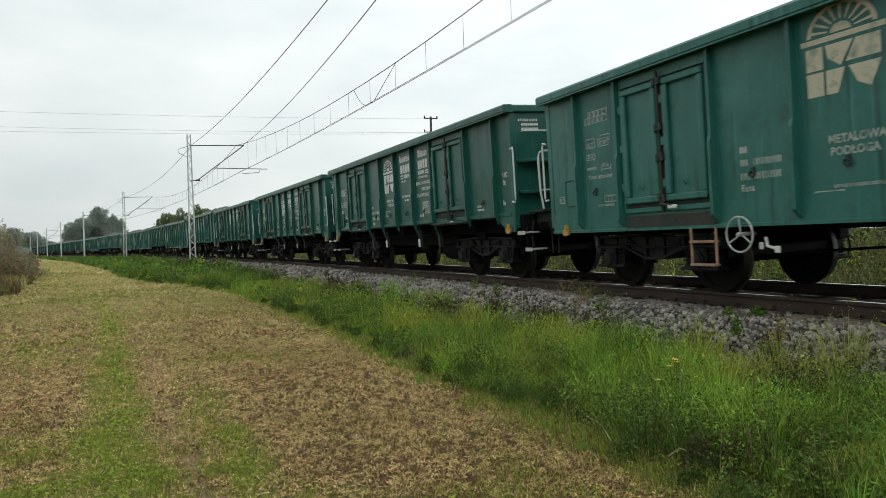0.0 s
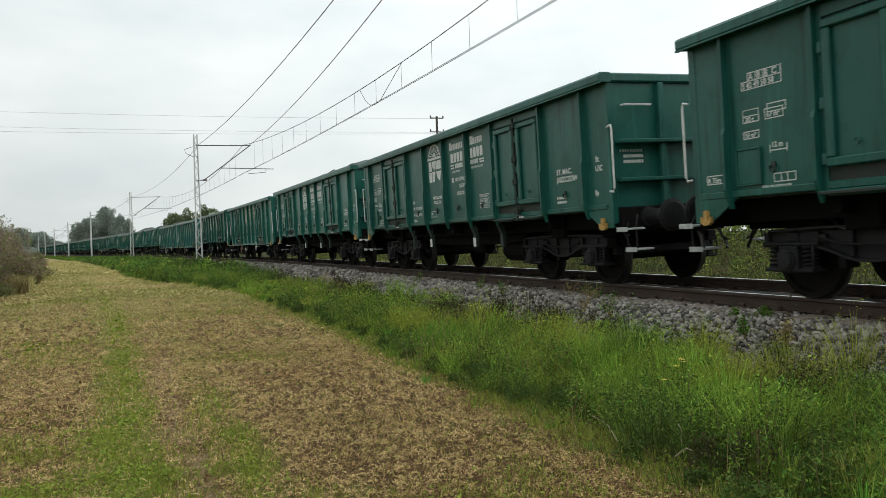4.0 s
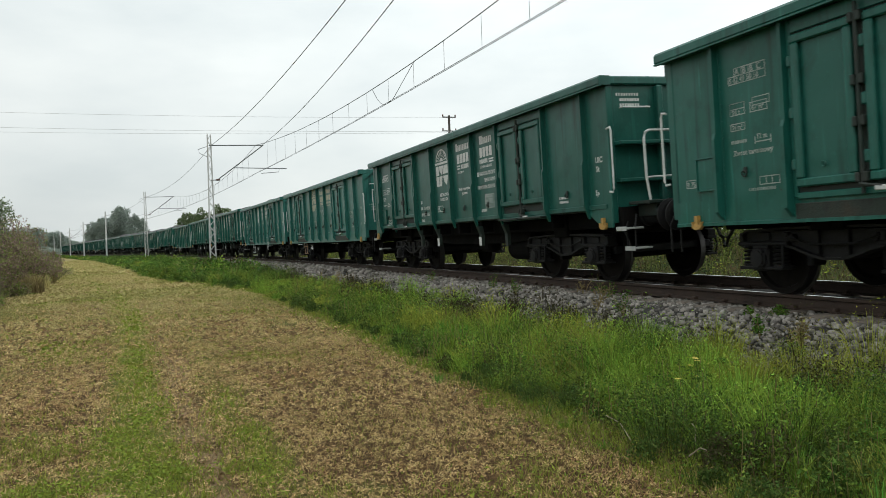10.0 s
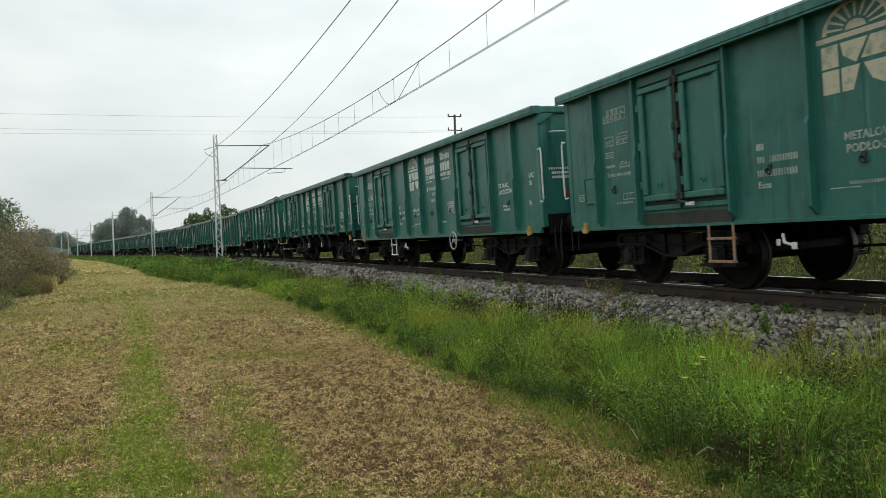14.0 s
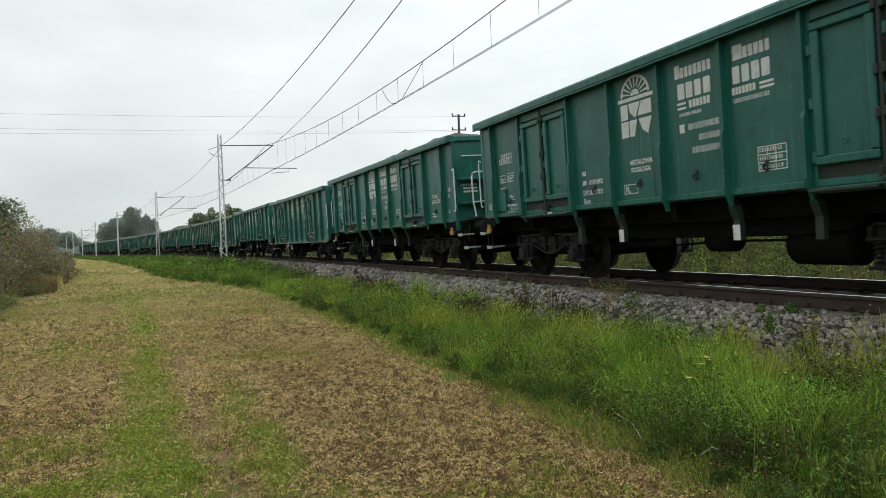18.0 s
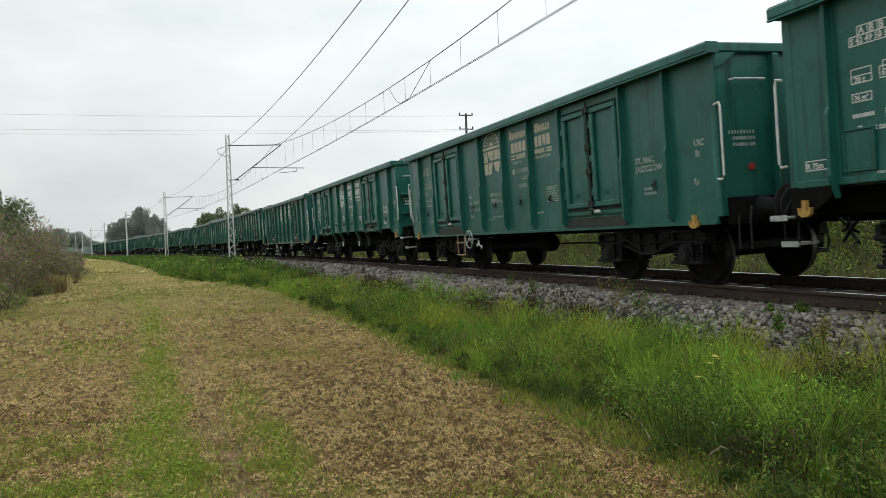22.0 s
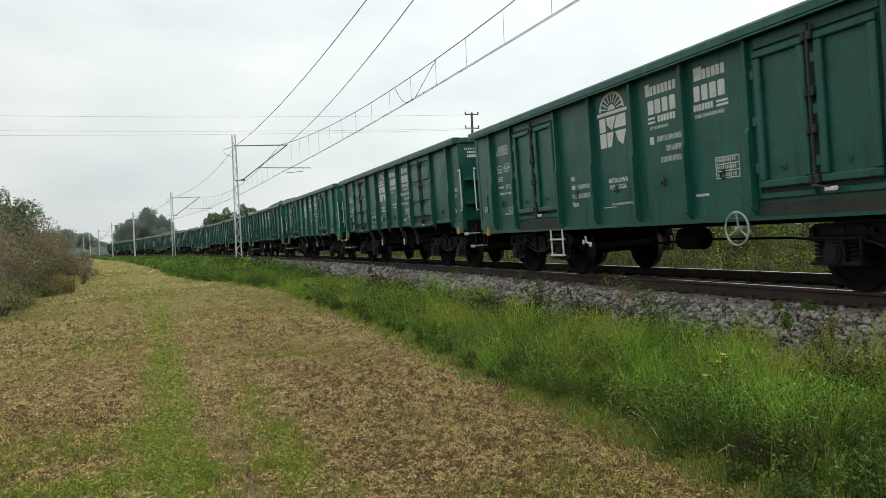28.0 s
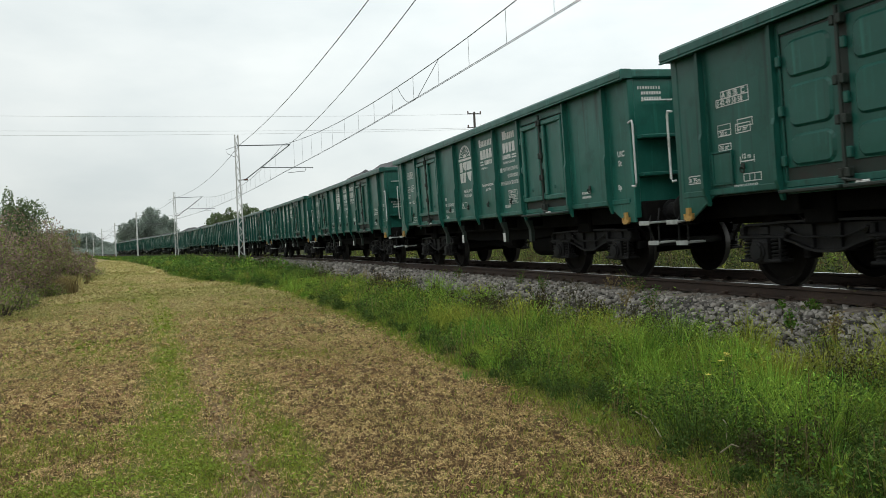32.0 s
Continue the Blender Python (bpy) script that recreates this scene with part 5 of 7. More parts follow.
def mast(q, lattice):
    x, y, hd = line_at(q)
    base = beside(q, MAST_LAT, -0.62)
    m = Matrix.Translation(base) @ Matrix.Rotation(hd, 4, "Z")
    t = thing("catenary_mast", "pale grey %s catenary mast on a concrete footing beside the track" % ("lattice" if lattice else "steel"), "catenary mast", "masts of the overhead line", at=m)
    h = MAST_TOP + 0.90
    if lattice:
        part("lattice_column", once("lattice", lambda: lattice_mast_mesh(h)), t)
    else:
        part("column", once("column", lambda: Shape().tube([(0, 0, 0), (0, 0, h)], 0.16, 10, r_end=0.12).mesh("column", MAST_PAINT)), t)
    part("footing", once("footing", lambda: Shape().box((-0.4, -0.4, -0.4), (0.4, 0.4, 0.18), 0.05).mesh("footing", CONCRETE)), t)
    z = 0.62
    part("top_arm", once("top_arm", lambda: Shape().tube([(0, 0, 7.42 + z), (3.45, 0, 7.50 + z)], 0.035, 6).mesh("top_arm", GALVANISED)), t)
    part("strut_arm", once("strut_arm", lambda: Shape().tube([(0, 0, 5.15 + z), (0.45, 0, 5.18 + z), (3.5, 0, 7.52 + z)], 0.035, 6).mesh("strut_arm", GALVANISED)), t)
    part("registration_arm", once("reg_arm", lambda: Shape().tube([(1.5, 0, 5.98 + z), (5.0, 0, 5.95 + z)], 0.028, 6).mesh("registration_arm", GALVANISED)), t)
    part("steady_arm", once("steady", lambda: Shape().tube([(4.5, 0, 5.93 + z), (4.45, 0, 5.72 + z), (3.3, 0, 5.62 + z)], 0.02, 6).mesh("steady_arm", GALVANISED)), t)
    part("insulator", once("insul", lambda: Shape().lathe((0.35, 0, 5.18 + z), (1, 0, 0), [(0, 0.03), (0.03, 0.07), (0.06, 0.04), (0.10, 0.07), (0.13, 0.04), (0.17, 0.07), (0.20, 0.04), (0.24, 0.07), (0.27, 0.03)], 10).mesh("insulator", PORCELAIN)), t)
    part("earth_wire_horn", once("horn", lambda: Shape().tube([(0, 0, 7.4 + z), (-0.7, 0, 7.15 + z), (-0.62, 0, 6.9 + z), (-0.1, 0, 6.65 + z)], 0.018, 5).mesh("earth_wire_horn", GALVANISED)), t)
    return t


for i, q in enumerate(MAST_Q):
    mast(q, i in (0, 1, 2))


def span(name, q0, q1, lat0, lat1, z0, z1, sag, r, label, mat=WIRE, n=20):
    pts = []
    for i in range(n + 1):
        k = i / n
        pts.append(beside(q0 + (q1 - q0) * k, lat0 + (lat1 - lat0) * k, z0 + (z1 - z0) * k - sag * 4 * k * (1 - k)))
    return thing(name, label, "wire", "wires of the overhead line", me=Shape().tube(pts, r, 5).mesh(name, mat))


STAG = [0.25, -0.2]
for i in range(len(MAST_Q) - 1):
    a, b = MAST_Q[i], MAST_Q[i + 1]
    s0, s1 = STAG[i % 2], STAG[(i + 1) % 2]
    for off in (-0.03, 0.03):
        span("contact_wire", a, b, s0 + off, s1 + off, 5.65, 5.65, 0.03, 0.009, "thin dark contact wire over the track")
    span("messenger_wire", a, b, s0, s1, 7.50, 7.50, 1.08, 0.014, "thin dark messenger wire sagging between masts")
    span("return_wire", a, b, MAST_LAT + 0.15, MAST_LAT + 0.15, 7.45, 7.45, 0.45, 0.014, "thin dark feeder wire between masts")
    for q in np.arange(a + 3.2, b - 1.5, 2.56):
        k = (q - a) / (b - a)
        lat = s0 + (s1 - s0) * k
        thing("dropper", "thin dark dropper wire between messenger and contact wires", "wire", "droppers of the overhead line",
              me=Shape().tube([beside(q, lat, 5.65), beside(q, lat, 7.50 - 1.08 * 4 * k * (1 - k))], 0.0055, 4).mesh("dropper", WIRE))
def messenger_z(q):
    k = (q - MAST_Q[0]) / 53.0
    return 7.50 - 1.08 * 4 * k * (1 - k)


stay = Shape().tube([beside(25.4, 0.05, 5.64), beside(23.1, 0.05, messenger_z(23.1))], 0.010, 5)
thing("mid_anchor_stay", "slanting stay between messenger and contact wire", "wire", me=stay.mesh("mid_anchor_stay", WIRE))
slack = [beside(27.7 - 2.1 * k, 0.05, messenger_z(27.7) + (5.64 - messenger_z(27.7)) * k - 0.30 * math.sin(math.pi * k)) for k in np.linspace(0, 1, 10)]
thing("jumper_loop", "slack jumper loop hanging from the messenger wire", "wire", me=Shape().tube(slack, 0.010, 5).mesh("jumper_loop", WIRE))
span("anchor_wire", MAST_Q[1], MAST_Q[0], 0.2, MAST_LAT, 7.5, 7.2, 0.4, 0.014, "thin dark anchor wire slanting to the mast")

# ---- power line beyond the train ----
def power_pole(x, y, top):
    t = thing("power_pole", "slim dark wooden power pole with two crossarms", "utility pole", "poles of the power line", at=pose(x, y, -0.75, 0, 0, 0))
    h = top + 0.75
    part("post", Shape().tube([(0, 0, 0), (0, 0, h)], 0.12, 10, r_end=0.075).mesh("post", WOOD_POLE), t)
    for z, w in ((h - 0.12, 0.48), (h - 1.05, 0.52)):
        part("crossarm", Shape().box((-w, -0.03, z - 0.035), (w, 0.03, z + 0.035), 0.01).mesh("crossarm", WOOD_POLE), t)
    for z, w in ((h - 0.085, 0.45), (h - 0.085, -0.45), (h - 1.01, 0.46), (h - 1.01, -0.46)):
        part("insulator", Shape().lathe((w, 0, z), (0, 0, 1), [(0, 0.02), (0.02, 0.05), (0.1, 0.05), (0.14, 0.03), (0.15, 0.01)], 8).mesh("insulator", PORCELAIN), t)
    return t


power_pole(18.4, 48.6, 9.15)
power_pole(-34.0, 52.0, 9.3)
for za, zb, dy in ((9.0, 9.6, 0.0), (8.05, 8.75, -0.2), (8.05, 8.4, 0.4)):
    pts = [Vector((18.4 + (-34 - 18.4) * k, 48.6 + 3.4 * k + dy, za + (zb - za) * k - 0.35 * 4 * k * (1 - k))) for k in np.linspace(0, 1, 24)]
    thing("power_cable", "thin pale grey power cable crossing over the railway", "wire", "cables of the power line", me=Shape().tube(pts, 0.0075, 4).mesh("power_cable", CABLE))

# ---- growth ----
RNG = np.random.RandomState(11)


def verge_edge(q):
    """Where the mown field ends, in metres beside the track's middle."""
    return np.interp(q, [-60, 4, 25, 34, 37, 47, 91, 155, 300], [-5.05, -5.05, -4.75, -5.8, -6.8, -7.7, -8.6, -8.1, -7.0])


def many_beside(q, lat):
    """Arrays of places beside the line."""
    s = np.minimum(q, ARC_END)
    h = s / RADIUS
    x = D_TRACK - RADIUS * (1 - np.cos(h)) - (q - s) * np.sin(h) + lat * np.cos(h)
    y = RADIUS * np.sin(h) + (q - s) * np.cos(h) + lat * np.sin(h)
    return x, y


def quick_mesh(name, v, faces_of, count, mats):
    """A mesh of count equal pieces: v is (count, k, 3); faces_of lists the faces of one piece."""
    k = v.shape[1]
    me = bpy.data.meshes.new(name)
    me.vertices.add(count * k)
    me.vertices.foreach_set("co", v.reshape(-1).astype(np.float32))
    sizes = [len(f) for f in faces_of]
    flat = np.concatenate([np.array(f) for f in faces_of])
    loops = (np.arange(count)[:, None] * k + flat[None, :]).reshape(-1)
    me.loops.add(len(loops))
    me.loops.foreach_set("vertex_index", loops.astype(np.int32))
    totals = np.tile(np.array(sizes), count)
    starts = np.concatenate([[0], np.cumsum(totals)[:-1]])
    me.polygons.add(len(totals))
    me.polygons.foreach_set("loop_start", starts.astype(np.int32))
    me.polygons.foreach_set("loop_total", totals.astype(np.int32))
    for m in mats:
        me.materials.append(m)
    me.update(calc_edges=True)
    return me


def blades(name, x, y, z, h, w, lean, mat):
    """Bent blades of grass standing at the places given."""
    n = len(x)
    a = RNG.uniform(0, math.tau, n)
    b = RNG.uniform(0, math.tau, n)
    px, py = np.cos(a) * w / 2, np.sin(a) * w / 2
    lx, ly = np.cos(b) * lean * h, np.sin(b) * lean * h
    v = np.zeros((n, 5, 3))
    for i, (side, up, out, wide) in enumerate(((-1, 0, 0, 1), (1, 0, 0, 1), (1, 0.55, 0.35, 0.8), (-1, 0.55, 0.35, 0.8), (0, 1.0, 1.0, 0))):
        v[:, i, 0] = x + side * px * wide + lx * out
        v[:, i, 1] = y + side * py * wide + ly * out
        v[:, i, 2] = z + h * up * np.sqrt(np.maximum(0.1, 1 - (lean * out * 0.6) ** 2))
    return quick_mesh(name, v, [(0, 1, 2, 3), (3, 2, 4)], n, [mat])


def flakes(name, c, size_a, size_b, mat, flat=0.4):
    """Small four-cornered leaves at c, turned every way; flat below 1 lays them down."""
    n = len(c)
    u = RNG.normal(size=(n, 3))
    u[:, 2] *= flat
    u /= np.linalg.norm(u, axis=1)[:, None] + 1e-9
    t = RNG.normal(size=(n, 3))
    t[:, 2] *= flat
    w = t - (t * u).sum(1)[:, None] * u
    w /= np.linalg.norm(w, axis=1)[:, None] + 1e-9
    A, B = u * np.asarray(size_a).reshape(-1, 1) / 2, w * np.asarray(size_b).reshape(-1, 1) / 2
    v = np.stack([c - A, c + B * 0.9 - A * 0.1, c + A, c - B * 0.9 - A * 0.1], 1)
    return quick_mesh(name, v, [(0, 1, 2, 3)], n, [mat])


LATTICE = np.random.RandomState(5).uniform(-1, 1, (64, 64))


def clump_noise(x, y, s, seed=0.0):
    """Smooth lattice noise of two octaves, about -1 to 1."""
    total = 0
    for k, amp in ((1.0, 0.75), (2.17, 0.45)):
        u, v = (x * 0.83 + y * 0.31) * s * 0.62 * k + seed * 7.3, (y * 0.83 - x * 0.31) * s * 0.62 * k + seed * 3.9
        i, j = np.floor(u).astype(int), np.floor(v).astype(int)
        a, b = u - i, v - j
        a, b = a * a * (3 - 2 * a), b * b * (3 - 2 * b)
        L = lambda p, q: LATTICE[p % 64, q % 64]
        total = total + amp * ((L(i, j) * (1 - a) + L(i + 1, j) * a) * (1 - b) + (L(i, j + 1) * (1 - a) + L(i + 1, j + 1) * a) * b)
    return np.clip(total * 1.3, -1, 1)


def stuff(name, label, category, me):
    return thing(name, label, category, kind="stuff", me=me)


def tufts(name, x, y, z, h, per, spread, width, lean, mat):
    """Tufts of blades that fan out from their roots."""
    n = len(x)
    X, Y, Z, H = (np.repeat(a, per) for a in (x, y, z, h))
    k = n * per
    b = RNG.uniform(0, math.tau, k)
    rad = RNG.uniform(0, 1, k) ** 0.6
    bx, by = np.cos(b), np.sin(b)
    H = H * RNG.uniform(0.45, 1.1, k)
    out = lean * rad * RNG.uniform(0.5, 1.3, k)
    root = spread * rad
    w = width * RNG.uniform(0.6, 1.4, k)
    a = RNG.uniform(0, math.tau, k)
    px, py = np.cos(a) * w / 2, np.sin(a) * w / 2
    v = np.zeros((k, 7, 3))
    droop = np.clip(out * RNG.uniform(0.2, 1.2, k), 0, 0.9)
    for i, (side, up, o, wide) in enumerate(((-1, 0, 0, 0.7), (1, 0, 0, 0.7), (1, 0.5, 0.22, 1.0), (-1, 0.5, 0.22, 1.0), (1, 0.85, 0.58, 0.7), (-1, 0.85, 0.58, 0.7), (0, 1.0, 1.0, 0))):
        v[:, i, 0] = X + bx * root + side * px * wide + bx * out * H * o
        v[:, i, 1] = Y + by * root + side * py * wide + by * out * H * o
        v[:, i, 2] = Z + H * (up - droop * o * o * 0.8)
    return quick_mesh(name, v, [(0, 1, 2, 3), (3, 2, 4, 5), (5, 4, 6)], k, [mat])


def grow_verge():
    # first and last metre along the line, tufts per square metre, blades in a tuft, blade width
    for q0, q1, dens, per, width in ((2.0, 8.5, 70, 34, 0.0042), (8.5, 16.0, 46, 28, 0.006), (16.0, 40.0, 22, 24, 0.010), (40.0, 80.0, 10, 22, 0.024), (80.0, 160.0, 3, 22, 0.05), (160.0, 330.0, 0.8, 22, 0.12)):
        lo, hi = verge_edge((q0 + q1) / 2) - 0.5, -1.9
        n = int((q1 - q0) * (hi - lo) * dens)
        q, lat = RNG.uniform(q0, q1, n), RNG.uniform(lo, hi, n)
        x, y = many_beside(q, lat)
        cl, cl2 = clump_noise(x, y, 2.2, 0.6), clump_noise(x, y, 0.8, 2.2)
        edge = np.clip((lat - verge_edge(q) + 0.05 + 0.3 * cl) / 0.9, 0, 1)
        stone_side = np.clip((np.where(q < 15, -2.75, -2.35) - lat + 0.3 * cl2) / 0.4, 0, 1)
        thin = 1 - 0.6 * np.clip(1.15 - (lat - verge_edge(q)), 0, 1) * (q < 20)
        gaps = np.clip((clump_noise(x, y, 5.0, 1.7) + 0.55) / 0.35, 0.12, 1)
        keep = RNG.uniform(0, 1, n) < edge ** 0.8 * (0.03 + 0.97 * stone_side) * (0.8 + 0.3 * cl) * thin * gaps * np.where(q < 5.2, 0.55, 1.0)
        q, lat, x, y, cl, cl2, edge = (a[keep] for a in (q, lat, x, y, cl, cl2, edge))
        n = len(q)
        z = np.maximum(ground_height(lat), np.interp(lat, [-2.75, -1.75, -1.5], [-0.72, -0.32, -0.23])) - 0.02
        h = (0.07 + 0.27 * edge) * (1 + 0.4 * cl + 0.35 * cl2) * RNG.uniform(0.65, 1.2, n)
        h = np.clip(h * np.where(q > 30, 1.5, 1.0), 0.06, 0.9)
        pick = RNG.uniform(0, 1, n) * 0.5 + 0.5 * (0.5 - 0.5 * clump_noise(x, y, 1.5, 8.0))
        weedy = np.clip((lat + 3.7) / 1.2, 0, 1)
        dark = pick < 0.28 + 0.16 * weedy + np.where(q > 32, 0.25, 0.0)
        dry = (pick > 0.78 - 0.22 * weedy) & ~dark
        green = ~(dark | dry)
        for mask, name, label, mat, hs, ln in ((green, "verge_grass", "lush green grass tufts along the railway verge", GRASS, 1.0, 0.95),
                                               (dark, "verge_weeds", "dark green weeds among the verge grass", GRASS_DARK, 0.9, 1.1),
                                               (dry, "dry_stalks", "dry brownish grass stalks in the verge", GRASS_DRY, 1.15, 0.6)):
            k = per if name != "dry_stalks" else max(6, per // 3)
            stuff(name, label, "grass", tufts(name, x[mask], y[mask], z[mask], h[mask] * hs, k, 0.05 if q0 < 40 else 0.2, width, ln, mat))
    # broad-leaved herbs
    for q0, q1, count, size, tall in ((2.5, 8.5, 15000, 0.024, 0.26), (8.5, 16, 11000, 0.034, 0.28), (15, 38, 14000, 0.06, 0.32), (36, 150, 34000, 0.14, 0.65)):
        q, lat = RNG.uniform(q0, q1, count), 0
        lat = verge_edge(q) + 0.1 + RNG.uniform(0, 1, count) ** (1.2 if q0 > 30 else 1.0) * (-2.8 - verge_edge(q))
        x, y = many_beside(q, lat)
        keep = clump_noise(x, y, 1.7, 4.0) > (0.0 if q0 < 30 else -0.35)
        q, lat, x, y = q[keep], lat[keep], x[keep], y[keep]
        depth = np.clip((lat - verge_edge(q)) / 0.7, 0.15, 1)
        z = ground_height(lat) + RNG.uniform(0.02, 1, len(q)) * tall * depth * (1 + 0.4 * clump_noise(x, y, 1.1, 1.0))
        stuff("verge_herbs", "broad-leaved green herbs in the verge", "herbs", flakes("verge_herbs", np.stack([x, y, z], 1), size * RNG.uniform(0.7, 1.4, len(q)), size * 0.6, (GRASS_DARK, HERB_MID, HERB_MID, GRASS_DARK)[(q0 > 3) + (q0 > 10) + (q0 > 30)], 0.6))


def grow_mounds():
    """Soft mounds of fine-leaved herbs with dark hollows between them."""
    for q0, q1, dens, leaves, leaf in ((2.5, 9.0, 11, 560, 0.019), (9.0, 18.0, 8, 330, 0.028), (18.0, 40.0, 4.5, 200, 0.045), (40.0, 110.0, 1.3, 120, 0.11)):
        lo = float(np.min(verge_edge(np.array([q0, q1]))))
        n = int((q1 - q0) * (-2.1 - lo) * dens)
        q, lat = RNG.uniform(q0, q1, n), RNG.uniform(lo, -2.1, n)
        inside = lat - verge_edge(q)
        k = (inside > 0.12) & ((lat < -2.5) | (RNG.uniform(0, 1, n) < 0.55))
        q, lat, inside = q[k], lat[k], inside[k]
        x, y = many_beside(q, lat)
        n = len(q)
        grow = np.clip(0.35 + inside * 0.8, 0, 1) * RNG.uniform(0.55, 1.15, n) * (1 + 0.65 * clump_noise(x, y, 2.4, 2.0))
        big = 1.0 if q0 < 18 else 1.5 if q0 < 40 else 2.4
        rad, tall = 0.25 * grow * big ** 0.8, np.clip(0.40 * grow * (1.0 if q0 < 40 else 1.6), 0.08, 0.8)
        kind = RNG.uniform(0, 1, n) * 0.35 + 0.65 * (0.5 + 0.5 * clump_noise(x, y, 1.5, 8.0))
        front = np.clip(1 - inside / 1.2, 0, 1)
        back = np.clip((lat + 3.2) / 0.7, 0, 1)
        # Dark front weeds, thickened close by to paint the shade of gaps.
        kind = kind + 0.30 * np.where(inside < 1.1, np.clip(1.25 - inside, 0, 0.9), 0) * (q < 22) + 0.15 * front + 0.28 * np.clip((5.6 - q) / 1.5, 0, 1) * np.clip((1.9 - inside) / 0.6, 0, 1)
        # Low mounds take dark leaves too, colouring the hollows as shaded.
        kind = kind + 0.22 * (grow < 0.42) * (q < 30)
        kind = kind + 0.24 * np.clip((q - 20) / 12, 0, 1)
        lush = 0.8 * np.exp(-((q - 5.6) / 1.3) ** 2 - ((inside - 1.2) / 0.5) ** 2)
        kind = kind * (1 - lush) + 0.56 * lush
        brown = RNG.uniform(0, 1, n) < back * np.clip(0.65 + 1.0 * clump_noise(x, y, 1.2, 3.0), 0.15, 0.97) + 0.03
        rows = ((~brown & (kind < 0.48), HERB_YELLOW, "verge_herbs", "yellow-green feathery herbs in the verge"), (~brown & (kind >= 0.48) & (kind < 0.62), HERB_BRIGHT, "verge_herbs", "bright green herbs in the verge"),
                (~brown & (kind >= 0.62) & (kind < 0.74), HERB_MID, "verge_herbs", "green leafy herbs in the verge"), (~brown & (kind >= 0.74), HERB_DARK, "verge_herbs", "deep green leafy weeds at the verge's front"),
                (brown, HERB_BROWN, "seeding_herbs", "brownish seeding herbs near the ballast"))
        for mask, mat, name, label in rows:
            m = int(mask.sum())
            if not m:
                continue
            X, Y, R, H, La = (np.repeat(a[mask], leaves) for a in (x, y, rad, tall, lat))
            k = m * leaves
            d = RNG.normal(size=(k, 3))
            d[:, 2] = np.abs(d[:, 2])
            d /= np.linalg.norm(d, axis=1)[:, None]
            f = RNG.uniform(0.55, 1.0, k) ** 0.6 * (1 + 0.5 * clump_noise(X * 3 + d[:, 0] * 0.9, Y * 3 + d[:, 1] * 0.9 + d[:, 2], 3.0, 4.0))
            ground = np.maximum(ground_height(La), np.interp(La, [-2.75, -1.75], [-0.72, -0.32]))
            c = np.stack([X + d[:, 0] * R * f, Y + d[:, 1] * R * f, ground + H * d[:, 2] * f], 1)
            s = leaf * RNG.uniform(0.5, 1.5, k)
            some = RNG.uniform(0, 1, k) < (0.5 if mat in (HERB_YELLOW, HERB_BRIGHT) else 0.8)
            c, s = c[some], s[some]
            g = ground_height(lat[mask])
            plume = np.maximum(g, np.interp(lat[mask], [-2.75, -1.75], [-0.72, -0.32]))
            stuff("verge_plumes", label.replace("leafy", "feathery"), "grass", tufts("verge_plumes", x[mask], y[mask], plume, tall[mask] * 0.98, leaves // (4 if mat in (HERB_YELLOW, HERB_BRIGHT) else 9), float(rad.mean()) * 1.0, leaf * 0.20, 0.8, mat))
            stuff(name, label, "herbs", flakes(name, c, s * (1.5 if mat in (HERB_YELLOW, HERB_BROWN) else 1.15), s * (0.5 if mat is HERB_YELLOW else 0.62), mat, 0.8))


def grow_leafy_edge():
    """Dark leafy weeds, taller stems and shade at the front of the verge."""
    n = 900
    q = RNG.uniform(2.5, 22, n)
    lat = verge_edge(q) + RNG.uniform(0.3, 1.5, n)
    x, y = many_beside(q, lat)
    k = clump_noise(x, y, 1.5, 9.0) > -0.15
    x, y, q, lat = x[k], y[k], q[k], lat[k]
    pts, stems = [], Shape()
    for px, py, pl, pq in zip(x, y, lat, q):
        z0 = float(ground_height(pl))
        h = RNG.uniform(0.14, 0.42)
        a, lean = RNG.uniform(0, math.tau), RNG.uniform(0, 0.3)
        tx, ty = px + math.cos(a) * lean * h, py + math.sin(a) * lean * h
        stems.tube([(px, py, z0), (tx, ty, z0 + h)], 0.003, 3, cap=False)
        for j in range(44):
            f = RNG.uniform(0.15, 1.05)
            r = 0.075 * (1.2 - f) + 0.02
            b = RNG.uniform(0, math.tau)
            pts.append((px + (tx - px) * f + math.cos(b) * r, py + (ty - py) * f + math.sin(b) * r, z0 + h * f))
    c = np.array(pts)
    k = RNG.uniform(0, 1, len(c)) < 0.6
    stuff("leafy_weeds", "dark leafy weeds along the front of the verge", "weeds", flakes("leafy_weeds", c[k], 0.032 * RNG.uniform(0.6, 1.7, k.sum()), 0.017, GRASS_DARK, 0.55))
    stuff("leafy_weeds", "green leafy weeds along the front of the verge", "weeds", flakes("leafy_weeds", c[~k], 0.034 * RNG.uniform(0.6, 1.6, (~k).sum()), 0.020, HERB_MID, 0.55))
    stuff("weed_stems", "thin brownish weed stems in the verge", "weeds", stems.mesh("weed_stems", GRASS_DRY))


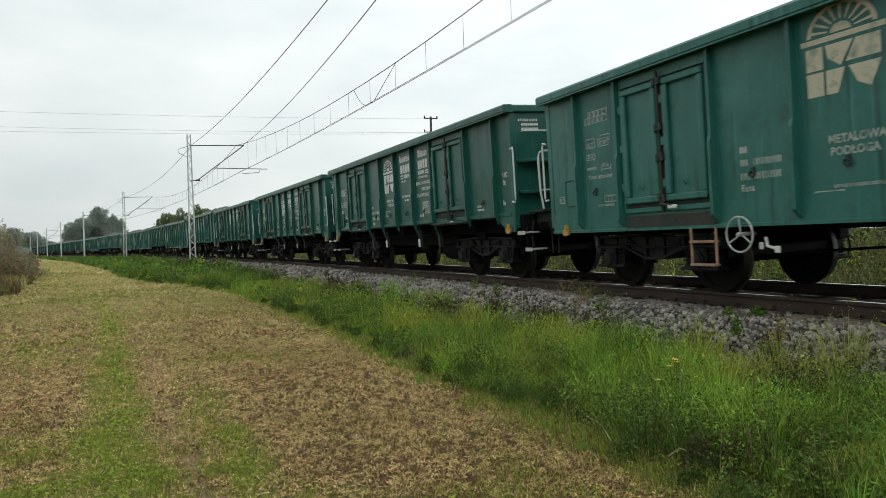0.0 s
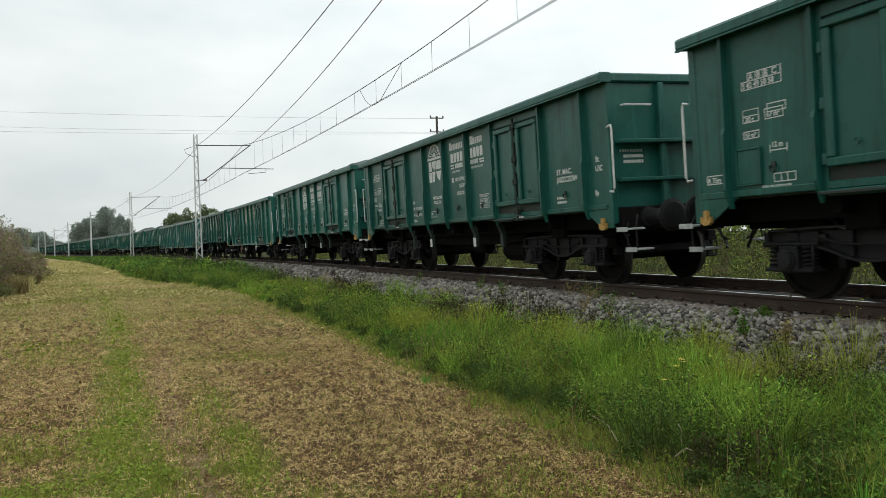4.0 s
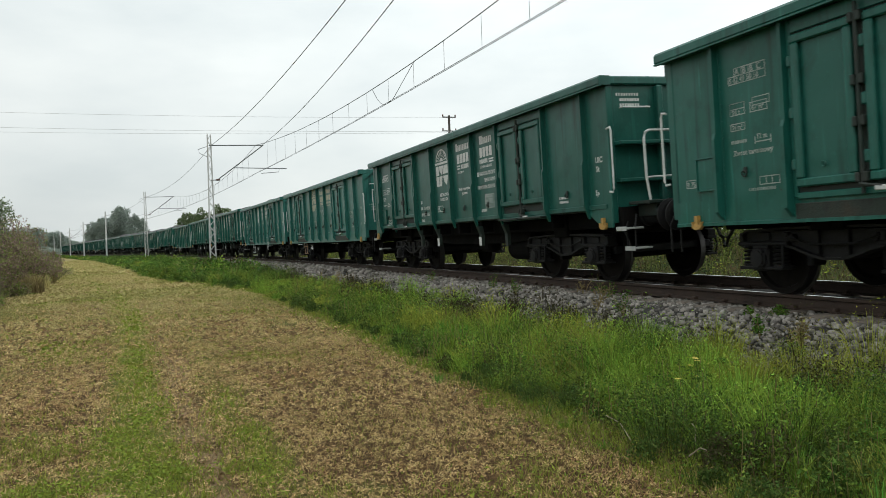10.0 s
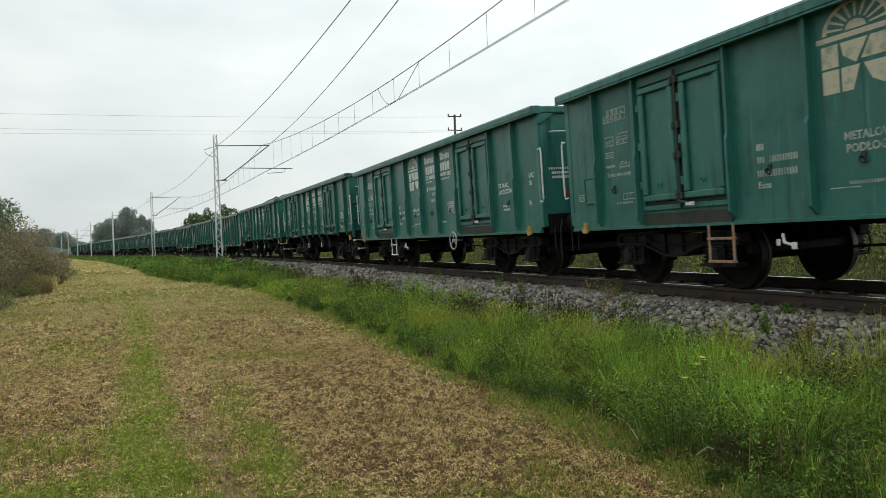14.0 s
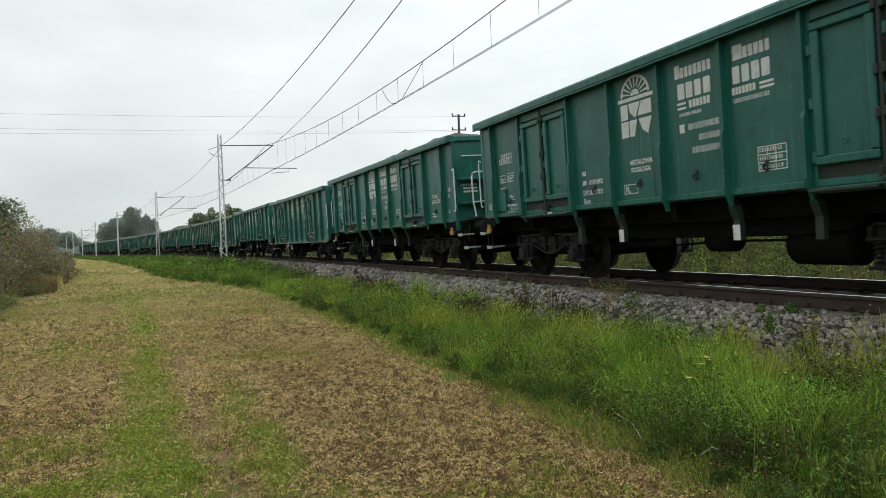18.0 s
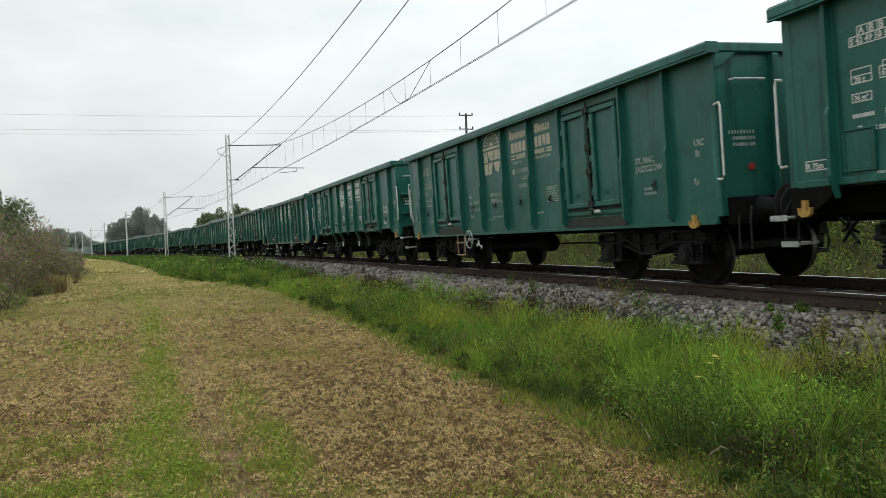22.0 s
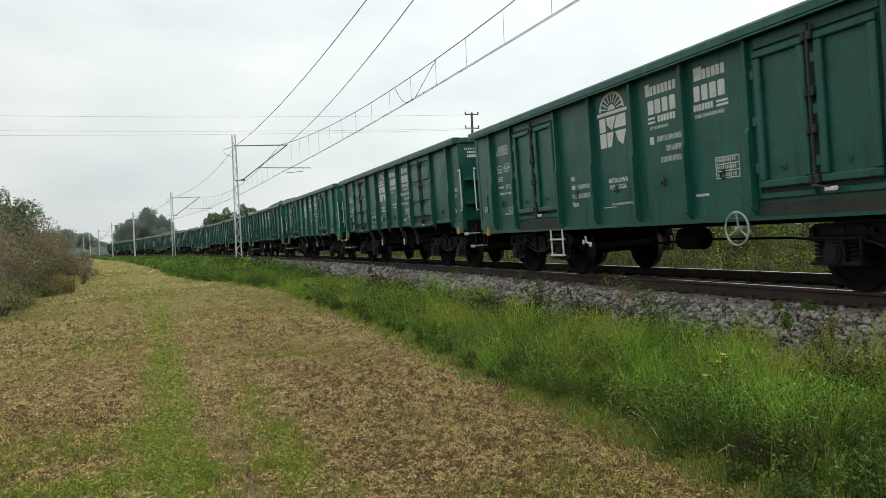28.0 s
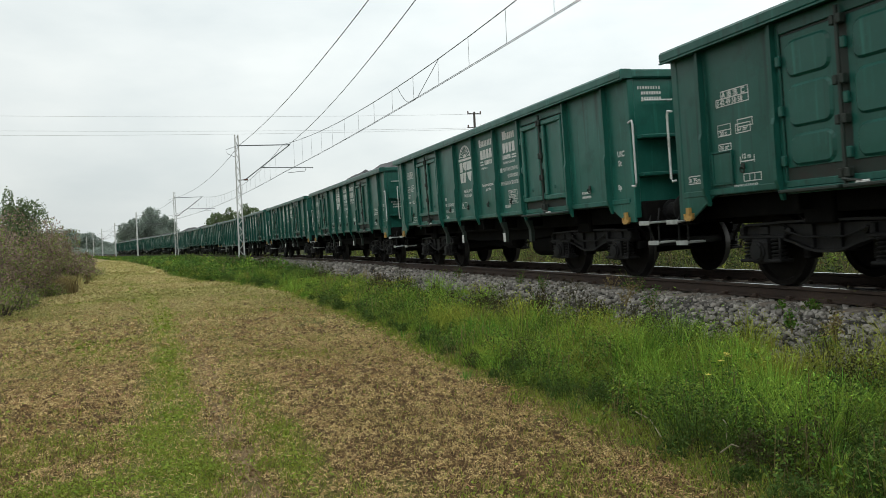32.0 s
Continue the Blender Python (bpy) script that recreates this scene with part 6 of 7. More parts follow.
def grow_fringe():
    """Short mixed grass where the mown field meets the verge."""
    for q0, q1, dens, width in ((2.0, 9.0, 1000, 0.006), (9.0, 20.0, 500, 0.010), (20.0, 40.0, 260, 0.016)):
        n = int((q1 - q0) * 1.3 * dens)
        q = RNG.uniform(q0, q1, n)
        lat = verge_edge(q) + RNG.normal(0.28, 0.2, n)
        x, y = many_beside(q, lat)
        k = RNG.uniform(0, 1, n) < 0.7 + 0.4 * clump_noise(x, y, 2.5, 3.3)
        x, y, lat = x[k], y[k], lat[k]
        h = np.clip(0.05 + 0.10 * (lat - verge_edge(q[k]) + 0.5), 0.03, 0.2) * RNG.uniform(0.5, 1.3, len(x))
        few = RNG.uniform(0, 1, len(x)) < 0.4
        c = np.stack([x[few], y[few], ground_height(lat[few]) + h[few] * RNG.uniform(0.1, 1.0, few.sum())], 1)
        stuff("fringe_herbs", "small yellow-green leaves at the edge of the mown field", "herbs", flakes("fringe_herbs", c, width * 5.0 * RNG.uniform(0.5, 1.5, few.sum()), width * 2.2, FIELD_LEAF, 0.6))
        pale = RNG.uniform(0, 1, len(x)) < 0.3
        for mask, mat, name in ((~pale, CLOVER, "fringe_grass"), (pale, GRASS_DRY, "fringe_stubble")):
            m = int(mask.sum())
            stuff(name, "short mixed grass at the edge of the mown field", "grass", blades(name, x[mask], y[mask], ground_height(lat[mask]) - 0.01, h[mask], width * RNG.uniform(0.6, 1.4, m), RNG.uniform(0.2, 1.1, m), mat))


def grow_far_bank():
    """Tall mixed weeds beyond the track."""
    n = 2400
    q, lat = RNG.uniform(-2, 75, n), 3.3 + RNG.uniform(0, 1, n) ** 0.9 * 10
    x, y = many_beside(q, lat)
    tall = (0.45 + 0.085 * (lat - 3.3) + 0.5 * np.clip((lat - 8.5) / 3, 0, 1)) * RNG.uniform(0.6, 1.25, n) * (1 + 0.25 * clump_noise(x, y, 0.9, 3.0))
    rad = RNG.uniform(0.18, 0.42, n)
    kind = RNG.uniform(0, 1, n) * 0.6 + 0.4 * (0.5 + 0.5 * clump_noise(x, y, 0.7, 6.0))
    for lo, hi, mat, label in ((0, 0.36, BANK_DARK, "deep green weeds beyond the track"), (0.36, 0.58, BANK_MID, "olive green weeds beyond the track"), (0.58, 0.74, BANK_BROWN, "brownish weeds beyond the track"), (0.74, 0.80, HERB_YELLOW, "yellow-green weeds beyond the track"), (0.80, 2, HERB_MID, "green weeds beyond the track")):
        mask = (kind >= lo) & (kind < hi)
        leaves = 46
        X, Y, R, H, La = (np.repeat(a[mask], leaves) for a in (x, y, rad, tall, lat))
        k = len(X)
        f, a = RNG.uniform(0.05, 1, k), RNG.uniform(0, math.tau, k)
        r = R * np.sqrt(RNG.uniform(0, 1, k)) * (1.15 - 0.6 * f)
        c = np.stack([X + np.cos(a) * r, Y + np.sin(a) * r, ground_height(La) + H * f], 1)
        stuff("bank_herbs", label, "herbs", flakes("bank_herbs", c, 0.085 * RNG.uniform(0.5, 1.5, k), 0.034 * RNG.uniform(0.6, 1.4, k), mat, 0.9))
    n = 26000
    q, lat = RNG.uniform(-2, 70, n), 2.6 + RNG.uniform(0, 1, n) ** 1.3 * 12
    x, y = many_beside(q, lat)
    cl = clump_noise(x, y, 1.1, 3.0)
    h = np.clip((0.34 + 0.2 * cl + 0.06 * (lat - 2.6)) * RNG.uniform(0.5, 1.3, n), 0.08, 1.2)
    pick = RNG.uniform(0, 1, n) + 0.25 * cl
    for mask, name, mat, label in ((pick < 0.6, "bank_weeds", BANK_MID, "green grass beyond the track"), (pick >= 0.6, "bank_dry_stalks", BANK_BROWN, "dry yellowish stalks beyond the track")):
        k = int(mask.sum())
        stuff(name, label, "grass", blades(name, x[mask], y[mask], ground_height(lat[mask]) - 0.02, h[mask], 0.012 * RNG.uniform(0.6, 1.6, k), RNG.uniform(0.1, 0.9, k), mat))


def field_zones(x, y):
    off = x + 0.0018 * y * y - 0.26 + 0.12 * clump_noise(x, y, 1.9, 0.3)
    green = np.maximum(np.clip(1.05 - y / 34, 0.35, 0.8) * np.exp(-((off + 0.40) / 0.24) ** 2), 0.75 * np.exp(-((off - 0.36) / 0.19) ** 2) * np.clip((9.5 - y) / 3, 0, 1) * np.clip(0.6 + clump_noise(x, y, 2.2, 4.4), 0, 1))
    patch = np.clip(clump_noise(x, y, 0.9, 5.0) * 1.4 + 0.5 * clump_noise(x, y, 3.1, 2.0) - 0.35, 0, 1)
    low_left = np.clip((8.5 - y) / 3.0, 0, 1) * np.clip((0.7 - off) / 0.6, 0, 1)
    green = np.clip(np.maximum(green, np.maximum(patch * 0.35, low_left * (0.52 + 0.6 * clump_noise(x, y, 5.5, 1.0)))), 0, 1)
    bare = np.exp(-(off / 0.12) ** 2) * np.clip(1.3 - y / 16, 0.25, 1)
    return green, bare


CLOTS = {3.4: (430, 12, 0.023, 0.027), 7.0: (310, 10, 0.028, 0.033), 13.0: (150, 8, 0.046, 0.050), 26.0: (38, 6, 0.13, 0.14), 55.0: (4, 6, 0.4, 0.4)}


def lay_clots(y0, y1, x0, x1):
    """Clots of matted hay a few centimetres across, with dark gaps between them."""
    dens, per, leaf, wide = CLOTS[y0]
    n = int((y1 - y0) * (x1 - x0) * dens)
    x, y = RNG.uniform(x0, x1, n), RNG.uniform(y0, y1, n)
    lat = lateral(x, y)
    inside = np.clip((verge_edge(y) + 0.45 - lat + 0.45 * clump_noise(x, y, 3, 1)) / 0.5, 0, 1)
    green, bare = field_zones(x, y)
    gap = np.clip(0.72 + 1.3 * clump_noise(x, y, 26.0 if y0 < 13 else 14.0, 9.0), 0.08, 1)
    keep = RNG.uniform(0, 1, n) < inside * (1 - 0.8 * green) * (1 - 0.8 * bare) * gap
    x, y = x[keep], y[keep]
    n = len(x)
    size = RNG.uniform(0.5, 1.4, n)
    X, Y, S = (np.repeat(a, per) for a in (x, y, size))
    k = n * per
    a, r = RNG.uniform(0, math.tau, k), np.sqrt(RNG.uniform(0, 1, k))
    px, py = X + np.cos(a) * r * wide * S * 1.3, Y + np.sin(a) * r * wide * S * 0.8
    z = ground_height(lateral(px, py)) + 0.004 + min(wide, 0.06) * 1.3 * S * (1 - r * r) * RNG.uniform(0.3, 1.0, k)
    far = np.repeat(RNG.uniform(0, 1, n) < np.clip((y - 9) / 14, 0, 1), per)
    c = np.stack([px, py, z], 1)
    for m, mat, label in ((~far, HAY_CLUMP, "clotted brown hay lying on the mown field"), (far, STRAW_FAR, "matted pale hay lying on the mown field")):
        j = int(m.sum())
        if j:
            stuff("hay_clots", label, "hay", flakes("hay_clots", c[m], leaf * RNG.uniform(0.5, 1.5, j), leaf * RNG.uniform(0.22, 0.55, j), mat, 0.55))


def grow_field():
    for y0, y1, dens, ln in ((3.4, 7.0, 9500, 0.040), (7.0, 13.0, 4200, 0.060), (13.0, 26.0, 1050, 0.11), (26.0, 55.0, 200, 0.22), (55.0, 140.0, 22, 0.5)):
        x0, x1 = max(-0.22 * y1 - 1.2, -14.0), 3.2
        n = int((y1 - y0) * (x1 - x0) * dens)
        x, y = RNG.uniform(x0, x1, n), RNG.uniform(y0, y1, n)
        lat = lateral(x, y)
        inside = np.clip((verge_edge(y) + 0.55 - lat + 0.45 * clump_noise(x, y, 3, 1)) / 0.5, 0, 1)
        green, bare = field_zones(x, y)
        clot = np.clip(0.55 + 1.5 * clump_noise(x, y, 15.0 if y0 < 12 else 9.0 if y0 < 25 else 4.0, 3.0), 0.03, 1)
        keep = RNG.uniform(0, 1, n) < inside * (1 - 0.75 * green) * (1 - 0.6 * bare) * clot
        xs, ys = x[keep], y[keep]
        k = len(xs)
        z = ground_height(lateral(xs, ys)) + RNG.uniform(0.0, 0.06, k) * (1 + 0.8 * clump_noise(xs, ys, 15.0 if y0 < 12 else 9.0 if y0 < 25 else 4.0, 3.0))
        thin = RNG.uniform(0, 1, k) < (0.18 if y0 < 13 else 0.14)
        xs, ys, z = xs[thin], ys[thin], z[thin]
        k = len(xs)
        lay_clots(y0, y1, x0, x1)
        brown = RNG.uniform(0, 1, k) < (0.50 + 0.45 * clump_noise(xs, ys, 0.8, 7.0)) * np.clip((24 - ys) / 14, 0, 1)
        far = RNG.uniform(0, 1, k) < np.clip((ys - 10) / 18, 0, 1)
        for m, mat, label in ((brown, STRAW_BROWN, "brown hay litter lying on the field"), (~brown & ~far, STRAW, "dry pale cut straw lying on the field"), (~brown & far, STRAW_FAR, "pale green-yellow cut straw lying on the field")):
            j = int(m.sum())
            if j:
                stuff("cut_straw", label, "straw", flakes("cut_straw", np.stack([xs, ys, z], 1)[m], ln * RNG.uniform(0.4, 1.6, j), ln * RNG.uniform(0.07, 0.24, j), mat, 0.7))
        keep = RNG.uniform(0, 1, n) < bare * 0.30 * (y0 < 20)
        xs, ys = x[keep], y[keep]
        k = len(xs)
        if k:
            stuff("soil_crumbs", "dry brown soil crumbs in the wheel rut", "soil", flakes("soil_crumbs", np.stack([xs, ys, ground_height(lateral(xs, ys)) - 0.03 + RNG.uniform(0, 0.03, k)], 1), ln * RNG.uniform(0.3, 1.2, k), ln * RNG.uniform(0.3, 0.8, k), SOIL_CRUMB, 0.5))
        keep = RNG.uniform(0, 1, n) < inside * (1 - 0.8 * green) * (1 - 0.8 * bare) * 0.05
        xs, ys = x[keep], y[keep]
        k = len(xs)
        stuff("stubble", "short dry stubble standing in the mown field", "stubble", blades("stubble", xs, ys, ground_height(lateral(xs, ys)) - 0.01, RNG.uniform(0.03, 0.085, k) * (1 if y0 < 12 else 1.3), ln * 0.09 * RNG.uniform(0.6, 1.4, k), RNG.uniform(0.2, 1.2, k), STRAW))
        keep = RNG.uniform(0, 1, n) < inside * (0.035 + 0.80 * green) * (1 - 0.9 * bare) * 0.5
        xs, ys = x[keep], y[keep]
        k = len(xs)
        stuff("field_regrowth", "short green regrowth between the straw", "grass", blades("field_regrowth", xs, ys, ground_height(lateral(xs, ys)) - 0.01, RNG.uniform(0.025, 0.085, k) * (1 if y0 < 12 else 1.4), ln * 0.13 * RNG.uniform(0.7, 1.5, k), RNG.uniform(0.2, 1.0, k), CLOVER))
        keep = RNG.uniform(0, 1, n) < inside * (0.003 + 0.34 * green ** 1.5 * np.clip(clump_noise(x, y, 3.0, 6.0) * 1.5 + 0.3, 0, 1)) * (1 - 0.9 * bare)
        xs, ys = x[keep], y[keep]
        k = len(xs)
        z = ground_height(lateral(xs, ys)) + RNG.uniform(0.01, 0.07, k)
        stuff("field_herbs", "low broad-leaved green herbs between the straw", "herbs", flakes("field_herbs", np.stack([xs, ys, z], 1), ln * RNG.uniform(0.4, 1.0, k), ln * RNG.uniform(0.25, 0.5, k), FIELD_LEAF, 0.45))


def crown_points(n, blobs, rough=0.25):
    """Leaf places on and in a set of blobs (centre, radii), thicker towards the skin."""
    out = []
    weights = np.array([b[1][0] * b[1][2] for b in blobs])
    counts = (n * weights / weights.sum()).astype(int)
    for (c, r), k in zip(blobs, counts):
        d = RNG.normal(size=(k, 3))
        d /= np.linalg.norm(d, axis=1)[:, None]
        rad = RNG.uniform(0.45, 1.0, k) ** 0.5 * (1 + rough * clump_noise(d[:, 0] * 4 + c[0], d[:, 2] * 4 + d[:, 1] * 3, 1.4, c[2]))
        out.append(np.array(c) + d * np.array(r) * rad[:, None])
    return np.concatenate(out)


def tree(x, y, height, width, leaf, n, mat, label, seed, trunk=0.25, ground=-0.8):
    rng = np.random.RandomState(seed)
    t = thing("tree", label, "tree", at=pose(x, y, ground))
    s = Shape()
    s.tube([(0, 0, 0), (0.05 * height * 0.1, 0, height * 0.25), (0, 0.02 * height, height * 0.55), (0, 0, height * 0.85)], trunk * height * 0.08, 8, r_end=0.03)
    blobs = []
    for i in range(11):
        a, r = rng.uniform(0, math.tau), rng.uniform(0.1, 0.38) * width
        z = height * rng.uniform(0.28, 0.84)
        r *= 1.15 - 0.7 * (z / height) ** 2
        c = (r * math.cos(a), r * math.sin(a), z)
        k = width * rng.uniform(0.16, 0.27)
        blobs.append((c, (k, k, k * rng.uniform(0.75, 1.1))))
        s.tube([(0, 0, z * 0.55), (c[0] * 0.5, c[1] * 0.5, z * 0.85), c], trunk * height * 0.025, 5, r_end=0.02)
    blobs.append(((0, 0, height * 0.5), (width * 0.33, width * 0.33, height * 0.36)))
    blobs.append(((0, 0, height * 0.86), (width * 0.13, width * 0.13, height * 0.13)))
    part("trunk", s.mesh("trunk", BARK), t, "grey-brown trunk and limbs")
    c = crown_points(int(n * 3.2), blobs)
    part("crown", flakes("crown", c, leaf * 0.74 * RNG.uniform(0.6, 1.5, len(c)), leaf * 0.58, mat, 0.8), t)
    return t


def bush(x, y, height, width, n, leaf, mats, label, seed, ground=-0.78):
    rng = np.random.RandomState(seed)
    t = thing("bush", label, "bush", "bushes beside the line", at=pose(x, y, ground))
    s = Shape()
    blobs = []
    for i in range(9):
        a, r = rng.uniform(0, math.tau), rng.uniform(0.05, 0.42) * width
        z = height * rng.uniform(0.30, 0.78)
        c = (r * math.cos(a), r * math.sin(a), z)
        k = width * rng.uniform(0.16, 0.26)
        blobs.append((c, (k, k, height * rng.uniform(0.16, 0.26))))
    blobs.append(((0, 0, height * 0.35), (width * 0.42, width * 0.42, height * 0.36)))
    for i in range(26):
        a, r = rng.uniform(0, math.tau), rng.uniform(0.1, 0.5) * width
        z = height * rng.uniform(0.5, 1.04)
        s.tube([(0.2 * r * math.cos(a), 0.2 * r * math.sin(a), 0), (0.7 * r * math.cos(a), 0.7 * r * math.sin(a), z * 0.6), (r * math.cos(a + 0.2), r * math.sin(a + 0.2), z)], 0.012, 4, r_end=0.003)
    part("woody_frame", s.mesh("woody_frame", BARK), t, "thin grey-brown twigs")
    c = crown_points(n, blobs, 0.35)
    c[:, 2] = np.maximum(c[:, 2], 0.02)
    split = (RNG.uniform(0, 1, len(c)) < 0.68) if len(mats) > 1 else np.ones(len(c), bool)
    part("foliage", flakes("foliage", c[split], leaf * RNG.uniform(0.6, 1.5, split.sum()), leaf * 0.7, mats[0], 0.9), t)
    if len(mats) > 1:
        part("foliage", flakes("foliage", c[~split], leaf * RNG.uniform(0.6, 1.5, (~split).sum()), leaf * 0.7, mats[1], 0.9), t, "greener leaves")
    return t


def at_bearing(az, dist):
    return dist * math.sin(radians(az)), dist * math.cos(radians(az))


grow_verge()
grow_fringe()
grow_mounds()
grow_leafy_edge()
grow_far_bank()
grow_field()

for i in range(24):
    spot = beside(3.0 + i * 2.9, 12.6 + 1.2 * math.sin(i * 2.3))
    bush(spot.x, spot.y, 2.3 + 0.35 * math.sin(i * 1.7), 3.4, 1500, 0.13, [BANK_MID, GRASS] if i % 3 else [BANK_MID, BANK_DARK], "olive green shrub beyond the track", 200 + i, -0.1)

for i in range(16):
    az = -10.4 + 0.42 * i
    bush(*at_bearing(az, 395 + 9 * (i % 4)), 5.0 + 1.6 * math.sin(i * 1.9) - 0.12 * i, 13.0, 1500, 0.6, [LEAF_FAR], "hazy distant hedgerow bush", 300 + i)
for i, (x, y) in enumerate(((-4.9, 33.0), (-5.2, 37.0), (-5.5, 42.0), (-5.9, 47.0), (-6.4, 52.0))):
    k = 500
    a, r = RNG.uniform(0, math.tau, k), 0.55 * np.sqrt(RNG.uniform(0, 1, k))
    stuff("tall_dry_grass", "tall yellowish dry grass at the foot of the hedge", "grass", blades("tall_dry_grass", x + r * np.cos(a), y + 1.6 * r * np.sin(a), np.full(k, -0.8), RNG.uniform(0.3, 0.85, k) * (1 - 0.05 * i), 0.03 * RNG.uniform(0.6, 1.4, k), RNG.uniform(0.1, 0.6, k), STRAW_FAR if i % 2 else GRASS_DRY))

for i in range(16):
    spot = beside(2.0 + i * 5.2, 15.6 + 1.0 * math.sin(i * 1.7))
    bush(spot.x, spot.y, 2.7 + 0.4 * math.sin(i * 2.1), 5.2, 1500, 0.16, [BANK_MID, BANK_DARK], "tall olive shrub behind the bank", 240 + i, -0.1)

PURPLE = "dense purple-brown shrub with dry leaves at the field's edge"
for i, (x, y, h, w) in enumerate(((-5.7, 22.0, 2.7, 2.9), (-5.75, 25.5, 3.0, 2.9), (-5.8, 28.5, 3.2, 2.9), (-5.9, 31.5, 3.1, 2.8), (-6.0, 34.5, 2.9, 2.8), (-6.1, 38.0, 2.5, 2.7), (-6.3, 41.5, 2.2, 2.7), (-6.5, 45.5, 1.9, 2.6), (-6.9, 49.5, 1.6, 2.5), (-7.3, 54.0, 1.3, 2.5), (-8.6, 30.0, 3.2, 3.4), (-8.8, 36.0, 3.1, 3.6), (-9.2, 43.0, 2.6, 3.8), (-10.0, 51.0, 2.3, 4.0))):
    bush(x, y, h, w, 9000, 0.07 if y < 35 else 0.10, [LEAF_BUSH, LEAF_GREEN_BUSH], PURPLE, 40 + i)
for i, (x, y, h, w) in enumerate(((-4.75, 20.0, 1.1, 1.6), (-4.75, 22.5, 0.95, 1.5), (-4.8, 24.5, 0.7, 1.2), (-5.0, 26.5, 0.65, 1.3), (-5.1, 31.0, 0.6, 1.3), (-5.5, 39.0, 0.5, 1.4), (-6.0, 46.0, 0.5, 1.6), (-6.3, 55.0, 0.7, 2.0))):
    bush(x, y, h, w, 1800, 0.06, [LEAF_GREEN_BUSH, LEAF_BUSH], "low green weedy shrub at the foot of the hedge", 70 + i)
for i, (x, y, h) in enumerate(((-5.75, 31.0, 3.75), (-6.7, 33.5, 4.25))):
    tree(x, y, h, 1.8, 0.10, 2600, LEAF_TREE, "young dark green tree growing out of the hedge", 90 + i, 0.12)

for i, (q, lat, h, w) in enumerate(((52.0, -3.6, 1.1, 1.6), (53.2, -4.3, 0.9, 1.6), (50.6, -4.0, 0.75, 1.4), (57.0, -4.6, 0.8, 1.8), (45.0, -6.9, 0.7, 1.6), (41.0, -6.6, 0.75, 1.7), (38.2, -6.3, 0.7, 1.5))):
    p = beside(q, lat)
    bush(p.x, p.y, h, w, 1700, 0.07, [GRASS_DARK, GRASS_DRY] if i < 3 else [GRASS_DARK, CLOVER], "brown-green weedy bush at the mast's foot" if i < 3 else "dark green herb bush at the verge", 120 + i)
for az, dist, h, w, n, seed in ((1.55, 165, 9.0, 7.0, 4200, 1), (2.6, 172, 10.2, 7.0, 4200, 2), (3.75, 160, 10.3, 6.5, 4200, 3), (4.6, 168, 8.6, 5.5, 3000, 12)):
    tree(*at_bearing(az, dist), h, w, 0.36, n, LEAF_TREE, "broad dark green tree beyond the railway", seed)
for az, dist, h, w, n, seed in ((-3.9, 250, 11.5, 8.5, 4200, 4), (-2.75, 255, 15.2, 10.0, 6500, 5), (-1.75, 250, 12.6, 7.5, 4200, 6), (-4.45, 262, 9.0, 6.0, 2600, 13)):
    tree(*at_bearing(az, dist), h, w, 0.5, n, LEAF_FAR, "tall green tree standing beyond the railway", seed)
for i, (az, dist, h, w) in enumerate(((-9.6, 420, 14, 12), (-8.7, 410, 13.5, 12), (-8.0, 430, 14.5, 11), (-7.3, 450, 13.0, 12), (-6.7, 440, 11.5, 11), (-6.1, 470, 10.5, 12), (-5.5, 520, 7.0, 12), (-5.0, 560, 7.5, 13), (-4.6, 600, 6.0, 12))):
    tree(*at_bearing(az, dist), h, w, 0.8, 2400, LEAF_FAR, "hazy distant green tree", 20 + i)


# ---- ballast stones, the nearest as pieces of their own ----
def stone_shapes(k):
    """Broken angular stones: blocks with their corners knocked about."""
    out = []
    for i in range(k):
        r = random.Random(100 + i)
        v = [Vector((sx * r.uniform(0.45, 1.15), sy * r.uniform(0.4, 1.05), sz * r.uniform(0.35, 0.95))) for sz in (-1, 1) for sy in (-1, 1) for sx in (-1, 1)]
        me = bpy.data.meshes.new("stone")
        me.from_pydata(v, [], [(0, 2, 3), (0, 3, 1), (4, 5, 7), (4, 7, 6), (0, 1, 5), (0, 5, 4), (2, 6, 7), (2, 7, 3), (0, 4, 6), (0, 6, 2), (1, 3, 7), (1, 7, 5)])
        out.append(me)
    return out


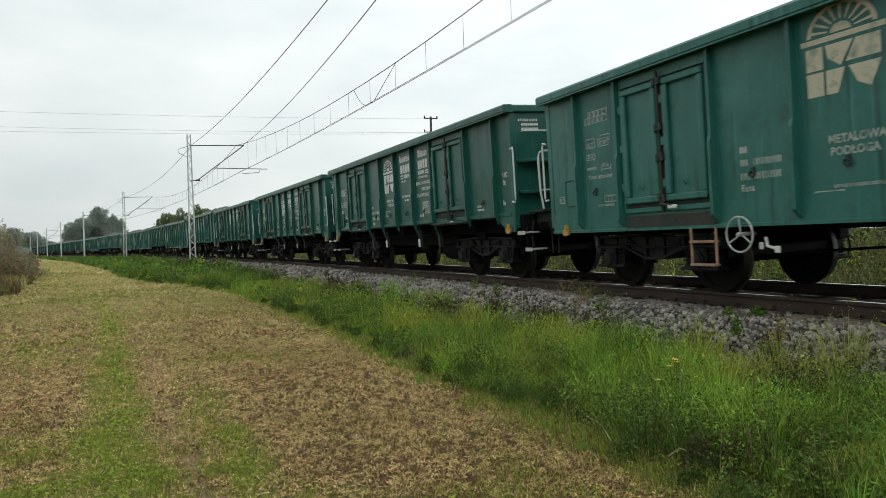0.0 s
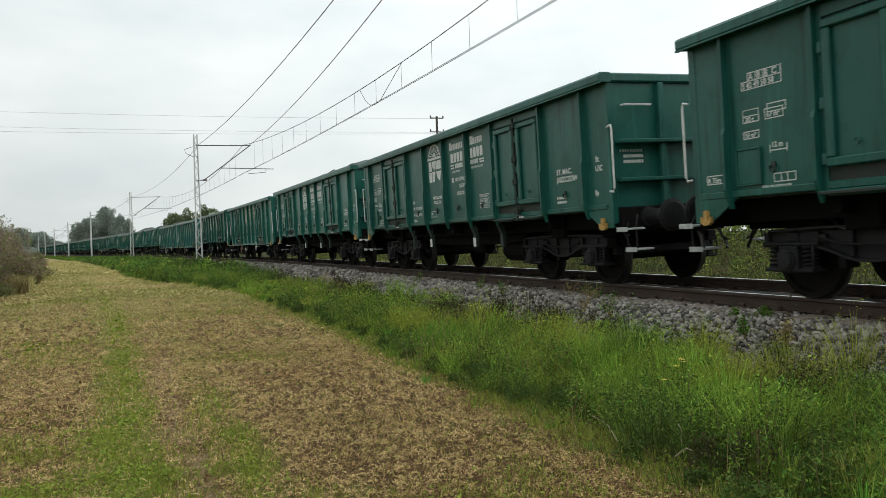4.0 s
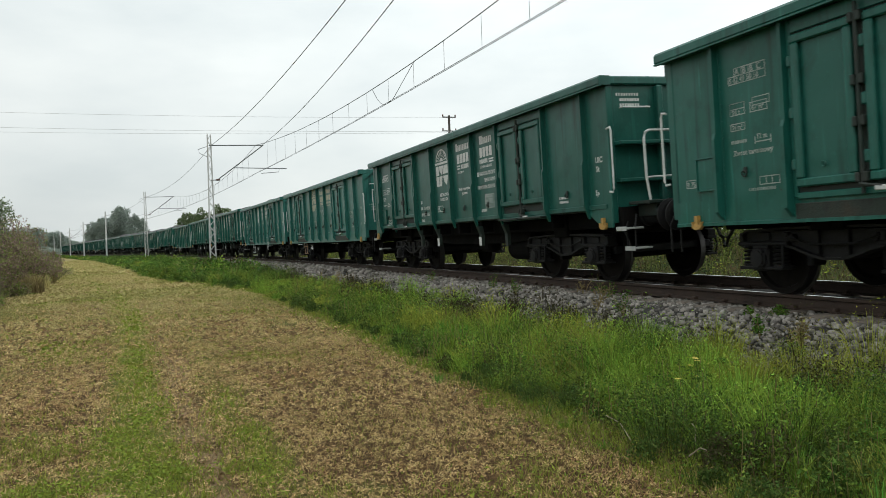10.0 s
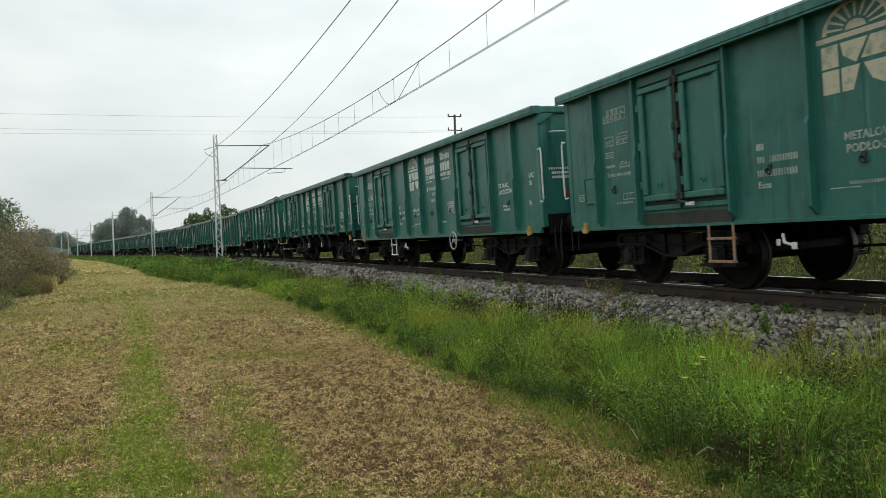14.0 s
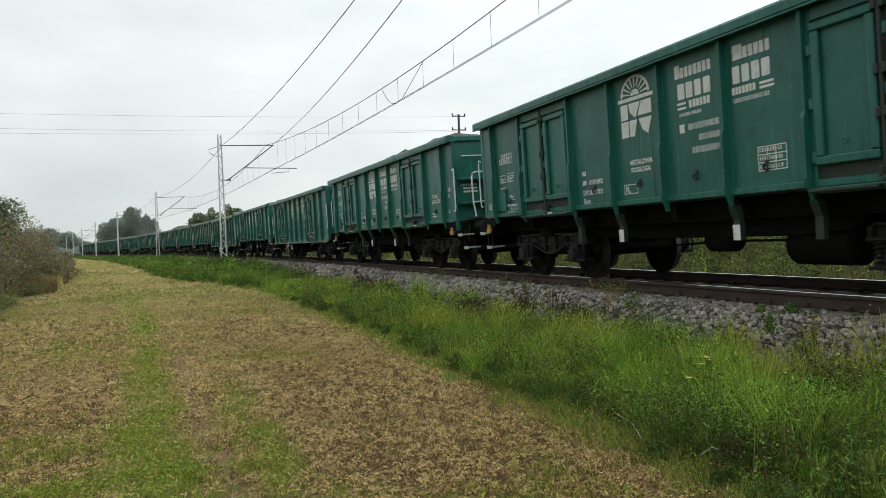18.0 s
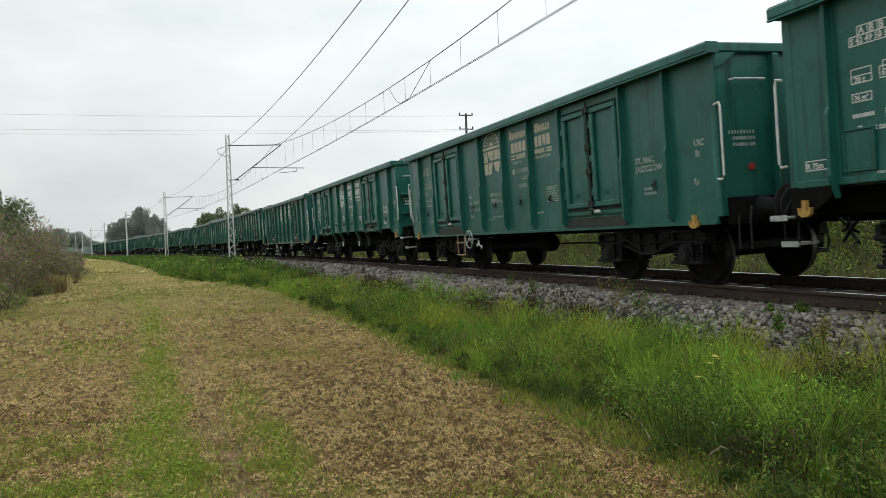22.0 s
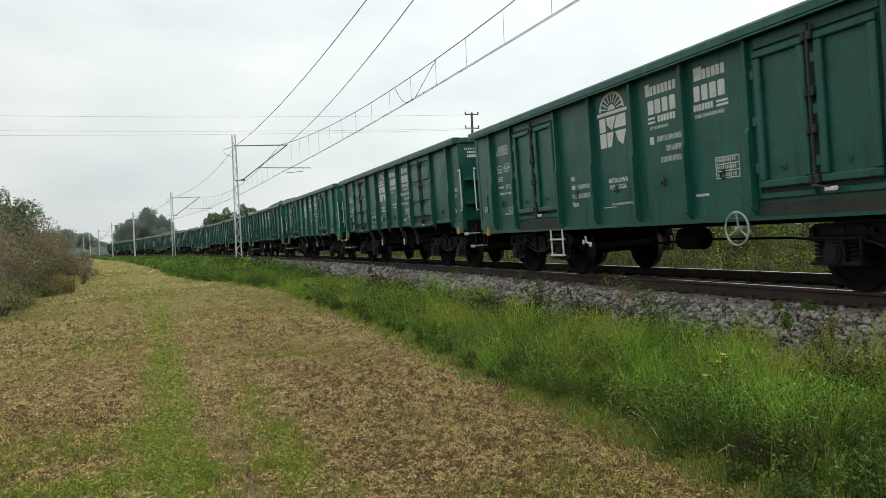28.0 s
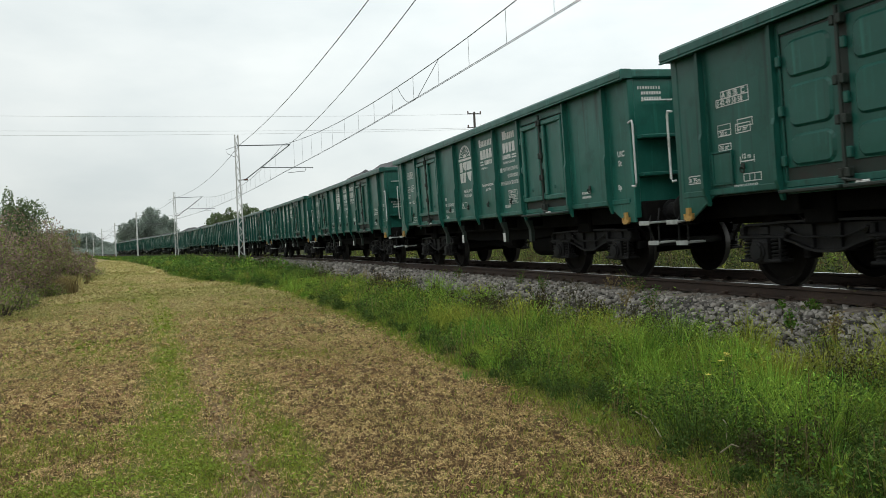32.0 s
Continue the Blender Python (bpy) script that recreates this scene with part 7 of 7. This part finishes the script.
def lay_ballast():
    shapes = stone_shapes(8)
    base = [np.array([v.co[:] for v in m.vertices]) for m in shapes]
    tris = [tuple(p.vertices) for p in shapes[0].polygons]
    for q0, q1, dens, size in ((3.5, 12.0, 470, 0.0255), (12.0, 24.0, 290, 0.033), (24.0, 60.0, 70, 0.062)):
        lo, hi = -2.7, -0.86
        n = int((q1 - q0) * (hi - lo) * dens)
        q, lat = RNG.uniform(q0, q1, n), RNG.uniform(lo, hi, n)
        zz = np.interp(lat, [-2.75, -2.2, -1.75, -1.5, -0.5], [-0.70, -0.50, -0.30, -0.215, -0.215])
        lc, zc = lat * COS_C - zz * SIN_C, (lat + 0.75) * SIN_C + zz * COS_C
        x, y = many_beside(q, lc)
        # the sleepers' ends lie bare
        bare = (np.abs((q - 2.1) % 0.6 - 0.3) < 0.12) & (lat > -1.27) & (RNG.uniform(0, 1, n) < 0.9)
        q, lat, lc, zc, x, y = (a[~bare] for a in (q, lat, lc, zc, x, y))
        n = len(q)
        r = size * (0.5 + 0.95 * RNG.uniform(0, 1, n) ** 1.4)
        z = zc + r * RNG.uniform(0.1, 1.0, n)
        a = RNG.uniform(0, math.tau, n)
        tilt = RNG.uniform(-0.9, 0.9, n)
        pick = RNG.randint(0, 8, n)
        B = np.stack(base)[pick] * r[:, None, None]
        ca, sa, ct, st = np.cos(a)[:, None], np.sin(a)[:, None], np.cos(tilt)[:, None], np.sin(tilt)[:, None]
        X, Y, Z = B[..., 0], B[..., 1], B[..., 2]
        Y, Z = Y * ct - Z * st, Y * st + Z * ct
        v = np.stack([X * ca - Y * sa + x[:, None], X * sa + Y * ca + y[:, None], Z + z[:, None]], -1)
        single = np.zeros(n, bool)
        if q0 < 5:
            order = np.argsort(np.abs(q - 6.0) + np.abs(lat + 1.9) * 0.6)
            single[order[:300]] = True
        me = quick_mesh("ballast_stones", v[~single], tris, int((~single).sum()), [STONE])
        tagged(part("ballast_stones", me, ballast), kind="stuff")
        for m in shapes:
            if not m.materials:
                m.materials.append(STONE_PIECE)
        for i in np.nonzero(single)[0]:
            m = Matrix.Translation((x[i], y[i], z[i])) @ Matrix.Rotation(a[i], 4, "Z") @ Matrix.Rotation(tilt[i], 4, "X") @ Matrix.Scale(r[i], 4)
            part("stone", shapes[pick[i]], ballast, at=m)


lay_ballast()



# ---- small growth and litter ----
def flower(x, y, z, seed):
    rng = random.Random(seed)
    t = thing("flower", "small yellow wild flower in the verge grass", "flower", "yellow flowers in the verge", at=pose(x, y, z - 0.3))
    part("flower_stem", Shape().tube([(0, 0, 0), (0.02, 0.01, 0.15), (0.0, 0.0, 0.3)], 0.003, 4).mesh("flower_stem", GRASS_DARK), t, "thin green stem")
    s = Shape()
    for i in range(7):
        a = i * math.tau / 7 + rng.uniform(-0.2, 0.2)
        c, d = Vector((0, 0, 0.3)), Vector((math.cos(a), math.sin(a), 0.25))
        e = Vector((-math.sin(a), math.cos(a), 0)) * 0.009
        s.add([c, c + d * 0.02 + e, c + d * 0.034, c + d * 0.02 - e], [(0, 1, 2, 3)])
    part("blossom", s.mesh("blossom", PETAL), t, "yellow petals")


for i, (x, y, z) in enumerate(((4.25, 5.45, -0.30), (4.23, 5.50, -0.36), (4.09, 5.22, -0.40), (4.16, 5.36, -0.27), (4.31, 5.52, -0.33), (3.95, 5.30, -0.42))):
    flower(x, y, z, i)

DEAD_TWIG = material("bleached_dead_stalk", (0.30, 0.255, 0.18), 0.8, vary=[((0.18, 0.15, 0.10), 12.0, 0.45, 0.7)])
for a, b in (((3.16, 5.14, -0.60), (3.04, 4.63, -0.66)), ((3.07, 4.03, -0.62), (3.02, 3.80, -0.52)), ((3.45, 4.5, -0.55), (3.25, 4.2, -0.60)), ((2.72, 7.2, -0.70), (2.55, 6.9, -0.71))):
    mid = ((a[0] + b[0]) / 2 + 0.02, (a[1] + b[1]) / 2, (a[2] + b[2]) / 2 + 0.03)
    thing("dead_stalk", "bleached dry dead stalk lying in the grass", "twig", "dead stalks in the verge", me=Shape().tube([a, mid, b], 0.005, 5, r_end=0.003).mesh("dead_stalk", DEAD_TWIG))


def ballast_weed(q, lat, h, n, seed, mats):
    p = beside(q, lat, -0.27, True)
    t = thing("weed", "weed growing through the ballast stones", "weed", "weeds in the ballast", at=pose(p.x, p.y, p.z))
    rng = random.Random(seed)
    s, pts = Shape(), []
    for i in range(9):
        a, k = rng.uniform(0, math.tau), rng.uniform(0.1, 0.55)
        tip = (math.cos(a) * k * h, math.sin(a) * k * h, h * rng.uniform(0.5, 1))
        s.tube([(0, 0, 0), (tip[0] * 0.4, tip[1] * 0.4, tip[2] * 0.6), tip], 0.004, 4, r_end=0.002)
        pts += [[c * rng.uniform(0.3, 1.0) + rng.uniform(-0.03, 0.03) for c in tip] for j in range(n)]
    tagged(part("weed_stalk", s.mesh("weed_stalk", GRASS_DRY), t, "thin brownish stalks"), kind="stuff")
    part("foliage", flakes("foliage", np.abs(np.array(pts)) * np.sign(np.array(pts)) + np.array([0, 0, 0.02]), 0.045, 0.022, mats, 0.7), t)


for i, (q, lat, h, n) in enumerate(((7.0, -1.25, 0.22, 26), (7.3, -1.4, 0.18, 20), (11.1, -1.05, 0.42, 9), (11.4, -1.2, 0.36, 8), (10.7, -1.15, 0.3, 8), (8.9, -2.1, 0.34, 14), (9.7, -2.0, 0.38, 14), (13.0, -1.7, 0.4, 14), (14.4, -1.5, 0.35, 12), (5.6, -2.35, 0.3, 18), (18.0, -1.5, 0.4, 14), (6.3, -2.2, 0.25, 16))):
    ballast_weed(q, lat, h, n, i, GRASS_DARK if i % 3 else GRASS_DRY if i > 1 else GRASS_DARK)

# ---- what moves ----
def travelled(t):
    u = t / 32
    return -4.55 + 261.717 * u - 111.4 * u ** 2 + 65.214 * u ** 3 - 17.099 * u ** 4


def wagon_pose(q):
    a, b = beside(q - 4.2, 0), beside(q + 4.2, 0)
    d = b - a
    m = (a + b) / 2
    return Matrix.Translation((m.x, m.y, 0.75 * SIN_C)) @ Matrix.Rotation(math.atan2(-d.x, d.y), 4, "Z") @ Matrix.Rotation(-CANT, 4, "Y")


def motions():
    times = [i * 1.0 for i in range(33)]
    for (wagon, sets, at), load in zip(WAGONS, LOADS):
        rows = [(t, wagon_pose(at - travelled(t))) for t in times]
        walk(wagon, rows)
        walk(load, rows)
        # wheels roll while they are near
        if not sets:
            continue
        key_times = [0.0]
        t = 0.0
        last = 0.0
        while t < 32.0:
            t = round(t + 1 / 30, 6)
            if -25 < at - travelled(t) < 34:
                if travelled(t) - travelled(last) > 0.60:
                    key_times.append(t)
                    last = t
            else:
                last = t
        key_times.append(32.0)
        key_times = sorted(set(key_times))
        near = [k for k in key_times if -26 < at - travelled(k) < 35]
        base = travelled(near[0]) if near else 0.0
        rows, turn, before = [], 0.0, None
        for k in key_times:
            if before is not None and -26 < at - travelled(k) < 35 and -26 < at - travelled(before) < 35:
                turn += (travelled(k) - travelled(before)) / 0.46
            rows.append((k, turn))
            before = k
        for ob in sets:
            y = ob.location.y
            walk(ob, [(k, Matrix.Translation((0, y, 0.46)) @ Matrix.Rotation(a, 4, "X")) for k, a in rows])


motions()
